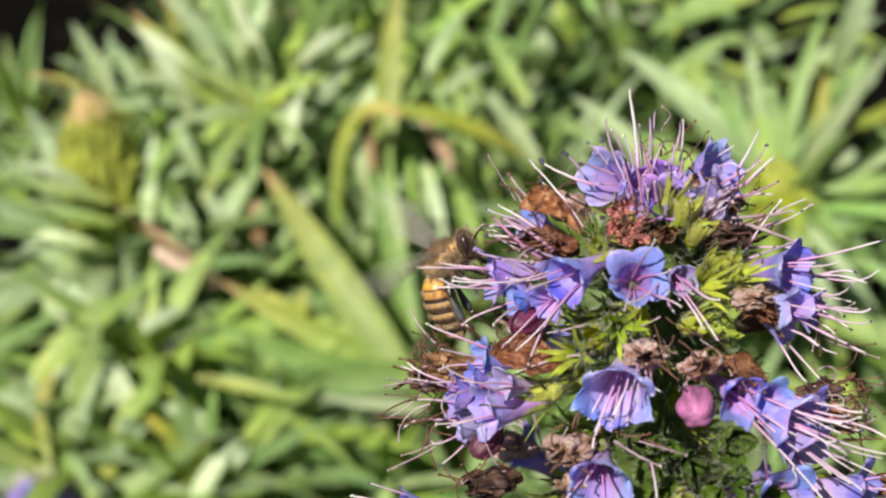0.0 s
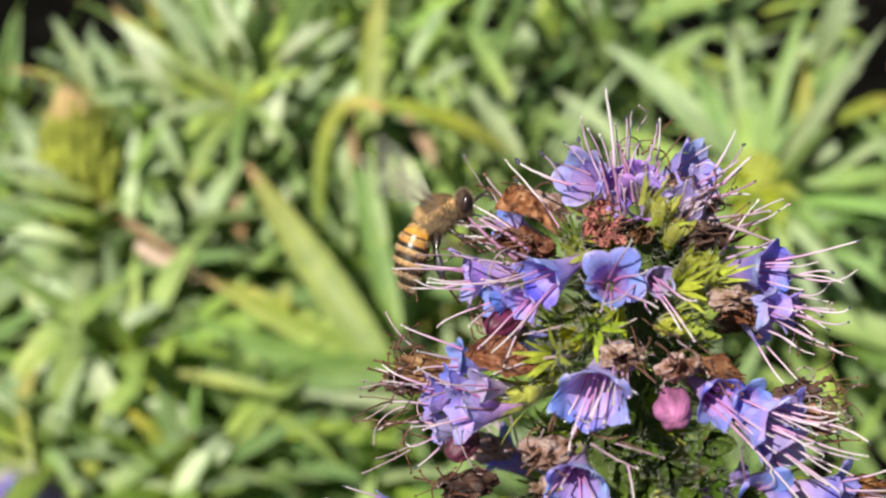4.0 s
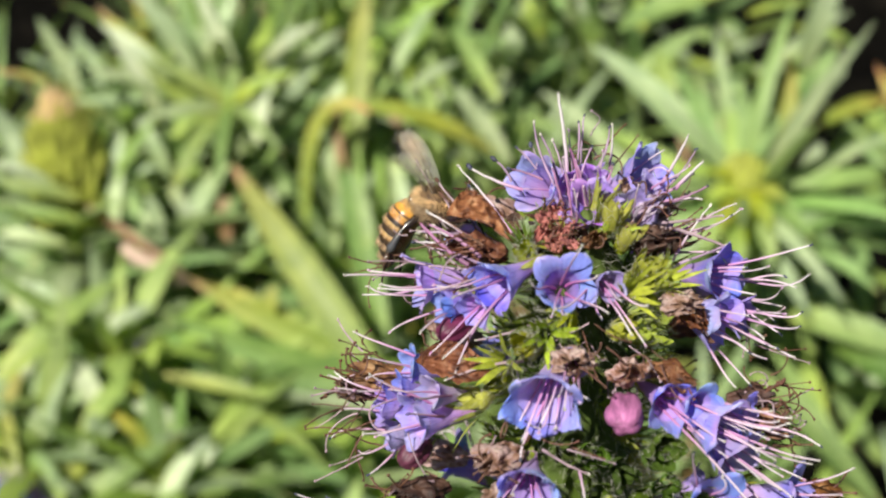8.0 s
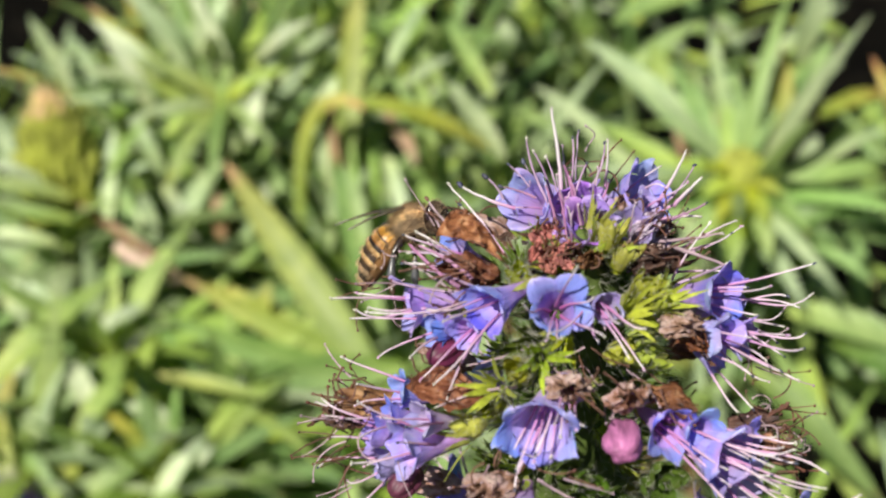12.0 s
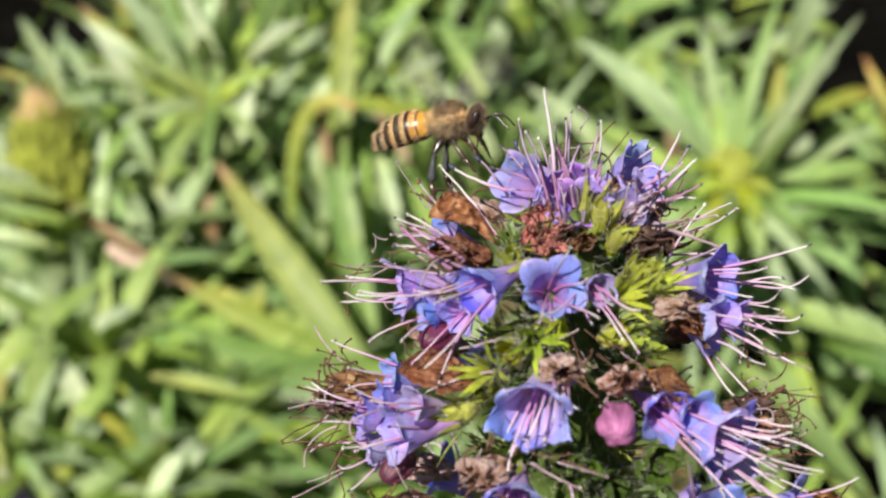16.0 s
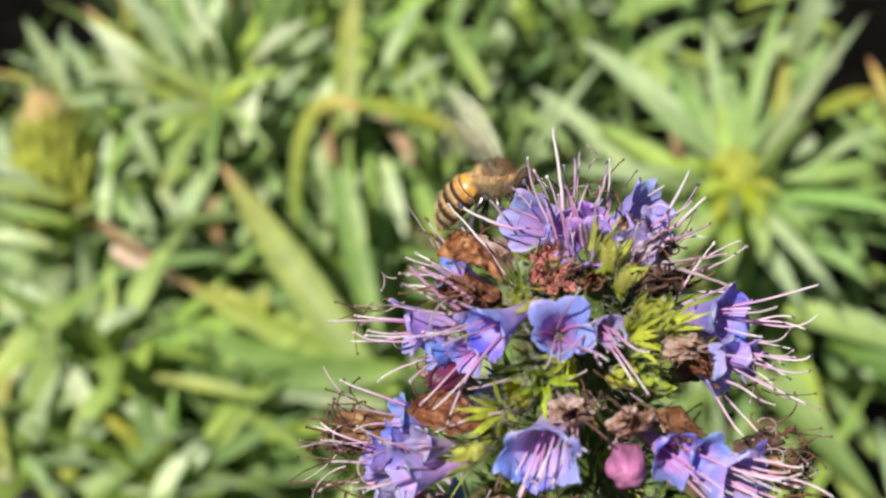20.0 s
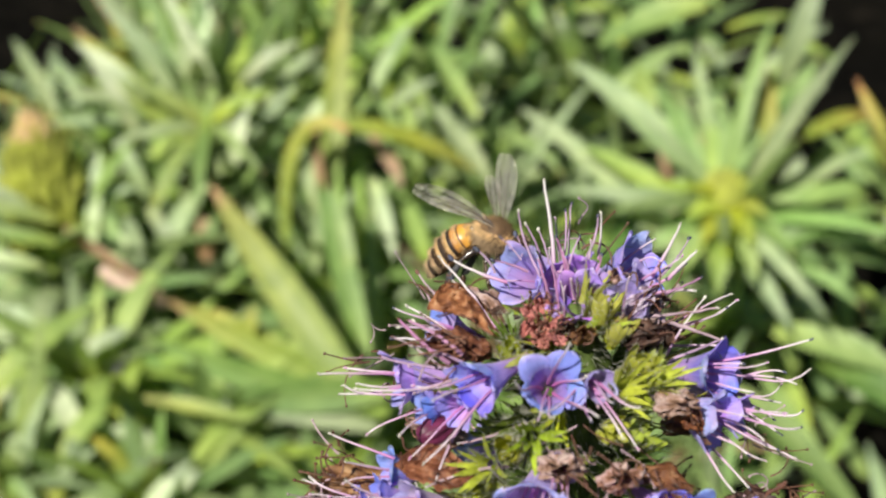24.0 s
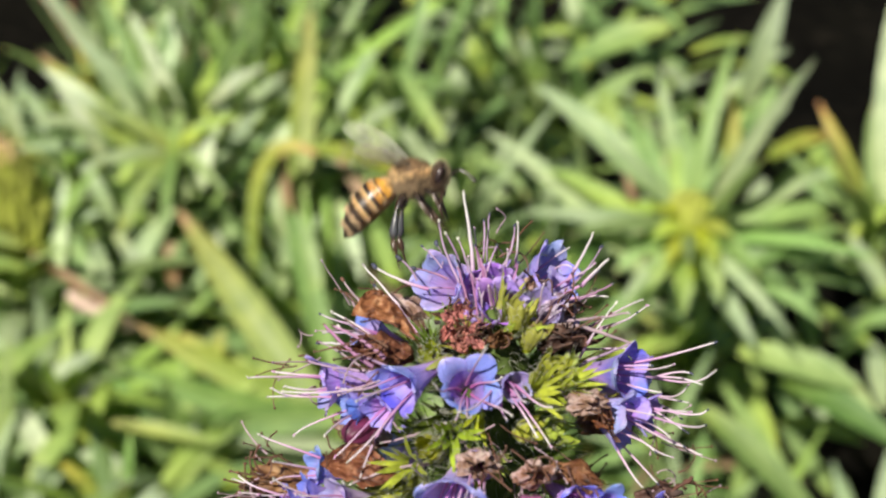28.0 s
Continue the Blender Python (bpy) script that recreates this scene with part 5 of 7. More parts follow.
def floret(at, way, size=1.0, mat=None, seed=0, stamens=5, reach=9.0, spread=0.35, flare=1.0, pull=(0, 0, 0), roll=0.0, calyx_mat=None, tip=None):
    """An open funnel-shaped floret: corolla tube, five lobes, long stamens, sepals at its foot."""
    r = random.Random(seed)
    mat = mat or PETAL
    turn = aim(way) @ Matrix.Rotation(roll, 3, "Z")
    place = Matrix.Translation(Vector(at) * MM) @ turn.to_4x4()
    S = size * 0.66 * MM
    tube_len = 9.0

    def rad(z):
        t = (z + tube_len) / tube_len
        return 0.8 + 0.75 * t + 1.2 * t ** 3

    s = Shape()
    s.grid(lambda u, v: (S * rad(-tube_len + tube_len * v) * math.cos(2 * math.pi * u) * (1 + 0.05 * math.sin(10 * math.pi * u)),
                         S * rad(-tube_len + tube_len * v) * math.sin(2 * math.pi * u) * (1 + 0.05 * math.sin(10 * math.pi * u)),
                         S * (-tube_len + tube_len * v)), 20, 7, 0, True)
    for f in range(len(s.uv)):
        s.uv[f] = tuple((a * 3, b * 0.5) for a, b in s.uv[f])
    fl = part("floret", s, spike, "", place, mat)
    for k in range(5):
        a0 = (k + 0.5) * 2 * math.pi / 5
        big = (1.2 if k in (0, 1) else 0.95) * r.uniform(0.9, 1.1)
        out = flare * r.uniform(0.6, 1.3)
        curl = r.uniform(-0.6, 1.3)
        ruff = r.uniform(0, 6)
        p = Shape()

        def fn(u, v, a0=a0, big=big, out=out, curl=curl, ruff=ruff):
            c = u * 2 - 1
            v = math.sin(v * math.pi / 2)
            w = (0.63 + 0.1 * math.sin(math.pi * v)) * math.sqrt(max(0.0, 1 - v ** 3.2))
            a = a0 + c * w
            wave = noise.noise((c * 1.4 + ruff * 9, v * 1.6, seed * 1.7)) + 0.5 * noise.noise((c * 3.5, v * 3.5 + ruff * 5, seed * 0.9))
            w_end = 1 + 0.16 * noise.noise((c * 2.6, ruff * 7, seed * 2.3)) * v
            rr = 2.72 + out * (1.1 * v + 1.0 * v * v) * big * w_end + 0.2 * math.sin(ruff + 4 * c) * v + 0.25 * (1 - c * c) * v * (1 - v) + 0.55 * wave * v
            z = (2.9 * v - curl * v * v - 0.5 * c * c * v) * big * w_end + 0.35 * wave * v
            return S * rr * math.cos(a), S * rr * math.sin(a), S * z

        p.grid(fn, 12, 11)
        for f in range(len(p.uv)):
            p.uv[f] = tuple((a, 0.5 + b * 0.5) for a, b in p.uv[f])
        part("petal", p, fl, "", None, mat)
    inv = turn.inverted()
    pull = inv @ Vector(pull)
    lean = Vector((r.gauss(0, 0.16), r.gauss(0, 0.16), 0))
    for k in range(stamens):
        a = k * 2 * math.pi / stamens + r.uniform(-0.3, 0.3)
        out = Vector((math.cos(a), math.sin(a), 0))
        d = Vector((0, 0, 1)) + out * spread * r.uniform(0.1, 1.4) + pull * 0.5 + lean
        q = Shape()
        stamen(q, out * 0.9 * S + Vector((0, 0, -4.0 * S)), d, (out * r.uniform(-0.2, 1) + pull) , (reach * 0.74 + 3) * r.uniform(0.7, 1.15) * MM, reach * 0.3 * r.uniform(-0.4, 1.2) * MM, r, 1)
        part("stamen", q, fl, "", None, [FILAMENT, tip or (ANTHER if r.random() < 0.45 else POLLEN)])
    q = Shape()
    stamen(q, (0, 0, -4 * S), Vector((r.gauss(0, 0.12), r.gauss(0, 0.12), 1)) + pull * 0.6, pull, (reach * 0.6 + 3) * MM, reach * 0.2 * MM, r, 0, 0.1)
    part("style", q, fl, "", None, [FILAMENT])
    calyx(fl, Matrix.Translation((0, 0, -tube_len * 1.12 * S)), r, size * 0.8, 5, calyx_mat, "calyx")
    return fl


def withered(at, way, size=1.0, mat=None, seed=0, long=1.0, curls=4, label="", name="withered_bloom", flat=0.62):
    """A dried bloom: a crumpled, creased funnel with curled dead filaments."""
    r = random.Random(seed)
    turn = aim(way)
    S = size * 0.7 * MM
    off = Vector((r.uniform(0, 50), r.uniform(0, 50), r.uniform(0, 50)))
    s = Shape()

    def fn(u, v):
        a = 2 * math.pi * u
        z = (-4.5 + 8.5 * v) * long
        base = 0.45 + 2.1 * math.sin(math.pi * min(1, 0.08 + 0.7 * v)) ** 0.9
        sway = 0.9 * noise.noise((z * 0.5, off.x, 0.2))
        fold = 0.8 * (abs(math.sin(2.5 * a + 2.2 * v + off.x)) - 0.5) + 0.5 * (abs(math.sin(5.5 * a - 3.3 * v + off.y)) - 0.5)
        n = noise.noise(Vector((math.cos(a) * 1.3, math.sin(a) * 1.3, z * 0.5)) + off)
        n2 = noise.noise(Vector((math.cos(a) * 3.5, math.sin(a) * 3.5, z * 1.3)) + off)
        n3 = 0.5 - abs(noise.noise(Vector((math.cos(a) * 4, math.sin(a) * 4, z * 1.6)) - off)) * 2.2
        rr = max(0.12, base * (1 + 0.45 * n + 0.16 * n2) + fold * (0.5 + 0.95 * v) + 0.38 * n3)
        zz = z + 0.5 * n2 + 0.25 * n3
        if v > 0.7:
            zz += (v - 0.7) * 6 * n + (v - 0.7) * 3.5 * math.sin(5 * a + off.z)
            rr *= 1 - (v - 0.7) * 1.1
        return S * (rr * math.cos(a) + sway), S * (rr * flat * math.sin(a) + 0.6 * sway), S * zz

    s.grid(fn, 72, 26, 0, True)
    w = part(name, s, spike, label or "crumpled brown withered bloom", Matrix.Translation(Vector(at) * MM) @ turn.to_4x4(), mat or WITHER)
    for k in range(curls):
        a = r.uniform(0, 6.28)
        o = Vector((math.cos(a), math.sin(a), 0))
        p = o * 0.8 * S + Vector((0, 0, 3 * S))
        pts, d = [p], (o * 0.6 + Vector((0, 0, 1))).normalized()
        ax = Vector((r.gauss(0, 1), r.gauss(0, 1), r.gauss(0, 1))).normalized()
        bend = r.uniform(-0.5, 0.5)
        for i in range(10):
            d = Matrix.Rotation(bend + r.uniform(-0.15, 0.15), 3, ax) @ d
            p = p + d * 0.55 * S
            pts.append(p)
        q = Shape().tube(pts, [0.09 * MM] * 11, 5)
        q.ball(pts[-1], (0.16 * MM, 0.16 * MM, 0.2 * MM), 5, 4, 0)
        part("dry_filament", q, w, "", None, CURL)
    return w


def dry_flap(tip, top, end, front, rear, seed, ribs=0.0):
    """A dried bloom folded over a ridge like a tent, open below, with crumpled sides and a ragged hem."""
    r = random.Random(seed)
    tip, top, end, front, rear = (Vector(p) for p in (tip, top, end, front, rear))
    off = Vector((seed * 1.3, seed * 0.7, seed * 2.1))

    def curve(a, m, b, u):
        return a * (1 - u) ** 2 + (m * 2 - (a + b) * 0.5) * 2 * u * (1 - u) + b * u * u

    def fn(u, v):
        side = abs(v * 2 - 1)
        hem = curve(tip, front if v < 0.5 else rear, end, u)
        ridge = curve(tip, top, end, u)
        p = ridge.lerp(hem, side * (1 + 0.14 * noise.noise((u * 9, v * 3, seed))))
        n = noise.noise(p * 0.6 + off) * 0.9 + (0.5 - abs(noise.noise(p * 0.9 - off)) * 2.4) * 0.9 + (0.5 - abs(noise.noise(p * 2.2 + off)) * 2) * 0.22
        n = n * (0.35 if ribs else 1) + ribs * 2 * (abs(math.sin(17 * v + 3 * u)) - 0.5)
        return (p + Vector((0.15, -0.8, 0.5)) * n * math.sin(math.pi * min(1, 0.08 + u * 0.9)) * 0.9) * MM

    w = part("withered_bloom", Shape().grid(fn, 48, 36), spike, "folded brown withered bloom", None, WITHER)
    for k in range(6):
        u, v = r.uniform(0.05, 0.9), r.choice((0.02, 0.5, 0.98))
        p = Vector(fn(u, v))
        d = (Vector((-0.6, -0.2, 0.8)) + Vector((r.gauss(0, 0.5), r.gauss(0, 0.5), r.gauss(0, 0.4)))).normalized()
        pts = [p]
        for i in range(8):
            d = Matrix.Rotation(r.uniform(-0.5, 0.5), 3, Vector((r.gauss(0, 1), r.gauss(0, 1), r.gauss(0, 1))).normalized()) @ d
            pts.append(pts[-1] + d * 0.22 * MM)
        part("dry_filament", Shape().tube(pts, [0.08 * MM] * 9, 5), w, "", None, CURL)
    return w


def bud(at, way, size=1.0, mat=None, seed=0, label="", name="bud"):
    """A closed ribbed bud, with sepals."""
    r = random.Random(seed)
    S = size * MM
    s = Shape()
    s.grid(lambda u, v: (S * 1.9 * math.sin(math.pi * v) ** 0.8 * (1 - 0.2 * abs(math.sin(2.5 * 2 * math.pi * u + 2.2 * v)) ** 3) * math.cos(2 * math.pi * u),
                         S * 1.9 * math.sin(math.pi * v) ** 0.8 * (1 - 0.2 * abs(math.sin(2.5 * 2 * math.pi * u + 2.2 * v)) ** 3) * math.sin(2 * math.pi * u),
                         S * (-2.6 * math.cos(math.pi * v) + 0.3 * v)), 40, 14, 0, True)
    b = part(name, s, spike, label, Matrix.Translation(Vector(at) * MM) @ aim(way).to_4x4(), mat or BUD)
    calyx(b, Matrix.Translation((0, 0, -3.4 * S)), r, size * 0.55, 5, None)
    return b


def bract_tuft(at, way, size=1.0, n=9, mat=None, seed=0, wide=1.0):
    """A tuft of narrow hairy bracts."""
    r = random.Random(seed)
    return calyx(spike, Matrix.Translation(Vector(at) * MM) @ aim(way).to_4x4(), r, size, n + 6, mat, "bract_tuft", wide, wide > 1)


def threads(at, way, n, seed, reach=5.0, mat=None):
    """Loose dead filaments sticking out and curling."""
    r = random.Random(seed)
    for k in range(n):
        d = (Vector(way).normalized() + Vector((r.gauss(0, 0.4), r.gauss(0, 0.4), r.gauss(0, 0.4)))).normalized()
        p = (Vector(at) + Vector((r.gauss(0, 1.2), r.gauss(0, 1.2), r.gauss(0, 1.2)))) * MM
        ax = Vector((r.gauss(0, 1), r.gauss(0, 1), r.gauss(0, 1))).normalized()
        bend = r.choice((r.uniform(-0.08, 0.08), r.uniform(-0.5, 0.5)))
        step = reach * r.uniform(0.6, 1.2) / 11 * MM
        pts = [p]
        for i in range(11):
            d = Matrix.Rotation(bend + r.uniform(-0.12, 0.12), 3, ax) @ d
            p = p + d * step
            pts.append(p)
        w = r.uniform(0.06, 0.1) * MM
        q = Shape().tube(pts, [w * (1.1 - 0.4 * i / 11) for i in range(12)], 5)
        q.ball(pts[-1], (0.13 * MM, 0.13 * MM, 0.17 * MM), 5, 4, 0)
        part("dead_filament", q, spike, "", None, mat or (CURL if k % 3 else FILAMENT_OLD))


def single_stamen(a, b, bow=0.0, thick=0.16, mats=None, seed=0, tip=1.0):
    """One stamen by its foot and its tip, bowed a little, with its anther."""
    r = random.Random(seed)
    a, b = Vector(a) * MM, Vector(b) * MM
    d = b - a
    side = d.cross(Vector((0.3, -0.8, 0.5))).normalized() * bow * d.length
    pts = [p + Vector((r.gauss(0, 1), r.gauss(0, 1), r.gauss(0, 1))) * d.length * 0.004 for p in bez(a, a + d * 0.33 + side, a + d * 0.7 + side, b, 12)]
    s = Shape().tube(pts, [0.66 * thick * (1.25 - 0.6 * k / 12) * (1 + 0.15 * r.random()) * MM for k in range(13)], 7)
    e = (pts[-1] - pts[-2]).normalized()
    if tip:
        s.ball(pts[-1] + e * 0.1 * MM, (0.17 * MM * tip, 0.15 * MM * tip, 0.27 * MM * tip), 7, 5, 1, aim(e + Vector((r.gauss(0, .4), r.gauss(0, .4), r.gauss(0, .4)))))
    part("stamen", s, spike, "", None, list(mats or (FILAMENT, ANTHER)))


def dark_curl(a, b, c, d):
    """A dead filament curled over."""
    s = Shape().tube(bez(Vector(a) * MM, Vector(b) * MM, Vector(c) * MM, Vector(d) * MM, 12), [0.12 * MM - 0.004 * MM * k for k in range(13)], 6)
    part("dead_filament", s, spike, "", None, CURL)


floret((-2.9, -11, 6.9), (-0.05, -0.74, 0.67), 0.86, PETAL, 1, 5, 5.5, 0.4, 1.1, pull=(0, -0.1, -0.5), roll=0.4)
floret((-8.2, -9.2, 6), (-0.62, -0.72, 0.12), 0.98, PETAL, 2, 3, 8.0, 0.25, 0.5, pull=(-0.2, 0, -0.1), roll=1.0)
floret((-14.4, -3.5, 2), (-0.97, -0.24, 0.1), 0.95, PETAL_PURPLE, 3, 4, 8.5, 0.32, 0.8, pull=(0, 0, 0.05), roll=0.2)
floret((-12.6, -6.3, 1.4), (-0.9, -0.42, -0.07), 0.75, PETAL, 4, 2, 8.5, 0.3, 0.6, pull=(0, 0, -0.2))
floret((-11, 4.1, 2.3), (-0.73, -0.32, 0.6), 0.75, PETAL, 5, 2, 4.0, 0.45, 0.8)
floret((-4.0, 4.9, 7.0), (-0.62, -0.5, 0.6), 1.1, PETAL_LILAC, 6, 0, 4.0, 0.25, 0.5, pull=(-0.5, 0, 0.1), roll=0.5)
floret((-0.2, 8.1, 4.7), (-0.05, 0.35, 0.94), 0.95, PETAL_PURPLE, 7, 0, 8.0, 0.3, 0.7, pull=(0, 0, 0.3), roll=0.9)
floret((-0.6, 3.2, 7.4), (0.05, -0.72, 0.6), 0.95, PETAL_DEEP, 8, 0, 5, 0.4, 0.45, pull=(0, 0, -0.4), roll=0.3)
floret((6, 8, 6), (0.6, -0.45, 0.66), 1.2, PETAL, 9, 2, 5.5, 0.35, 0.6, pull=(0.2, 0, 0.2), roll=1.3)
floret((-1.5, 4.8, 5.1), (-0.2, -0.28, 0.94), 0.75, PETAL_LILAC, 31, 0, 5, 0.35, 0.6, pull=(0, 0, 0.5), roll=0.8)
floret((12.2, -2.6, 2.0), (0.7, -0.6, 0.38), 1.05, PETAL, 10, 5, 8.0, 0.35, 0.8, pull=(0.2, 0, 0), roll=0.75)
floret((11, -7.1, 0.4), (0.75, -0.66, 0.03), 1.05, PETAL_LILAC, 11, 6, 9.0, 0.4, 0.7, pull=(0.1, 0, -0.2), roll=0.6)
floret((14.1, 0.7, -2.5), (0.99, -0.09, 0.06), 0.85, PETAL_PALE, 12, 4, 8.0, 0.4, 0.6)
floret((8.8, 6, -0.2), (0.88, -0.08, 0.46), 0.65, PETAL, 13, 3, 8.0, 0.4, 0.5, pull=(0.3, 0, 0.2))
floret((-4.5, -18.9, 0.8), (-0.22, -0.95, 0.14), 1.36, PETAL, 14, 5, 5.5, 0.25, 0.5, pull=(0.05, 0, -0.6), roll=0.3)
floret((6.4, -16.8, -1.4), (0.35, -0.88, 0.31), 0.9, PETAL, 15, 5, 9.0, 0.3, 0.8, pull=(0.6, 0, -0.6), roll=0.2)
floret((10.5, -17.2, -3.6), (0.7, -0.72, 0.02), 1.15, PETAL_LILAC, 16, 6, 10.0, 0.25, 0.9, pull=(0.4, 0, -0.3), roll=0.8)
floret((11.9, -17.7, -6.1), (0.66, -0.73, -0.17), 0.95, PETAL_PALE, 17, 5, 9.0, 0.35, 0.7, pull=(0.4, 0, -0.2))
floret((-15.2, -13.9, -5.9), (-0.86, -0.47, 0.21), 0.95, PETAL_LILAC, 18, 3, 6.5, 0.35, 0.7, pull=(-0.1, 0, 0), roll=0.4)
floret((-18.1, -10, -7.3), (-0.95, -0.18, 0.27), 0.8, PETAL_PURPLE, 19, 3, 6.5, 0.4, 0.6, roll=0.9)
floret((-15.8, -7.3, -5.1), (-0.92, -0.21, 0.33), 0.75, PETAL, 20, 2, 6.5, 0.4, 0.6)
floret((-17.7, -10.1, -11), (-0.95, -0.3, -0.05), 0.8, PETAL_PALE, 21, 2, 6.5, 0.4, 0.6)
floret((-6, -23.3, -5.4), (-0.1, -0.95, 0.28), 1.1, PETAL, 22, 5, 6.0, 0.3, 0.8, pull=(0, 0, -0.6), roll=0.5)
floret((17.3, -18, -11.7), (0.86, -0.47, 0.21), 1.0, PETAL, 23, 6, 8.0, 0.35, 0.8, roll=0.3)
floret((9.7, -22.7, -8.1), (0.32, -0.78, 0.54), 1.0, PETAL, 24, 5, 7.0, 0.3, 0.8, roll=0.3)
floret((-12.9, -23, -11.9), (-0.51, -0.84, 0.22), 1.0, PETAL, 26, 5, 7.0, 0.3, 0.8, roll=0.1)
floret((-22.3, -16.4, -16.5), (-0.95, -0.25, 0.17), 0.95, PETAL, 27, 6, 8.0, 0.35, 0.7, roll=0.1)
floret((-2.2, -15.5, 2.3), (0.05, -0.87, 0.49), 0.55, PETAL_PALE, 28, 4, 6.0, 0.4, 0.5, pull=(0.1, 0, -0.7))
floret((1.1, -10.1, 6.5), (0.36, -0.84, 0.4), 0.62, PETAL_PALE, 29, 5, 7.0, 0.5, 0.4, pull=(0.1, 0, -0.7))
dry_flap((-12.9, -0.3, 7.2), (-10.1, 2.7, 7.9), (-6.5, -3.7, 5.7), (-9.2, -1.6, 7), (-8, 5.5, 4), 41)
withered((-9.9, -4.3, 6.1), (-0.88, -0.32, 0.35), 0.95, WITHER, 42, 0.9, 3)
dry_flap((-15.7, -11.1, -1.3), (-12.4, -10.4, 0.5), (-8.8, -14, -0.2), (-12, -15.2, -0.2), (-12.1, -7.7, -2.6), 43, 0.45)
withered((-19.2, -6.9, -6.4), (-0.94, -0.2, 0.27), 0.9, WITHER, 44, 1.0, 6)
withered((-20.8, -7.7, -7.5), (-0.94, -0.2, 0.27), 0.7, WITHER_DARK, 45, 1.0, 6, 'dark shrivelled bloom')
withered((-2.2, -16.2, 3), (0, -0.92, 0.4), 0.85, WITHER_TAN, 46, 0.8, 4, 'tan faded bloom')
withered((2.7, -16.1, 1.4), (0.1, -0.75, 0.65), 0.85, WITHER_TAN, 47, 0.8, 4, 'tan faded bloom')
withered((6.6, -14.6, 0.1), (0.79, -0.61, 0.04), 0.62, WITHER, 48, 1.2)
withered((7.8, -8.6, 3.4), (0.53, -0.75, 0.4), 0.8, WITHER_TAN, 49, 0.8, 2, 'tan faded bloom')
withered((9.2, -8.5, 1.8), (0.54, -0.84, -0.07), 0.5, WITHER, 50)
withered((15.7, -12.4, -7.2), (0.94, -0.35, 0.05), 0.7, WITHER, 51, 1.2, 7)
withered((15.1, -9.7, -6.8), (0.97, -0.11, 0.21), 0.6, WITHER_DARK, 52, 1.1, 7, 'dark shrivelled bloom')
withered((-8.3, -19.5, -5.2), (-0.44, -0.84, 0.32), 0.95, WITHER_TAN, 53, 1.0, 5, 'tan faded bloom')
withered((-15.2, -18.3, -10.4), (-0.81, -0.54, 0.24), 0.85, WITHER_DARK, 54, 1.1, 6, 'dark shrivelled bloom')
withered((-8.1, -22.1, -7.1), (-0.52, -0.8, 0.31), 0.7, WITHER_TAN, 55, 0.9, 3, 'tan faded bloom')
withered((8.5, 4.2, 0.7), (0.8, -0.28, 0.53), 0.8, WITHER_DARK, 56, 0.8, 3, 'dark shrivelled bloom')
withered((-6.2, 2.1, 4.7), (0.98, -0.14, 0.16), 0.62, WITHER_DARK, 57, 0.9, 0, 'dark shrivelled bloom')
withered((8.2, 6.1, 3.5), (0.41, -0.43, 0.8), 0.5, WITHER_TAN, 58, 0.8, 3, 'tan faded bloom')
withered((21.1, -14.6, -13.9), (0.94, -0.32, 0.09), 0.65, WITHER, 59, 1.0, 4)
bud((2.3, -18.7, -0.8), (-0.1, -0.95, 0.25), 0.92, BUD, 61, 'closed pink bud')
bud((-12.1, -7.5, -0.3), (-0.72, -0.68, 0.1), 0.7, BUD_DARK, 62, 'closed maroon bud')
bud((-15.7, -14, -9.5), (-0.65, -0.75, -0.13), 0.7, BUD_DARK, 63, 'closed maroon bud')
withered((-3.7, 0.2, 6.4), (-0.39, -0.36, 0.85), 0.42, BUD_RED, 170, 0.8, 2, 'reddish crumpled young bud', 'young_bud')
withered((-2.6, 1, 6.5), (-0.26, -0.38, 0.89), 0.42, BUD_RED, 171, 0.8, 2, 'reddish crumpled young bud', 'young_bud')
withered((-1.8, -0.3, 6.3), (-0.11, -0.39, 0.92), 0.42, BUD_RED, 172, 0.8, 2, 'reddish crumpled young bud', 'young_bud')
withered((-3.4, -1.4, 6), (0.05, -0.39, 0.92), 0.42, BUD_RED, 173, 0.8, 2, 'reddish crumpled young bud', 'young_bud')
withered((-2.4, -2, 5.9), (0.21, -0.38, 0.9), 0.42, BUD_RED, 174, 0.8, 2, 'reddish crumpled young bud', 'young_bud')
withered((-4.3, -1.6, 6), (0.35, -0.37, 0.86), 0.42, BUD_RED, 175, 0.8, 2, 'reddish crumpled young bud', 'young_bud')
withered((-1.6, -2.7, 5.8), (-0.39, -0.36, 0.85), 0.42, BUD_RED, 176, 0.8, 2, 'reddish crumpled young bud', 'young_bud')
withered((-3.1, -3.1, 5.7), (-0.26, -0.38, 0.89), 0.42, BUD_RED, 177, 0.8, 2, 'reddish crumpled young bud', 'young_bud')
threads((-15.3, 2.8, 0.5), (-0.93, -0.3, -0.22), 4, 200, 4.6)
threads((-16.4, 1.1, -0.1), (-0.99, -0.15, -0.03), 5, 201, 4.6)
threads((-12.1, 5, 5.4), (-0.69, 0.24, 0.68), 4, 202, 4.6)
threads((-19.8, -6.2, -5.3), (-0.96, 0.06, 0.27), 14, 203, 4.6)
threads((-20.8, -9.4, -8.1), (-0.99, -0.15, -0.03), 14, 204, 4.6)
threads((-19.7, -11.5, -11.2), (-0.89, -0.35, -0.3), 6, 205, 4.6)
threads((16.6, -8.8, -7.3), (0.97, 0.04, 0.24), 16, 206, 4.6)
threads((16.4, -11.6, -7.9), (0.99, -0.15, -0.03), 16, 207, 4.6)
threads((15.2, -5, -3.6), (0.91, -0.31, -0.27), 7, 208, 4.6)
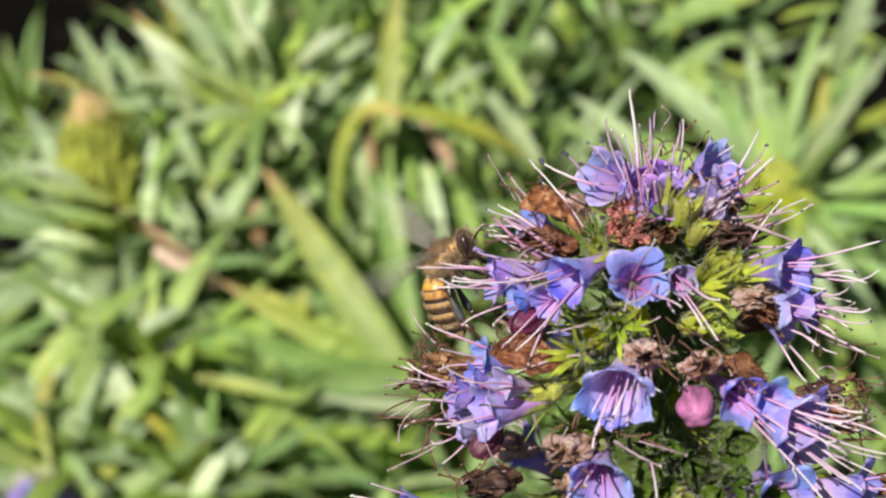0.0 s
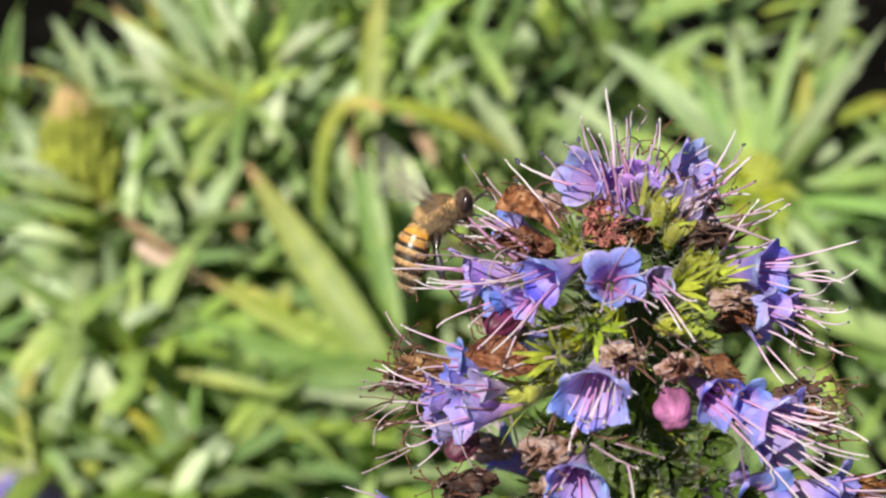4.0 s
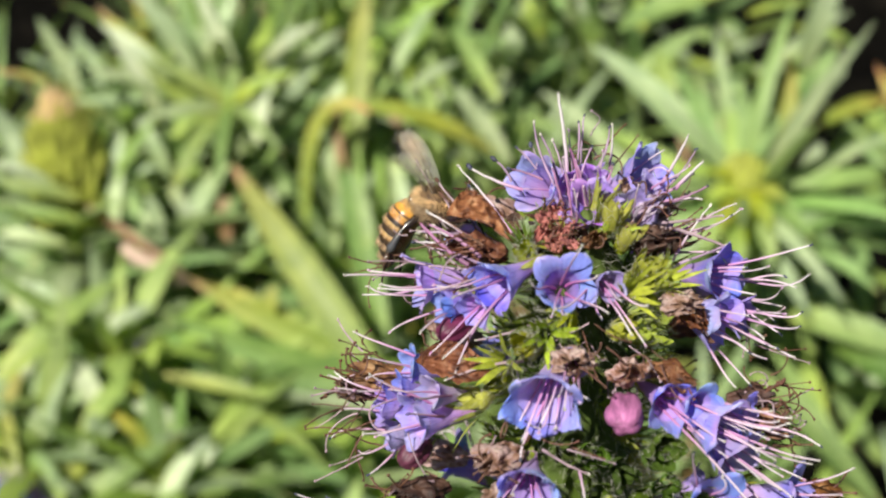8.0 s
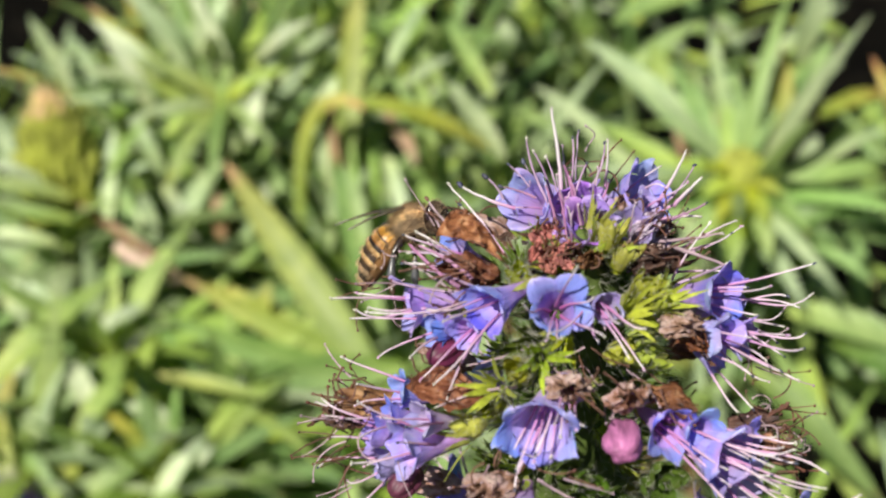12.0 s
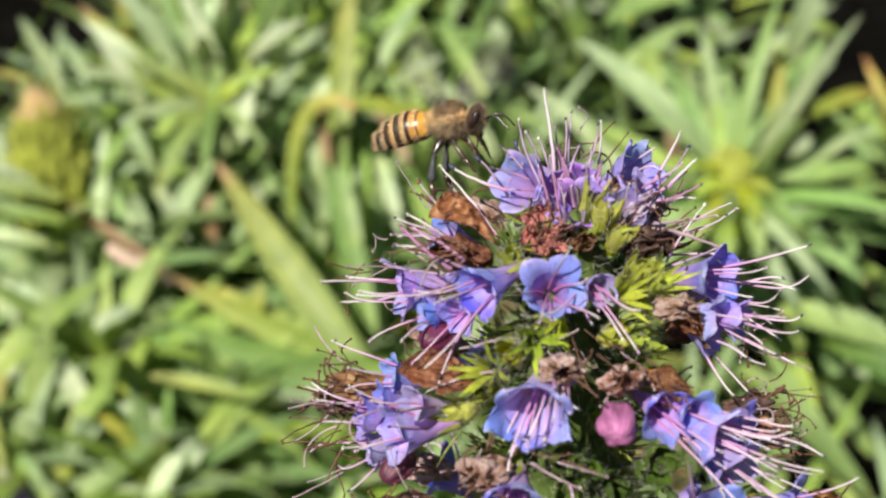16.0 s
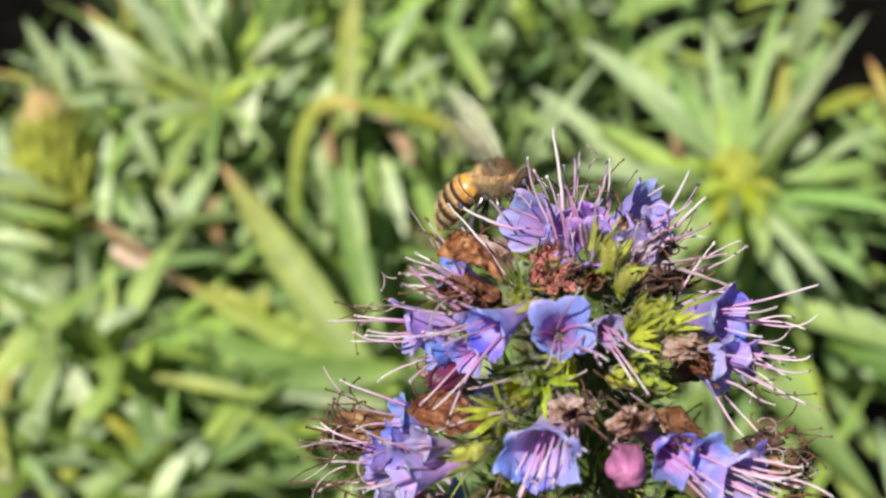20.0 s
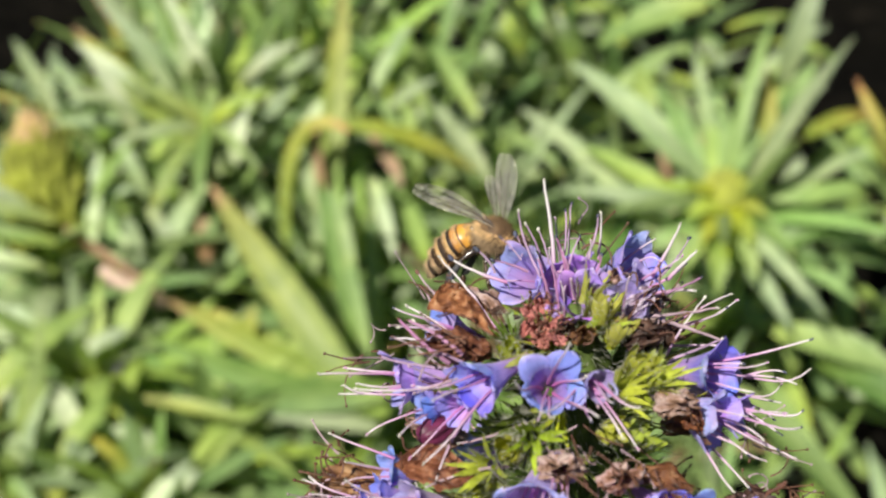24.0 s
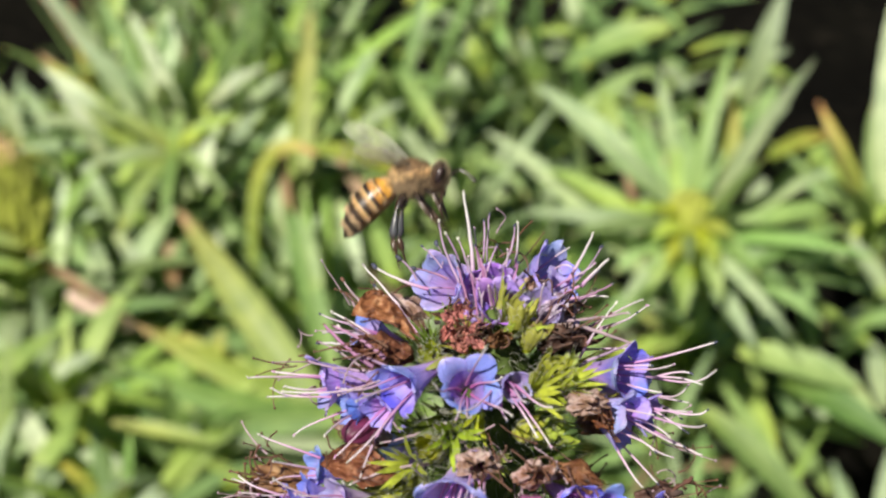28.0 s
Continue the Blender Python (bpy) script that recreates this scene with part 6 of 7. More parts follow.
threads((2, 10.2, 7.6), (0.31, 0.46, 0.83), 6, 209, 4.6)
threads((9, 5.3, 2.3), (0.94, 0.09, 0.32), 7, 210, 4.6)
threads((-7.5, -18.2, -5.1), (-0.67, -0.74, 0.11), 5, 211, 4.6)
threads((0, -10.9, 3.6), (0.21, -0.95, -0.24), 4, 212, 4.6)
threads((-2.8, -20.2, -2.6), (0.51, -0.85, -0.15), 3, 213, 4.6)
threads((-15.4, -16.8, -10.1), (-0.91, -0.15, 0.38), 6, 214, 4.6)
bract_tuft((3.2, -1.1, 3.6), (0.2, 0.19, 0.96), 0.69, 6, SEPAL, 81, 1.25)
bract_tuft((3.4, 1.2, 3.4), (0.1, 0.3, 0.95), 0.7475, 5, SEPAL, 82, 1.25)
bract_tuft((4.4, -5.1, 3.1), (0.78, -0.22, 0.59), 0.6, 9, SEPAL, 83, 1.2)
bract_tuft((6, -2.2, 2.1), (0.83, 0.01, 0.56), 0.6, 9, SEPAL, 84, 1.2)
bract_tuft((1.7, -10.2, 1.2), (0.43, -0.55, 0.71), 0.7, 12, SEPAL, 85, 1.12)
bract_tuft((3.8, -9.7, 0.1), (0.64, -0.49, 0.6), 0.75, 12, SEPAL, 86, 1.12)
bract_tuft((-4.8, -10.7, 0.3), (-0.4, -0.68, 0.62), 0.7, 12, SEPAL, 87, 1.12)
bract_tuft((-7.4, -12.5, -2.1), (-0.65, -0.56, 0.52), 0.75, 12, SEPAL, 88, 1.12)
bract_tuft((-8.9, -13.4, -3.4), (-0.74, -0.64, 0.19), 0.75, 12, SEPAL, 89, 1.12)
bract_tuft((-5.4, -2.6, 5.1), (-0.33, -0.31, 0.89), 0.5, 9, SEPAL_SHADED, 90, 0.8)
bract_tuft((-4.3, -9.3, 2.4), (-0.35, -0.83, 0.44), 0.8, 10, SEPAL_SHADED, 91, 0.8)
floret((-10.1, -8.9, 3), (-0.6, -0.8, 0), 0.7, PETAL_PURPLE, 33, 1, 7, 0.3, 0.6, pull=(-0.3, 0, -0.4))
floret((8.9, -17, -1.6), (0.5, -0.81, 0.32), 0.75, PETAL, 34, 2, 8, 0.3, 0.8, pull=(0.5, 0, -0.4), roll=0.5)
floret((13.3, -14.5, -5), (0.8, -0.55, 0.26), 0.7, PETAL, 35, 2, 7, 0.3, 0.8, pull=(0.4, 0, -0.2), roll=0.2)
floret((6.7, 6.5, 5.7), (0.52, -0.18, 0.83), 0.6, PETAL_PALE, 36, 0, 5, 0.4, 0.6, roll=0.2)
floret((-16.8, -9.2, -6.2), (-0.91, -0.27, 0.31), 0.6, PETAL, 37, 1, 6, 0.4, 0.7, roll=0.2)
floret((-13.9, -12.6, -4), (-0.8, -0.46, 0.38), 0.7, PETAL_PALE, 38, 1, 6, 0.4, 0.6, roll=0.5)
floret((13.7, -5.3, -0.6), (0.85, -0.5, 0.16), 0.75, PETAL_PURPLE, 39, 3, 7, 0.35, 0.7, roll=0.5)
bract_tuft((-5.2, 0.8, 4.6), (0, 0.19, 0.98), 0.35, 8, LEAF_GREY, 92, 1.15)
bract_tuft((-5.2, -3.8, 5), (-0.33, -0.53, 0.78), 0.55, 7, SEPAL, 93, 1.3)
single_stamen((-1.3, 4.5, 6.4), (-2.2, 10.8, 13.7), 0.03, 0.27, (FILAMENT_SUNLIT, POLLEN), 600, 0.6)
single_stamen((-1.7, 0.3, 5.6), (-3, 3.3, 10), 0.02, 0.22, (FILAMENT_MAGENTA, FILAMENT), 601, 0.5)
single_stamen((-2.6, 3.2, 8.1), (-4.7, 6.6, 13), -0.08, 0.15, (FILAMENT_LILAC, POLLEN), 602, 0.8)
single_stamen((-2.3, 4.4, 8), (-4, 6, 12), 0.05, 0.14, (FILAMENT_LILAC, POLLEN), 603, 1)
single_stamen((-1.1, 3.2, 8.1), (-0.4, 7.5, 12.5), 0.06, 0.14, (FILAMENT_LILAC, ANTHER), 604, 0.7)
single_stamen((0, 4.9, 7), (0.2, 8.7, 12.5), -0.03, 0.14, (FILAMENT_LILAC, ANTHER), 605, 0.7)
single_stamen((0.4, 4.4, 8), (2.5, 7.3, 12.1), 0.14, 0.18, (FILAMENT_LILAC, ANTHER), 606, 0.9)
single_stamen((2.7, 6.7, 7.8), (3, 9.1, 11.2), 0.03, 0.15, (FILAMENT_SUNLIT, POLLEN), 607, 0.8)
single_stamen((-0.4, 2.8, 7.5), (-1.4, 4.5, 11.6), 0.06, 0.2, (FILAMENT_MAGENTA, ANTHER), 608, 0.7)
single_stamen((0.1, -0.1, 6.8), (-0.9, 2.9, 11.1), 0.05, 0.19, (FILAMENT_MAGENTA, FILAMENT), 609, 0.5)
single_stamen((-1.7, 4.1, 7.6), (-2.8, 7.4, 10.6), 0.05, 0.12, (FILAMENT_LILAC, POLLEN), 610, 1)
single_stamen((1, 2.6, 7.2), (2.6, 3.5, 10.3), 0.1, 0.16, (FILAMENT_MAGENTA, ANTHER), 611, 0.8)
single_stamen((-0.9, 0.7, 7.9), (0.6, 4.5, 11.6), -0.06, 0.14, (FILAMENT_LILAC, ANTHER), 612, 0.7)
single_stamen((-1.1, -1.1, 5.3), (-1.9, 2.2, 10.1), 0.03, 0.17, (FILAMENT_MAGENTA, ANTHER), 613, 0.3)
single_stamen((-5.8, 2.2, 8.4), (-10.7, 3.4, 10.1), -0.05, 0.2, (FILAMENT_SUNLIT, ANTHER), 614, 1.5)
single_stamen((-6.8, 3.5, 8.5), (-8.4, 4.7, 10.2), 0.1, 0.15, (FILAMENT_LILAC, ANTHER), 615, 1.5)
single_stamen((-4, 1.9, 9.7), (-7, 2.5, 10.5), 0.05, 0.14, (FILAMENT_MAGENTA, ANTHER), 616, 1.2)
single_stamen((-4.4, 5, 8.9), (-6.2, 6.2, 10.5), 0.05, 0.1, (FILAMENT_LILAC, ANTHER), 617, 0.8)
single_stamen((-4.3, 6, 8.6), (-4.8, 7.2, 10.2), 0.1, 0.07, (FILAMENT_LILAC, ANTHER), 618, 1.3)
single_stamen((7.7, 6.6, 6), (10.2, 8.5, 10.4), 0.03, 0.22, (FILAMENT_SUNLIT, POLLEN), 619, 0.6)
single_stamen((8.1, 5.6, 6.3), (11, 7.8, 9.3), 0.05, 0.14, (FILAMENT_LILAC, ANTHER), 620, 1)
single_stamen((9, 5.6, 6.3), (11.4, 6.2, 8.9), -0.02, 0.24, (FILAMENT_SUNLIT, POLLEN), 621, 0.6)
single_stamen((6, 2.9, 5.8), (11.5, 3.2, 8.1), 0.05, 0.19, (FILAMENT_MAGENTA, ANTHER), 622, 0.7)
single_stamen((7, 4, 5.7), (11.1, 3.4, 6.6), -0.06, 0.2, (FILAMENT, POLLEN), 623, 0.8)
single_stamen((6.6, 5, 5.4), (10.6, 6.4, 7.4), 0.06, 0.2, (FILAMENT, POLLEN), 624, 0.8)
single_stamen((-6.9, -0.9, 5.7), (-11.7, 5.1, 9.1), 0.03, 0.15, (FILAMENT_SUNLIT, POLLEN), 625, 0.9)
single_stamen((-8.7, 0.9, 6.5), (-10.7, 3.2, 8.1), 0.03, 0.12, (FILAMENT_SUNLIT, ANTHER), 626, 1)
single_stamen((-10.5, -1.3, 5.1), (-14.6, 1, 6.7), 0.04, 0.18, (FILAMENT_SUNLIT, POLLEN), 627, 1)
single_stamen((-11.1, -2.3, 5.4), (-14, -1.4, 6.7), -0.05, 0.18, (FILAMENT_SUNLIT, POLLEN), 628, 1)
single_stamen((-11.6, -0.3, 4.8), (-15.4, 0.8, 4.6), 0.06, 0.16, (FILAMENT_LILAC, POLLEN), 629, 1)
single_stamen((-11.4, -3.4, 5.6), (-15.8, -2.2, 5.6), 0.04, 0.18, (FILAMENT_SUNLIT, ANTHER), 630, 1.2)
single_stamen((-12.4, 2.6, 5.4), (-13.3, 3.6, 6.9), 0.08, 0.16, (FILAMENT_OLD, CURL), 631, 1)
single_stamen((-11.6, 3, 6), (-13.7, 5.2, 7.5), -0.06, 0.16, (FILAMENT_OLD, CURL), 632, 1.2)
single_stamen((-10.9, -7.8, 6.9), (-15.2, -4.4, 9.1), -0.05, 0.26, (FILAMENT_MAGENTA, CURL), 641, 0.6)
single_stamen((-9.9, -7.3, 7.5), (-14.4, -4.5, 9), 0.06, 0.22, (FILAMENT_MAGENTA, CURL), 642, 0.6)
single_stamen((-10.4, -8, 6.6), (-16.7, -6.2, 6.5), -0.05, 0.16, (FILAMENT_LILAC, CURL), 644, 0.6)
single_stamen((-11.4, -8.1, 6.5), (-15.7, -5.3, 7.9), 0.06, 0.14, (FILAMENT_OLD, CURL), 645, 0.6)
single_stamen((-9.7, -7.8, 6.9), (-13.7, -5.7, 7.3), 0.04, 0.18, (FILAMENT_LILAC, CURL), 646, 0.6)
threads((-10.7, -7.7, 7), (-0.8, -0.5, 0.1), 12, 650, 4.0)
withered((5.7, 2.3, 5.7), (0.5, -0.35, 0.79), 0.85, WITHER_LILAC, 66, 0.9, 3, 'fading lilac bloom, half withered')
withered((4.2, 5.9, 6.4), (0.2, -0.5, 0.84), 0.5, WITHER_TAN, 67, 0.8, 2, 'tan faded bloom')
single_stamen((6.8, 1.8, 4.9), (13.2, 3.1, 4.9), 0.02, 0.2, (FILAMENT_OLD, POLLEN), 660, 0.9)
single_stamen((8.1, 1.6, 4.6), (13.8, 1.3, 2.4), -0.03, 0.24, (FILAMENT_OLD, POLLEN), 661, 0.9)
single_stamen((7.1, -0.5, 1.7), (8.2, 3.4, 5.4), 0.02, 0.16, (FILAMENT_OLD, POLLEN), 662, 0.9)
single_stamen((8.4, -0.2, 2.1), (12.1, 3.6, 5.7), -0.03, 0.14, (FILAMENT_SUNLIT, POLLEN), 663, 0.9)
single_stamen((8.7, -0.4, 1.7), (13.6, 1.5, 2.6), 0.02, 0.18, (FILAMENT_LILAC, POLLEN), 664, 0.9)
withered((0.5, -3.2, 6.5), (0.1, -0.5, 0.86), 0.5, WITHER, 68, 0.8, 1)
withered((-0.6, -2.6, 6.5), (-0.2, -0.6, 0.77), 0.42, WITHER_DARK, 69, 0.8, 1, 'dark shrivelled bloom')
withered((-1.5, -1.8, 6.7), (0.3, -0.5, 0.81), 0.42, BUD_RED, 178, 0.8, 1, 'reddish crumpled young bud', 'young_bud')
bract_tuft((0.5, -25.9, -5), (0.1, -0.8, 0.59), 0.75, 4, SEPAL, 710, 1.1)
bract_tuft((2.6, -26.3, -5.6), (0.25, -0.75, 0.6), 0.75, 4, SEPAL, 711, 1.1)
bract_tuft((1.6, -27.2, -6), (0, -0.75, 0.66), 0.7, 3, SEPAL, 712, 1.1)
single_stamen((-4.8, -21.2, -2.7), (-0.9, -22.4, -4.4), 0.04, 0.16, (FILAMENT_OLD, POLLEN), 670, 0.7)
single_stamen((-1.7, -22.6, -3.9), (-1.2, -25.8, -6.7), -0.05, 0.14, (FILAMENT_SUNLIT, POLLEN), 671, 0.7)
single_stamen((-6.2, -13.8, 0.9), (-12.9, -15.1, -0.1), 0.06, 0.18, (FILAMENT_OLD, POLLEN), 672, 0.6)
single_stamen((-4.6, -10.2, 2.5), (-10.2, -11.2, 1.2), -0.04, 0.16, (FILAMENT_OLD, POLLEN), 673, 0.6)
threads((1.8, -14.5, 0.8), (0.1, -0.6, -0.8), 5, 674, 3.6, FILAMENT_OLD)
threads((3.8, -14.2, 1.2), (0.2, -0.6, -0.7), 5, 675, 3.2)
threads((-2.1, -14.6, 1.5), (0.1, -0.5, 0.2), 6, 676, 3.0, FILAMENT_OLD)
bract_tuft((4.1, -6.4, 5.3), (0.45, -0.5, 0.74), 0.72, 6, SEPAL, 720, 1.1)
bract_tuft((5.9, -6.8, 4), (0.6, -0.45, 0.66), 0.72, 6, SEPAL, 721, 0.95)
bract_tuft((2.9, -8.8, 4.5), (0.4, -0.7, 0.6), 0.72, 6, SEPAL, 722, 0.95)
bract_tuft((-5.7, -12.4, 2), (-0.3, -0.8, 0.52), 0.72, 6, SEPAL, 726, 1.1)
bract_tuft((-4.2, -12, 2.6), (-0.1, -0.85, 0.52), 0.72, 6, SEPAL, 727, 0.95)
bract_tuft((-7.5, -13.4, 0.6), (-0.45, -0.75, 0.48), 0.72, 6, SEPAL, 728, 0.95)
dark_curl((1.3, 8.1, 8.1), (2.7, 8.7, 9), (4.3, 8.3, 8.4), (4, 7.2, 6.8))
dark_curl((5, 3.5, 6.7), (5.2, 4.7, 8.5), (6.3, 4.5, 8.2), (5.9, 3.6, 6.9))
floret((0.7, 0.4, 7.6), (0.15, -0.41, 0.9), 1.02, PETAL_DEEP, 33, 0, 4, 0.4, 0.45, pull=(0, 0, 0.3), roll=0.3)
floret((-0.7, -0.3, 6.5), (-0.05, 0.01, 1), 0.72, PETAL_DEEP, 34, 0, 4, 0.4, 0.5, pull=(0, 0, 0.4), roll=0.1)
floret((1.3, 3.2, 8.1), (0.24, -0.17, 0.95), 0.7, PETAL_DEEP, 35, 0, 4, 0.4, 0.6, pull=(0, 0, 0.4), roll=0.7)
floret((-1, 3.8, 7.2), (-0.1, -0.03, 0.99), 0.7, PETAL_PURPLE, 36, 0, 4, 0.4, 0.6, pull=(0, 0, 0.4), roll=0.2)
floret((4.6, 1, 6.6), (0.21, -0.38, 0.9), 0.8, PETAL_PALE, 37, 0, 4, 0.4, 0.5, pull=(0.2, 0, 0.3), roll=0.5)
withered((5.9, -1.3, 5.1), (0.65, -0.56, 0.52), 0.8, WITHER_DARK, 63, 0.8, 3, 'dark shrivelled bloom')
withered((3.9, -0.9, 5.7), (0.21, -0.58, 0.79), 0.55, WITHER_TAN, 64, 0.8, 2, 'tan faded bloom')
# Low tufts whose dark colour holds the shadow of the florets above.
bract_tuft((-0.5, -17.7, -6.1), (0.11, -0.87, 0.48), 1, 0, SEPAL_SHADED, 700, 1.35)
bract_tuft((2, -18.6, -7.4), (0.22, -0.86, 0.47), 1, 0, SEPAL_SHADED, 701, 1.35)
bract_tuft((4.5, -17.7, -6.1), (0.31, -0.83, 0.46), 1, 0, SEPAL_SHADED, 702, 1.35)
bract_tuft((6.5, -19.2, -8.2), (0.11, -0.87, 0.48), 1, 0, SEPAL_SHADED, 703, 1.35)
bract_tuft((0, -19.7, -9), (0.22, -0.86, 0.47), 1, 0, SEPAL_SHADED, 704, 1.35)
bract_tuft((3.5, -20, -9.4), (0.31, -0.83, 0.46), 1, 0, SEPAL_SHADED, 705, 1.35)
bract_tuft((-2.5, -17.4, -5.7), (0.11, -0.87, 0.48), 1, 0, SEPAL_SHADED, 706, 1.35)
bract_tuft((5.5, -17.2, -5.3), (0.22, -0.86, 0.47), 1, 0, SEPAL_SHADED, 707, 1.35)
bract_tuft((8, -20, -9.4), (0.31, -0.83, 0.46), 1, 0, SEPAL_SHADED, 708, 1.35)
bract_tuft((-1.5, -18.9, -7.8), (0.11, -0.87, 0.48), 1, 0, SEPAL_SHADED, 709, 1.35)
bract_tuft((2.2, -1.6, 6.4), (0.05, 0.21, 0.98), 0.828, 3, SEPAL, 94, 1.25)
bract_tuft((3.2, -2.6, 5.1), (0.3, 0.05, 0.95), 0.69, 3, SEPAL, 95, 1.25)


def spike_back():
    """The blooms on the far side and further down the spike, in turn round its axis."""
    r = random.Random(5)
    for k in range(44):
        z = 2 - 1.6 * k
        a = k * 2.39996
        facing = -math.sin(a)
        if facing > 0.1 and z > -24:
            continue
        if z > -4 and facing > -0.4:
            continue
        q = axis_radius(z) + 6.5
        out = Vector((math.cos(a), math.sin(a), 0.25))
        at = (q * out.x, q * out.y, z + 2)
        u = r.random()
        if u < 0.6:
            floret(at, out, r.uniform(0.85, 1.05), (PETAL, PETAL_PURPLE)[k % 2], 300 + k, 5, 8, pull=(0, 0, 0.1))
        else:
            withered(at, out, 0.9, (WITHER, WITHER_TAN)[k % 2], 300 + k)


spike_back()


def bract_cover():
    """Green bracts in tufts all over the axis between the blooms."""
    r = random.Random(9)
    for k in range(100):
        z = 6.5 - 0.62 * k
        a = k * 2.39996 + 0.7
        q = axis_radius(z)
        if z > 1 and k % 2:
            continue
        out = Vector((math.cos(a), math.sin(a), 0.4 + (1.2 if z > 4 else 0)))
        bract_tuft((q * 0.85 * math.cos(a), q * 0.85 * math.sin(a), z), out, r.uniform(0.6, 0.85), 10, SEPAL_SHADED if k % 2 else SEPAL, 500 + k, 0.9)


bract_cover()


def fuzz():
    """Fine pale hairs all over the green axis."""
    r = random.Random(3)
    s = Shape()
    for _ in range(2600):
        z, a = 7 - 75 * r.random() ** 1.3, r.uniform(0, 6.283)
        q = axis_radius(z) * r.uniform(0.9, 1.5)
        out = Vector((math.cos(a), math.sin(a), r.gauss(0.2, 0.4)))
        p = Vector((q * math.cos(a), q * math.sin(a), z)) * MM
        s.hair(p, p + out * r.uniform(1.0, 2.2) * MM, 0.022 * MM)
    tagged(part("fuzz", s, spike, "fine pale plant hairs", None, HAIR), kind="stuff")


fuzz()


# ---- the honey bee: x ahead, z up, from the middle of its thorax ----
bee = tagged(new("honey_bee"), "fuzzy brown honey bee with amber and black striped abdomen", "bee")


def thorax_hair(d):
    """Which hair grows where: a dark bald top, golden rim, pale sides."""
    if d.z > 0.3 and d.x > -0.62:
        return 1, 0.75
    return (2, 1.2) if d.z < -0.1 else (0, 1.1)


def fur(s, n, r, fn, length, w=0.035, back=0.4, kind=None):
    """Hairs over a surface given by fn(u, v), which gives a place and a way out."""
    for _ in range(n):
        p, d = fn(r.random(), r.random())
        m, k = kind(d) if kind else (0, 1.0)
        d = (d + Vector((-back, 0, 0)) + Vector((r.gauss(0, 0.3), r.gauss(0, 0.3), r.gauss(0, 0.3)))).normalized()
        s.hair(p, p + d * length * k * r.uniform(0.6, 1.3) * MM, w * MM, m)


def on_ball(c, rad):
    def fn(u, v):
        a, b = 2 * math.pi * u, math.acos(1 - 2 * v)
        d = Vector((math.sin(b) * math.cos(a), math.sin(b) * math.sin(a), math.cos(b)))
        return Vector(c) * MM + Vector((d.x * rad[0], d.y * rad[1], d.z * rad[2])) * MM, d

    return fn


def abdomen_radius(s):
    pts = ((0, 0.5), (0.07, 1.15), (0.18, 1.58), (0.35, 1.74), (0.55, 1.7), (0.75, 1.4), (0.9, 0.82), (0.97, 0.36), (1, 0.04))
    for (a, ra), (b, rb) in zip(pts, pts[1:]):
        if s <= b:
            t = (s - a) / (b - a)
            t = t * t * (3 - 2 * t) * 0.5 + t * 0.5
            return ra + (rb - ra) * t
    return 0.04


def abdomen_at(s, a, k=1.0):
    """A place on the abdomen: s from waist to tip, a round it."""
    r = abdomen_radius(s) * k
    return Vector((-7.2 * s, r * 0.98 * math.cos(a), r * 0.95 * math.sin(a) - 1.1 * s * s + 0.25 * math.sin(math.pi * s)))


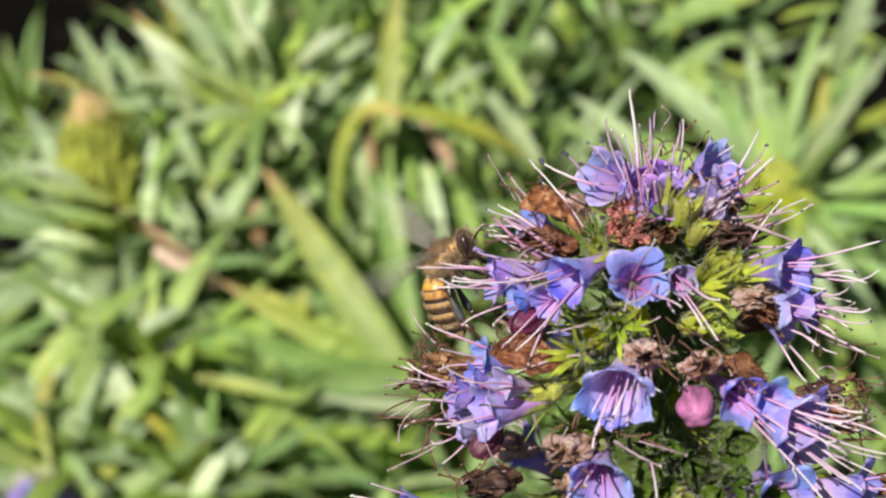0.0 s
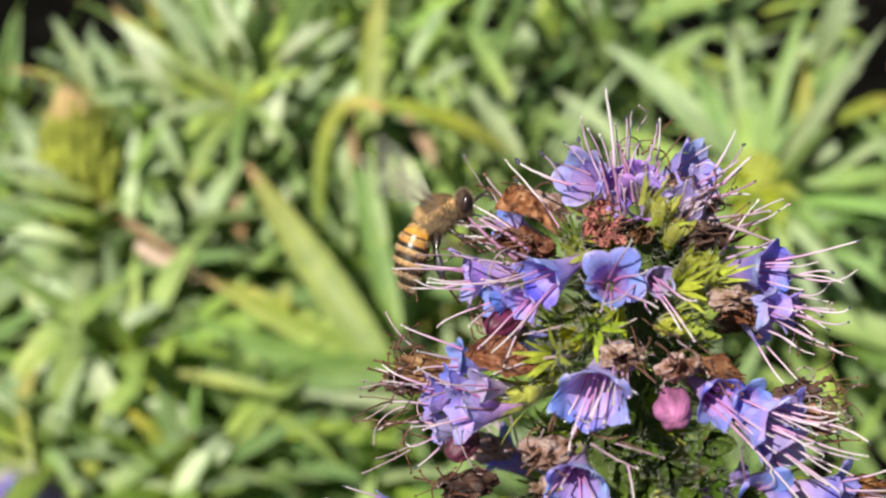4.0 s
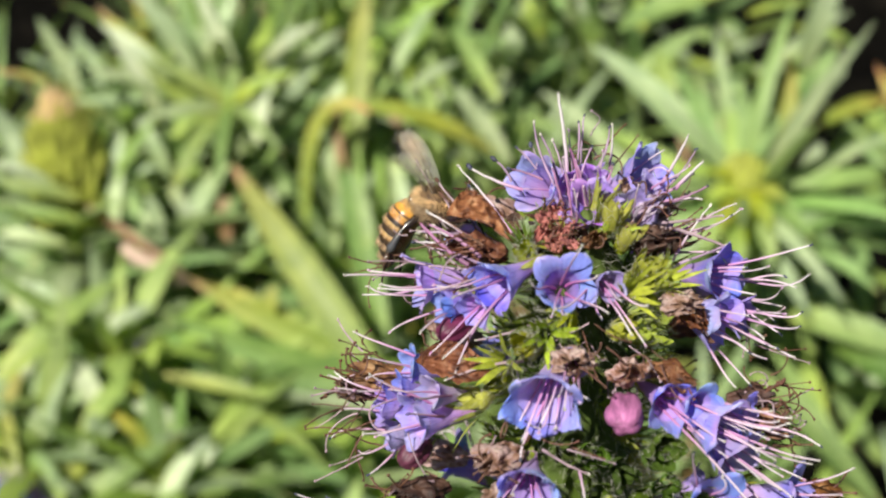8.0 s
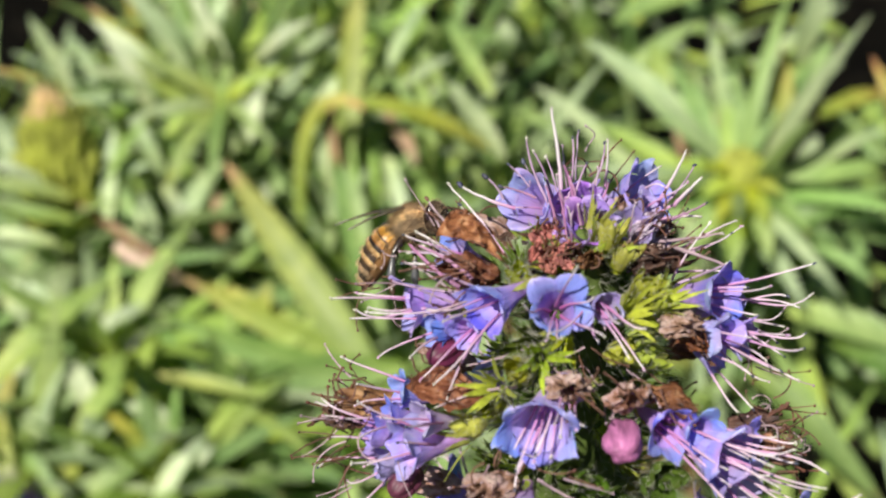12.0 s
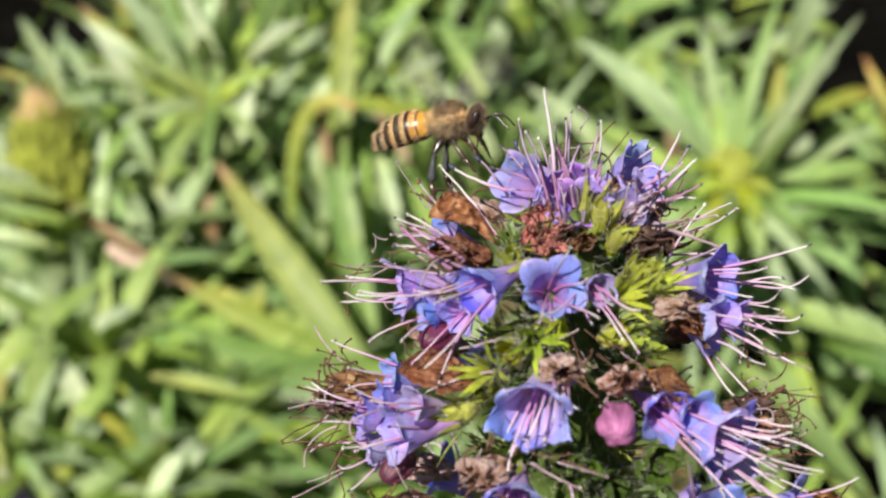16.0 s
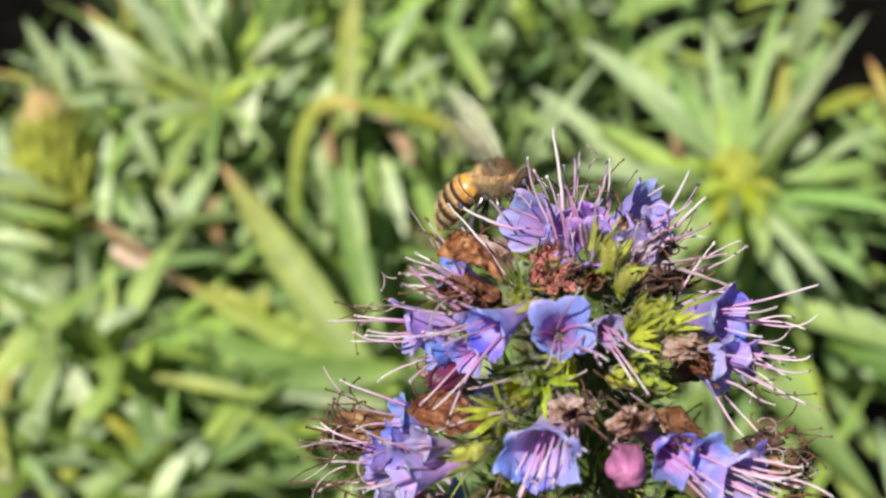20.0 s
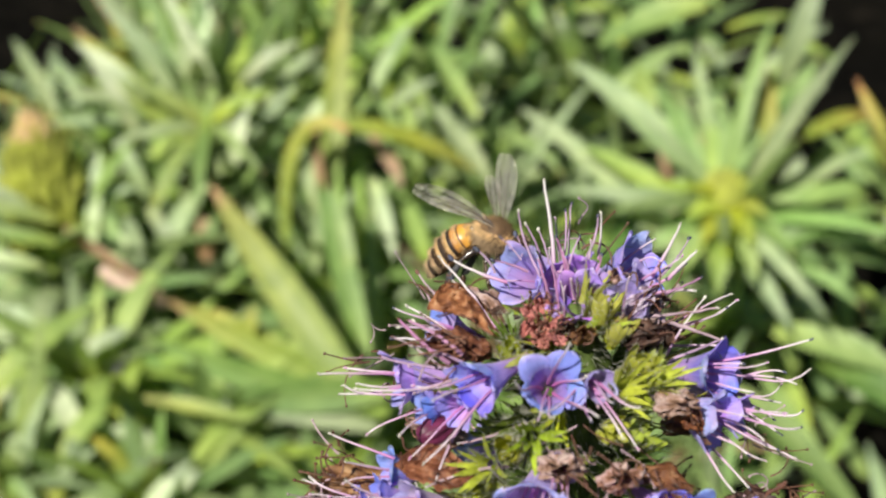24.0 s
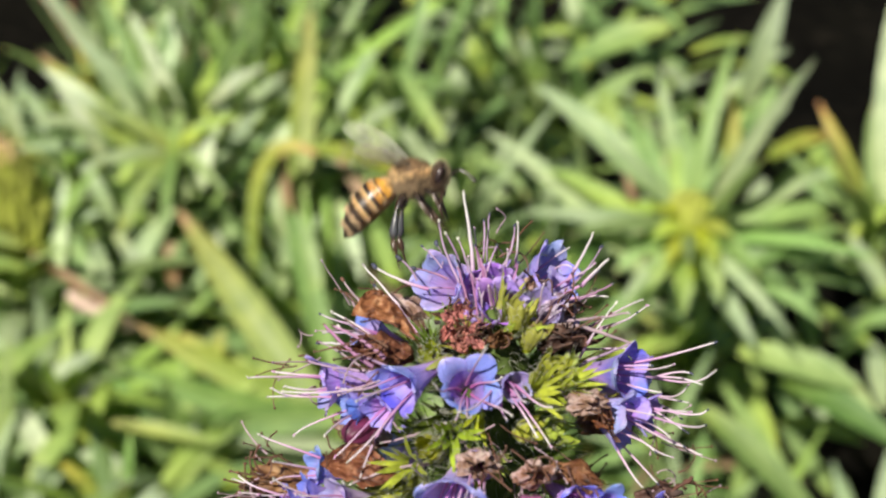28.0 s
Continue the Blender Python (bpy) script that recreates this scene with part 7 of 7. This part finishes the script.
def build_bee():
    r = random.Random(77)
    # thorax and its fur
    th = part("thorax", Shape().ball((0, 0, 0), (1.85 * MM, 1.6 * MM, 1.6 * MM), 20, 14), bee, "thorax with dense tan fur", None, THORAX)
    s = Shape()
    fur(s, 5200, r, on_ball((0, 0, 0), (1.75, 1.5, 1.5)), 0.8, 0.02, 0.4, thorax_hair)
    part("fur", s, th, "tan fur, dark on top and pale on the sides", None, [FUR, FUR_DARK, FUR_PALE])
    # head
    head = part("head", Shape().ball((0, 0, 0), (0.95 * MM, 1.4 * MM, 1.6 * MM), 18, 12), bee, "brown furry head", pose(2.6 * MM, 0, -0.3 * MM, 0, 18, 0), THORAX)
    for side in (1, -1):
        part("eye", Shape().ball((0.1 * MM, side * 1.2 * MM, 0.2 * MM), (0.44 * MM, 0.44 * MM, 0.98 * MM), 18, 14, 0, Matrix.Rotation(0.25, 3, "Y")), head, "glossy black compound eye", None, EYE)
        s = Shape().tube(bez((0.7 * MM, side * 0.3 * MM, 0.1 * MM), (1.2 * MM, side * 0.5 * MM, 0.5 * MM), (1.6 * MM, side * 0.7 * MM, 0.9 * MM), (1.9 * MM, side * 0.8 * MM, 1.0 * MM), 5), [0.11 * MM] * 6, 6)
        s.tube(bez((1.9 * MM, side * 0.8 * MM, 1.0 * MM), (2.5 * MM, side * 0.9 * MM, 0.95 * MM), (3.1 * MM, side * 1.0 * MM, 0.5 * MM), (3.6 * MM, side * 1.1 * MM, 0.1 * MM), 8), [0.1 * MM + 0.015 * MM * (k % 2) for k in range(9)], 6)
        part("antenna", s, head, "dark elbowed antenna", None, CHITIN)
        part("mandible", Shape().tube(bez((0.5 * MM, side * 0.55 * MM, -1.1 * MM), (0.75 * MM, side * 0.5 * MM, -1.4 * MM), (0.8 * MM, side * 0.3 * MM, -1.6 * MM), (0.8 * MM, side * 0.1 * MM, -1.8 * MM), 4), [0.25 * MM, 0.22 * MM, 0.16 * MM, 0.1 * MM, 0.04 * MM], 6), head, "", None, CHITIN_BROWN)
    part("proboscis", Shape().tube(bez((0.35 * MM, 0, -1.2 * MM), (0.6 * MM, 0, -1.8 * MM), (0.7 * MM, 0, -2.4 * MM), (0.55 * MM, 0, -3.0 * MM), 6), [0.22 * MM, 0.2 * MM, 0.16 * MM, 0.13 * MM, 0.1 * MM, 0.08 * MM, 0.05 * MM], 6), head, "", None, CHITIN_BROWN)
    s = Shape()
    fur(s, 1500, r, on_ball((0.05, 0, 0.0), (0.9, 1.0, 1.5)), 0.42, 0.014, 0.1)
    part("fur", s, head, "short pale fur", None, FUR_PALE)
    # abdomen, with overlapping rings
    ab = part("abdomen", Shape().grid(lambda u, v: abdomen_at(v, 2 * math.pi * u, 0.93) * MM, 20, 20, 0, True), bee, "banded abdomen", pose(-1.65 * MM, 0, -0.25 * MM), STERNITE)
    cuts = (0.03, 0.2, 0.36, 0.52, 0.68, 0.84, 0.995)
    for k, (a, b) in enumerate(zip(cuts, cuts[1:])):
        s = Shape()
        s.grid(lambda u, v, a=a, b=b: abdomen_at(a + (b + 0.015 - a) * v, math.radians(-35 + 250 * u), 1.0 + 0.035 * v) * MM, 22, 6)
        part("tergite", s, ab, ("amber ring", "amber ring with a black band", "tan ring with a black band", "dark ring with a pale edge")[0 if k < 1 else 1 if k < 2 else 2 if k < 4 else 3], None, (TERGITE_FIRST, TERGITE, TERGITE_PALE, TERGITE_PALE, TERGITE_DARK, TERGITE_DARK)[k])
    s = Shape()

    def on_abdomen(u, v):
        t = cuts[min(5, int(v * 6))] + 0.07 * (v * 6 % 1)
        a = math.radians(-50 + 280 * u)
        p = abdomen_at(t, a, 1.03)
        return p * MM, Vector((-0.5, math.cos(a), math.sin(a))).normalized()

    fur(s, 1700, r, on_abdomen, 0.42, 0.016, 0.6)
    part("fur", s, ab, "pale hair bands", None, FUR)
    part("waist", Shape().tube([(-1.6 * MM, 0, -0.2 * MM), (-1.9 * MM, 0, -0.25 * MM), (-2.3 * MM, 0, -0.3 * MM)], [0.9 * MM, 0.6 * MM, 0.8 * MM], 10), bee, "", None, CHITIN)
    # wings: hinged at the thorax, local +x runs along the wing
    wings = []
    for side in (1, -1):
        for kind, (ln, wd, hx) in enumerate(((8.6, 2.7, 0.2), (6.0, 1.9, -0.6))):
            s = Shape()

            def fn(u, v, ln=ln, wd=wd, side=side):
                c = u * 2 - 1
                w = wd / 2 * (math.sin(math.pi * min(1, 0.04 + 0.9 * v)) ** 0.55) * (0.45 + 0.75 * v)
                return Vector((ln * v, side * (c * w * 0.9 - 0.35 * v * (1 - v) * 2), 0.12 * math.sin(7 * c + 5 * v) + 0.25 * math.sin(math.pi * v))) * MM

            s.grid(fn, 8, 12)
            w = part("wing", s, bee, "clear veined wing", pose(hx * MM, side * 1.15 * MM, 1.15 * MM), WING)
            for u0, u1, end in ((0.93, 0.97, 0.96), (0.8, 0.75, 0.85), (0.6, 0.35, 0.9), (0.45, 0.12, 0.7), (0.7, 0.55, 0.7)):
                pts = [fn((u0 + (u1 - u0) * t) if side > 0 else 1 - (u0 + (u1 - u0) * t), 0.02 + (end - 0.02) * t) for t in (i / 8 for i in range(9))]
                part("vein", Shape().tube(pts, [0.034 * MM - 0.0025 * MM * i for i in range(9)], 4), w, "", None, CHITIN_BROWN)
            wings.append((w, side, kind, hx))
    # legs: hinged under the thorax, hanging along local -z
    legs = []
    for side in (1, -1):
        for pair, (hx, l1, l2, l3, fat) in enumerate(((1.0, 1.2, 1.3, 1.4, 0.9), (0.1, 1.5, 1.6, 1.8, 1.0), (-0.8, 2.1, 2.8, 2.9, 1.55))):
            fe = Vector(((0.7, 0.25, -0.5)[pair], side * 0.55, (-0.5, -0.7, -0.8)[pair])).normalized() * l1
            leg = part("leg", Shape().tube([(0, 0, 0), fe * 0.3 * MM, fe * 0.7 * MM, fe * MM], [0.24 * MM, 0.34 * MM * fat ** 0.5, 0.3 * MM * fat ** 0.5, 0.2 * MM], 8), bee, "dark jointed leg", pose(hx * MM, side * 0.75 * MM, -1.3 * MM), CHITIN)
            ti = Vector(((0.35, 0.55, -0.3)[pair], side * 0.1, -1)).normalized() * l2
            part("tibia", Shape().tube([fe * MM, (fe + ti * 0.3) * MM, (fe + ti * 0.8) * MM, (fe + ti) * MM], [0.17 * MM, 0.2 * MM * fat, 0.3 * MM * fat, 0.2 * MM], 8), leg, "", None, CHITIN_BROWN if pair < 2 else CHITIN_GREY)
            ta = Vector(((0.2, 0.6, 0.1)[pair], side * 0.15, -1)).normalized() * l3
            q = Shape().tube([(fe + ti + ta * t) * MM for t in (0, 0.12, 0.4, 0.45, 0.6, 0.63, 0.78, 0.81, 1)], [0.17 * MM, 0.22 * MM * fat, 0.2 * MM * fat, 0.12 * MM, 0.15 * MM, 0.1 * MM, 0.13 * MM, 0.08 * MM, 0.1 * MM], 7)
            for c in (-1, 1):
                q.tube([(fe + ti + ta) * MM, (fe + ti + ta) * MM + Vector((0.15, c * 0.1, -0.12)) * MM, (fe + ti + ta) * MM + Vector((0.22, c * 0.2, -0.3)) * MM], [0.06 * MM, 0.05 * MM, 0.02 * MM], 4)
            part("tarsus", q, leg, "", None, CHITIN_BROWN)
            q = Shape()
            for _ in range(60):
                t = r.random()
                p = (fe + ti * t) * MM if r.random() < 0.7 else (fe * t) * MM
                q.hair(p, p + Vector((r.gauss(0, 1), r.gauss(0, 1), r.gauss(-0.5, 0.6))).normalized() * 0.5 * MM, 0.02 * MM)
            part("leg_hair", q, leg, "", None, FUR)
            legs.append((leg, side, pair, hx))
    return ab, head, wings, legs


abdomen, bee_head, wings, legs = build_bee()


# ---- what moves: the swaying spike, and the bee with its abdomen and wings ----
def motions():
    walk(spike, [
        (0, pose(0.01657, 0.11962, 0.66415, 0.29, -0.43, -0.69)),
        (0.5, pose(0.01674, 0.11994, 0.66433, 0.42, -0.40, -0.69)),
        (1, pose(0.01673, 0.11973, 0.66495, 0.55, -0.39, -0.68)),
        (1.5, pose(0.01671, 0.11979, 0.66548, 0.57, -0.39, -0.65)),
        (2, pose(0.01667, 0.11975, 0.66570, 0.56, -0.31, -0.58)),
        (2.5, pose(0.01656, 0.11945, 0.66524, 0.53, -0.27, -0.59)),
        (3, pose(0.01643, 0.11898, 0.66493, 0.39, -0.33, -0.64)),
        (3.5, pose(0.01623, 0.11868, 0.66435, 0.27, -0.34, -0.63)),
        (5.5, pose(0.01520, 0.11878, 0.66351, -0.09, -0.22, -0.37)),
        (6, pose(0.01459, 0.11862, 0.66330, -0.26, -0.33, -0.28)),
        (6.5, pose(0.01417, 0.11886, 0.66341, -0.25, -0.33, -0.20)),
        (7, pose(0.01398, 0.11930, 0.66350, -0.05, -0.21, -0.19)),
        (7.5, pose(0.01346, 0.11873, 0.66373, -0.02, -0.20, -0.16)),
        (8, pose(0.01322, 0.11877, 0.66362, -0.02, -0.09, -0.05)),
        (8.5, pose(0.01327, 0.11887, 0.66358, 0.17, 0.01, -0.08)),
        (9, pose(0.01459, 0.11652, 0.66569, 0.20, -0.11, -0.22)),
        (9.5, pose(0.01442, 0.11877, 0.66528, -0.09, -0.20, -0.22)),
        (10, pose(0.01417, 0.11900, 0.66537, -0.26, -0.19, -0.13)),
        (10.5, pose(0.01388, 0.11902, 0.66492, -0.29, -0.20, -0.06)),
        (11, pose(0.01364, 0.11867, 0.66436, -0.43, -0.26, -0.07)),
        (11.5, pose(0.01356, 0.11783, 0.66376, -0.53, -0.21, -0.09)),
        (12, pose(0.01344, 0.11763, 0.66310, -0.72, -0.08, -0.03)),
        (12.5, pose(0.01348, 0.11694, 0.66279, -0.98, -0.03, 0.03)),
        (14.5, pose(0.01352, 0.11615, 0.66373, -1.00, -0.45, -0.24)),
        (15, pose(0.01355, 0.11669, 0.66410, -0.95, -0.39, -0.18)),
        (15.5, pose(0.01350, 0.11701, 0.66462, -0.77, -0.28, -0.11)),
        (16, pose(0.01356, 0.11788, 0.66500, -0.59, -0.13, -0.07)),
        (16.5, pose(0.01369, 0.11744, 0.66570, -0.43, -0.01, -0.12)),
        (17, pose(0.01426, 0.11726, 0.66611, -0.32, 0.05, -0.26)),
        (17.5, pose(0.01465, 0.11739, 0.66603, -0.28, 0.01, -0.40)),
        (18, pose(0.01506, 0.11660, 0.66601, -0.31, -0.00, -0.52)),
        (18.5, pose(0.01508, 0.11640, 0.66560, -0.41, 0.04, -0.59)),
        (19, pose(0.01478, 0.11621, 0.66469, -0.61, -0.03, -0.56)),
        (19.5, pose(0.01428, 0.11559, 0.66403, -0.97, -0.14, -0.40)),
        (20, pose(0.01379, 0.11598, 0.66242, -1.33, -0.24, -0.25)),
        (20.5, pose(0.01335, 0.11575, 0.66157, -1.59, -0.25, -0.11)),
        (21, pose(0.01328, 0.11553, 0.66087, -1.84, -0.19, 0.02)),
        (21.5, pose(0.01316, 0.11514, 0.66067, -1.94, -0.18, 0.03)),
        (23.5, pose(0.01353, 0.11401, 0.66035, -1.91, 0.03, -0.49)),
        (24, pose(0.01359, 0.11371, 0.66066, -1.91, -0.01, -0.50)),
        (24.5, pose(0.01414, 0.11740, 0.65944, -1.66, 0.05, -0.50)),
        (25, pose(0.01311, 0.11481, 0.66260, -1.50, 0.15, -0.41)),
        (25.5, pose(0.01092, 0.11345, 0.65994, -1.76, 0.32, -0.11)),
        (26, pose(0.00965, 0.11231, 0.65839, -2.07, 0.51, 0.29)),
        (26.5, pose(0.00894, 0.11373, 0.65810, -2.01, 0.64, 0.41)),
        (27, pose(0.01023, 0.11409, 0.66004, -1.65, 0.77, 0.29)),
        (27.5, pose(0.00972, 0.11461, 0.65978, -1.38, 0.82, 0.25)),
        (28, pose(0.00922, 0.11617, 0.65941, -1.28, 0.82, 0.28)),
    ])
    walk(bee, [
        (0, pose(-0.00331, 0.12011, 0.66513, -30.4, -44.9, 12.7)),
        (0.5, pose(-0.00309, 0.12086, 0.66542, -27.1, -46.9, 9.7)),
        (1, pose(-0.00350, 0.12112, 0.66622, -21.7, -48.9, 2.7)),
        (1.5, pose(-0.00413, 0.12105, 0.66548, -22.2, -43.0, -2.4)),
        (2, pose(-0.00355, 0.12276, 0.66725, -25.5, -35.8, -2.8)),
        (2.5, pose(-0.00304, 0.12325, 0.66810, -26.4, -26.2, 1.7)),
        (3, pose(-0.00203, 0.12347, 0.66865, -30.8, -24.5, 16.8)),
        (3.5, pose(-0.00238, 0.12255, 0.66784, -35.3, -24.5, 25.3)),
        (5.5, pose(-0.00089, 0.12340, 0.66862, -26.4, -2.1, -17.3)),
        (6, pose(-0.00075, 0.12331, 0.66817, -27.9, -7.7, -15.0)),
        (6.5, pose(-0.00028, 0.12331, 0.66859, -28.4, 1.8, -13.7)),
        (7, pose(-0.00036, 0.12375, 0.66881, -29.3, 12.5, -10.1)),
        (7.5, pose(-0.00078, 0.12389, 0.66949, -30.6, 0.9, -9.9)),
        (8, pose(-0.00096, 0.12405, 0.66838, -27.5, 4.4, -23.6)),
        (8.5, pose(-0.00091, 0.12442, 0.66815, -28.1, -0.6, -30.2)),
        (9, pose(0.00134, 0.12546, 0.66640, -24.6, 0.9, -28.5)),
        (9.5, pose(0.00008, 0.12693, 0.66577, -26.2, -3.6, -24.9)),
        (10, pose(0.00039, 0.12753, 0.66592, -26.9, -8.4, -34.9)),
        (10.5, pose(0.00016, 0.12781, 0.66580, -23.7, -7.4, -26.4)),
        (11, pose(-0.00053, 0.12790, 0.66556, -22.3, -9.7, -15.7)),
        (11.5, pose(-0.00071, 0.12788, 0.66556, -30.7, -23.5, -19.8)),
        (12, pose(-0.00175, 0.12784, 0.66482, -40.7, -32.5, -17.4)),
        (12.5, pose(-0.00189, 0.12795, 0.66487, -52.9, -37.2, -3.9)),
        (14.5, pose(-0.00152, 0.13071, 0.66913, -23.8, -26.5, -25.3)),
        (15, pose(-0.00108, 0.13200, 0.67048, -25.1, -22.3, -11.7)),
        (15.5, pose(0.00034, 0.13260, 0.67173, -24.8, -16.2, -4.6)),
        (16, pose(0.00291, 0.13382, 0.67269, -21.0, -18.7, -14.7)),
        (16.5, pose(0.00570, 0.13375, 0.67284, -14.0, -19.9, -38.6)),
        (17, pose(0.00685, 0.13449, 0.67342, -5.2, -23.7, -52.0)),
        (17.5, pose(0.00653, 0.13411, 0.67260, -8.7, -23.2, -34.4)),
        (18, pose(0.00680, 0.13334, 0.67226, -16.0, -20.3, -8.6)),
        (18.5, pose(0.00720, 0.13334, 0.67184, -18.6, -9.2, -10.0)),
        (19, pose(0.00721, 0.13267, 0.67024, -16.8, -11.9, -11.6)),
        (19.5, pose(0.00671, 0.13167, 0.66944, -16.1, -8.6, -17.1)),
        (20, pose(0.00684, 0.13102, 0.66819, -15.3, -7.7, -19.4)),
        (20.5, pose(0.00620, 0.13003, 0.66721, -20.9, -5.5, -28.0)),
        (21, pose(0.00644, 0.12982, 0.66667, -24.7, -6.4, -29.9)),
        (21.5, pose(0.00638, 0.12955, 0.66641, -25.4, 2.5, -31.8)),
        (23.5, pose(0.00725, 0.12854, 0.66523, -24.5, 3.5, -35.0)),
        (24, pose(0.00726, 0.12874, 0.66556, -22.2, 6.6, -28.9)),
        (24.5, pose(0.00734, 0.12948, 0.66668, -19.7, 5.5, -25.6)),
        (25, pose(0.00671, 0.12975, 0.66737, -17.8, 0.8, -24.8)),
        (25.5, pose(0.00452, 0.12802, 0.66532, -15.4, 6.0, -23.8)),
        (26, pose(0.00366, 0.12636, 0.66407, -14.0, 6.1, -33.0)),
        (26.5, pose(0.00306, 0.12619, 0.66480, -13.3, 4.2, -42.3)),
        (27, pose(0.00409, 0.12632, 0.66656, -9.1, 3.0, -41.4)),
        (27.5, pose(0.00203, 0.12593, 0.66795, -17.1, -7.5, -24.1)),
        (28, pose(0.00231, 0.12853, 0.67393, -32.1, -11.8, -2.6)),
    ])
    walk(abdomen, [(t, pose(-1.65 * MM, 0, -0.25 * MM, 0, a, 0)) for t, a in (
        (0, -58), (0.5, -55), (1, -50), (1.5, -49), (2, -52), (2.5, -55), (3, -49), (3.5, -39), (5.5, -58), (6, -58),
        (6.5, -66), (7, -71), (7.5, -69), (8, -70), (8.5, -52), (9, -24), (9.5, -18), (10, -25), (10.5, -28), (11, -33),
        (11.5, -35), (12, -29), (12.5, -21), (14.5, 9), (15, 8), (15.5, 3), (16, 0), (16.5, -6), (17, -17), (17.5, -26),
        (18, -38), (18.5, -44), (19, -43), (19.5, -41), (20, -41), (20.5, -39), (21, -37), (21.5, -40), (23.5, -47), (24, -51),
        (24.5, -49), (25, -45), (25.5, -51), (26, -54), (26.5, -50), (27, -47), (27.5, -38), (28, -28),
    )])
    walk(bee_head, [(t, pose(2.3 * MM, 0, -0.2 * MM, 0, a, 0) @ pose(0.3 * MM, 0, -0.1 * MM)) for t, a in (
        (0, 23), (0.5, 24), (1, 26), (1.5, 25), (2, 24), (2.5, 25), (3, 27), (3.5, 27), (5.5, 33), (6, 33),
        (6.5, 33), (7, 33), (7.5, 32), (8, 31), (8.5, 28), (9, 24), (9.5, 29), (10, 33), (10.5, 31), (11, 29),
        (11.5, 26), (12, 23), (12.5, 23), (14.5, 22), (15, 22), (15.5, 23), (16, 24), (16.5, 25), (17, 25), (17.5, 27),
        (18, 29), (18.5, 25), (19, 21), (19.5, 19), (20, 18), (20.5, 19), (21, 20), (21.5, 20), (23.5, 19), (24, 19),
        (24.5, 19), (25, 19), (25.5, 19), (26, 19), (26.5, 18), (27, 18), (27.5, 19), (28, 19),
    )])
    # wing poses: how far each side is raised, swept back and twisted, and how far both beat
    rest = (
        (0, 32, 67, 21, 62, 10, 2, 0.8), (1, 52, 42, 15, 69, 29, 4, 0.9), (2, 13, 13, 11, 66, 38, 1, 0.45), (3, 67, 34, 8, 58, 24, -0, 0.9),
        (3.5, 69, 34, 7, 54, 17, -1, 0.9), (5.5, 71, 27, 1, 54, 7, -5, 0.5), (6, 45, 11, -2, 48, 39, -8, 0.04), (7, 47, 54, 6, 37, 53, -6, 0.2),
        (8, 41, 19, 5, 49, 50, -14, 0.12), (9, 15, 64, 0, 12, 66, 0, 0), (10, 10, 86, 0, 12, 66, 0, 0), (11, 11, 40, 0, 12, 66, 0, 0),
        (12, -12, 18, 0, 12, 66, 0, 0), (12.5, 61, 49, -3, 31, 7, -17, 0), (14.5, 64, -1, 13, 15, -23, 20, 0.7), (15, 26, 16, 44, 68, 37, 6, 0.22),
        (16, 61, 13, 11, 23, -33, 16, 1), (17, 55, 17, 18, 69, 36, 10, 0.9), (18, 65, 29, 29, 69, 35, 8, 0.6), (19, 71, 21, 8, 54, 6, 4, 0.35),
        (20, 61, 30, 13, 64, 39, 3, 0.4), (21, 30, 20, 5, 15, 31, 7, 0), (24, 27, 65, 48, 42, 26, 6, 0), (25, 44, 53, 28, 25, 19, -4, 0),
        (26, 31, 64, 68, 32, 25, 23, 0), (27, 26, 45, 61, 23, 37, 32, 0), (27.5, 34, 37, 22, 68, 37, 8, 0.1), (28, 21, 38, 35, 64, 48, 3, 0.12),
    )

    def held(t):
        for (a, *va), (b, *vb) in zip(rest, rest[1:]):
            if t <= b:
                f = (t - a) / (b - a)
                return [p + (q - p) * f for p, q in zip(va, vb)]
        return rest[-1][1:]

    for w, side, kind, hx in wings:
        rows = []
        for k in range(0, 841):
            t = k / 30
            near_up, near_back, near_twist, far_up, far_back, far_twist, beat = held(t)
            if beat < 0.03 and k % 15:
                continue
            raise_, sweep, twist = (near_up, near_back, near_twist) if side < 0 else (far_up, far_back, far_twist)
            lift = raise_ + beat * 75 * (0, 1, 0, -1)[k % 4] - (6 if kind else 0)
            back = sweep + (8 if kind else 0)
            m = Matrix.Translation((hx * MM, side * 1.15 * MM, 1.15 * MM))
            m = m @ Matrix.Rotation(radians(side * lift), 4, "X") @ Matrix.Rotation(radians(side * (90 + back)), 4, "Z") @ Matrix.Rotation(radians(twist), 4, "X")
            rows.append((t, m))
        walk(w, rows)


motions()
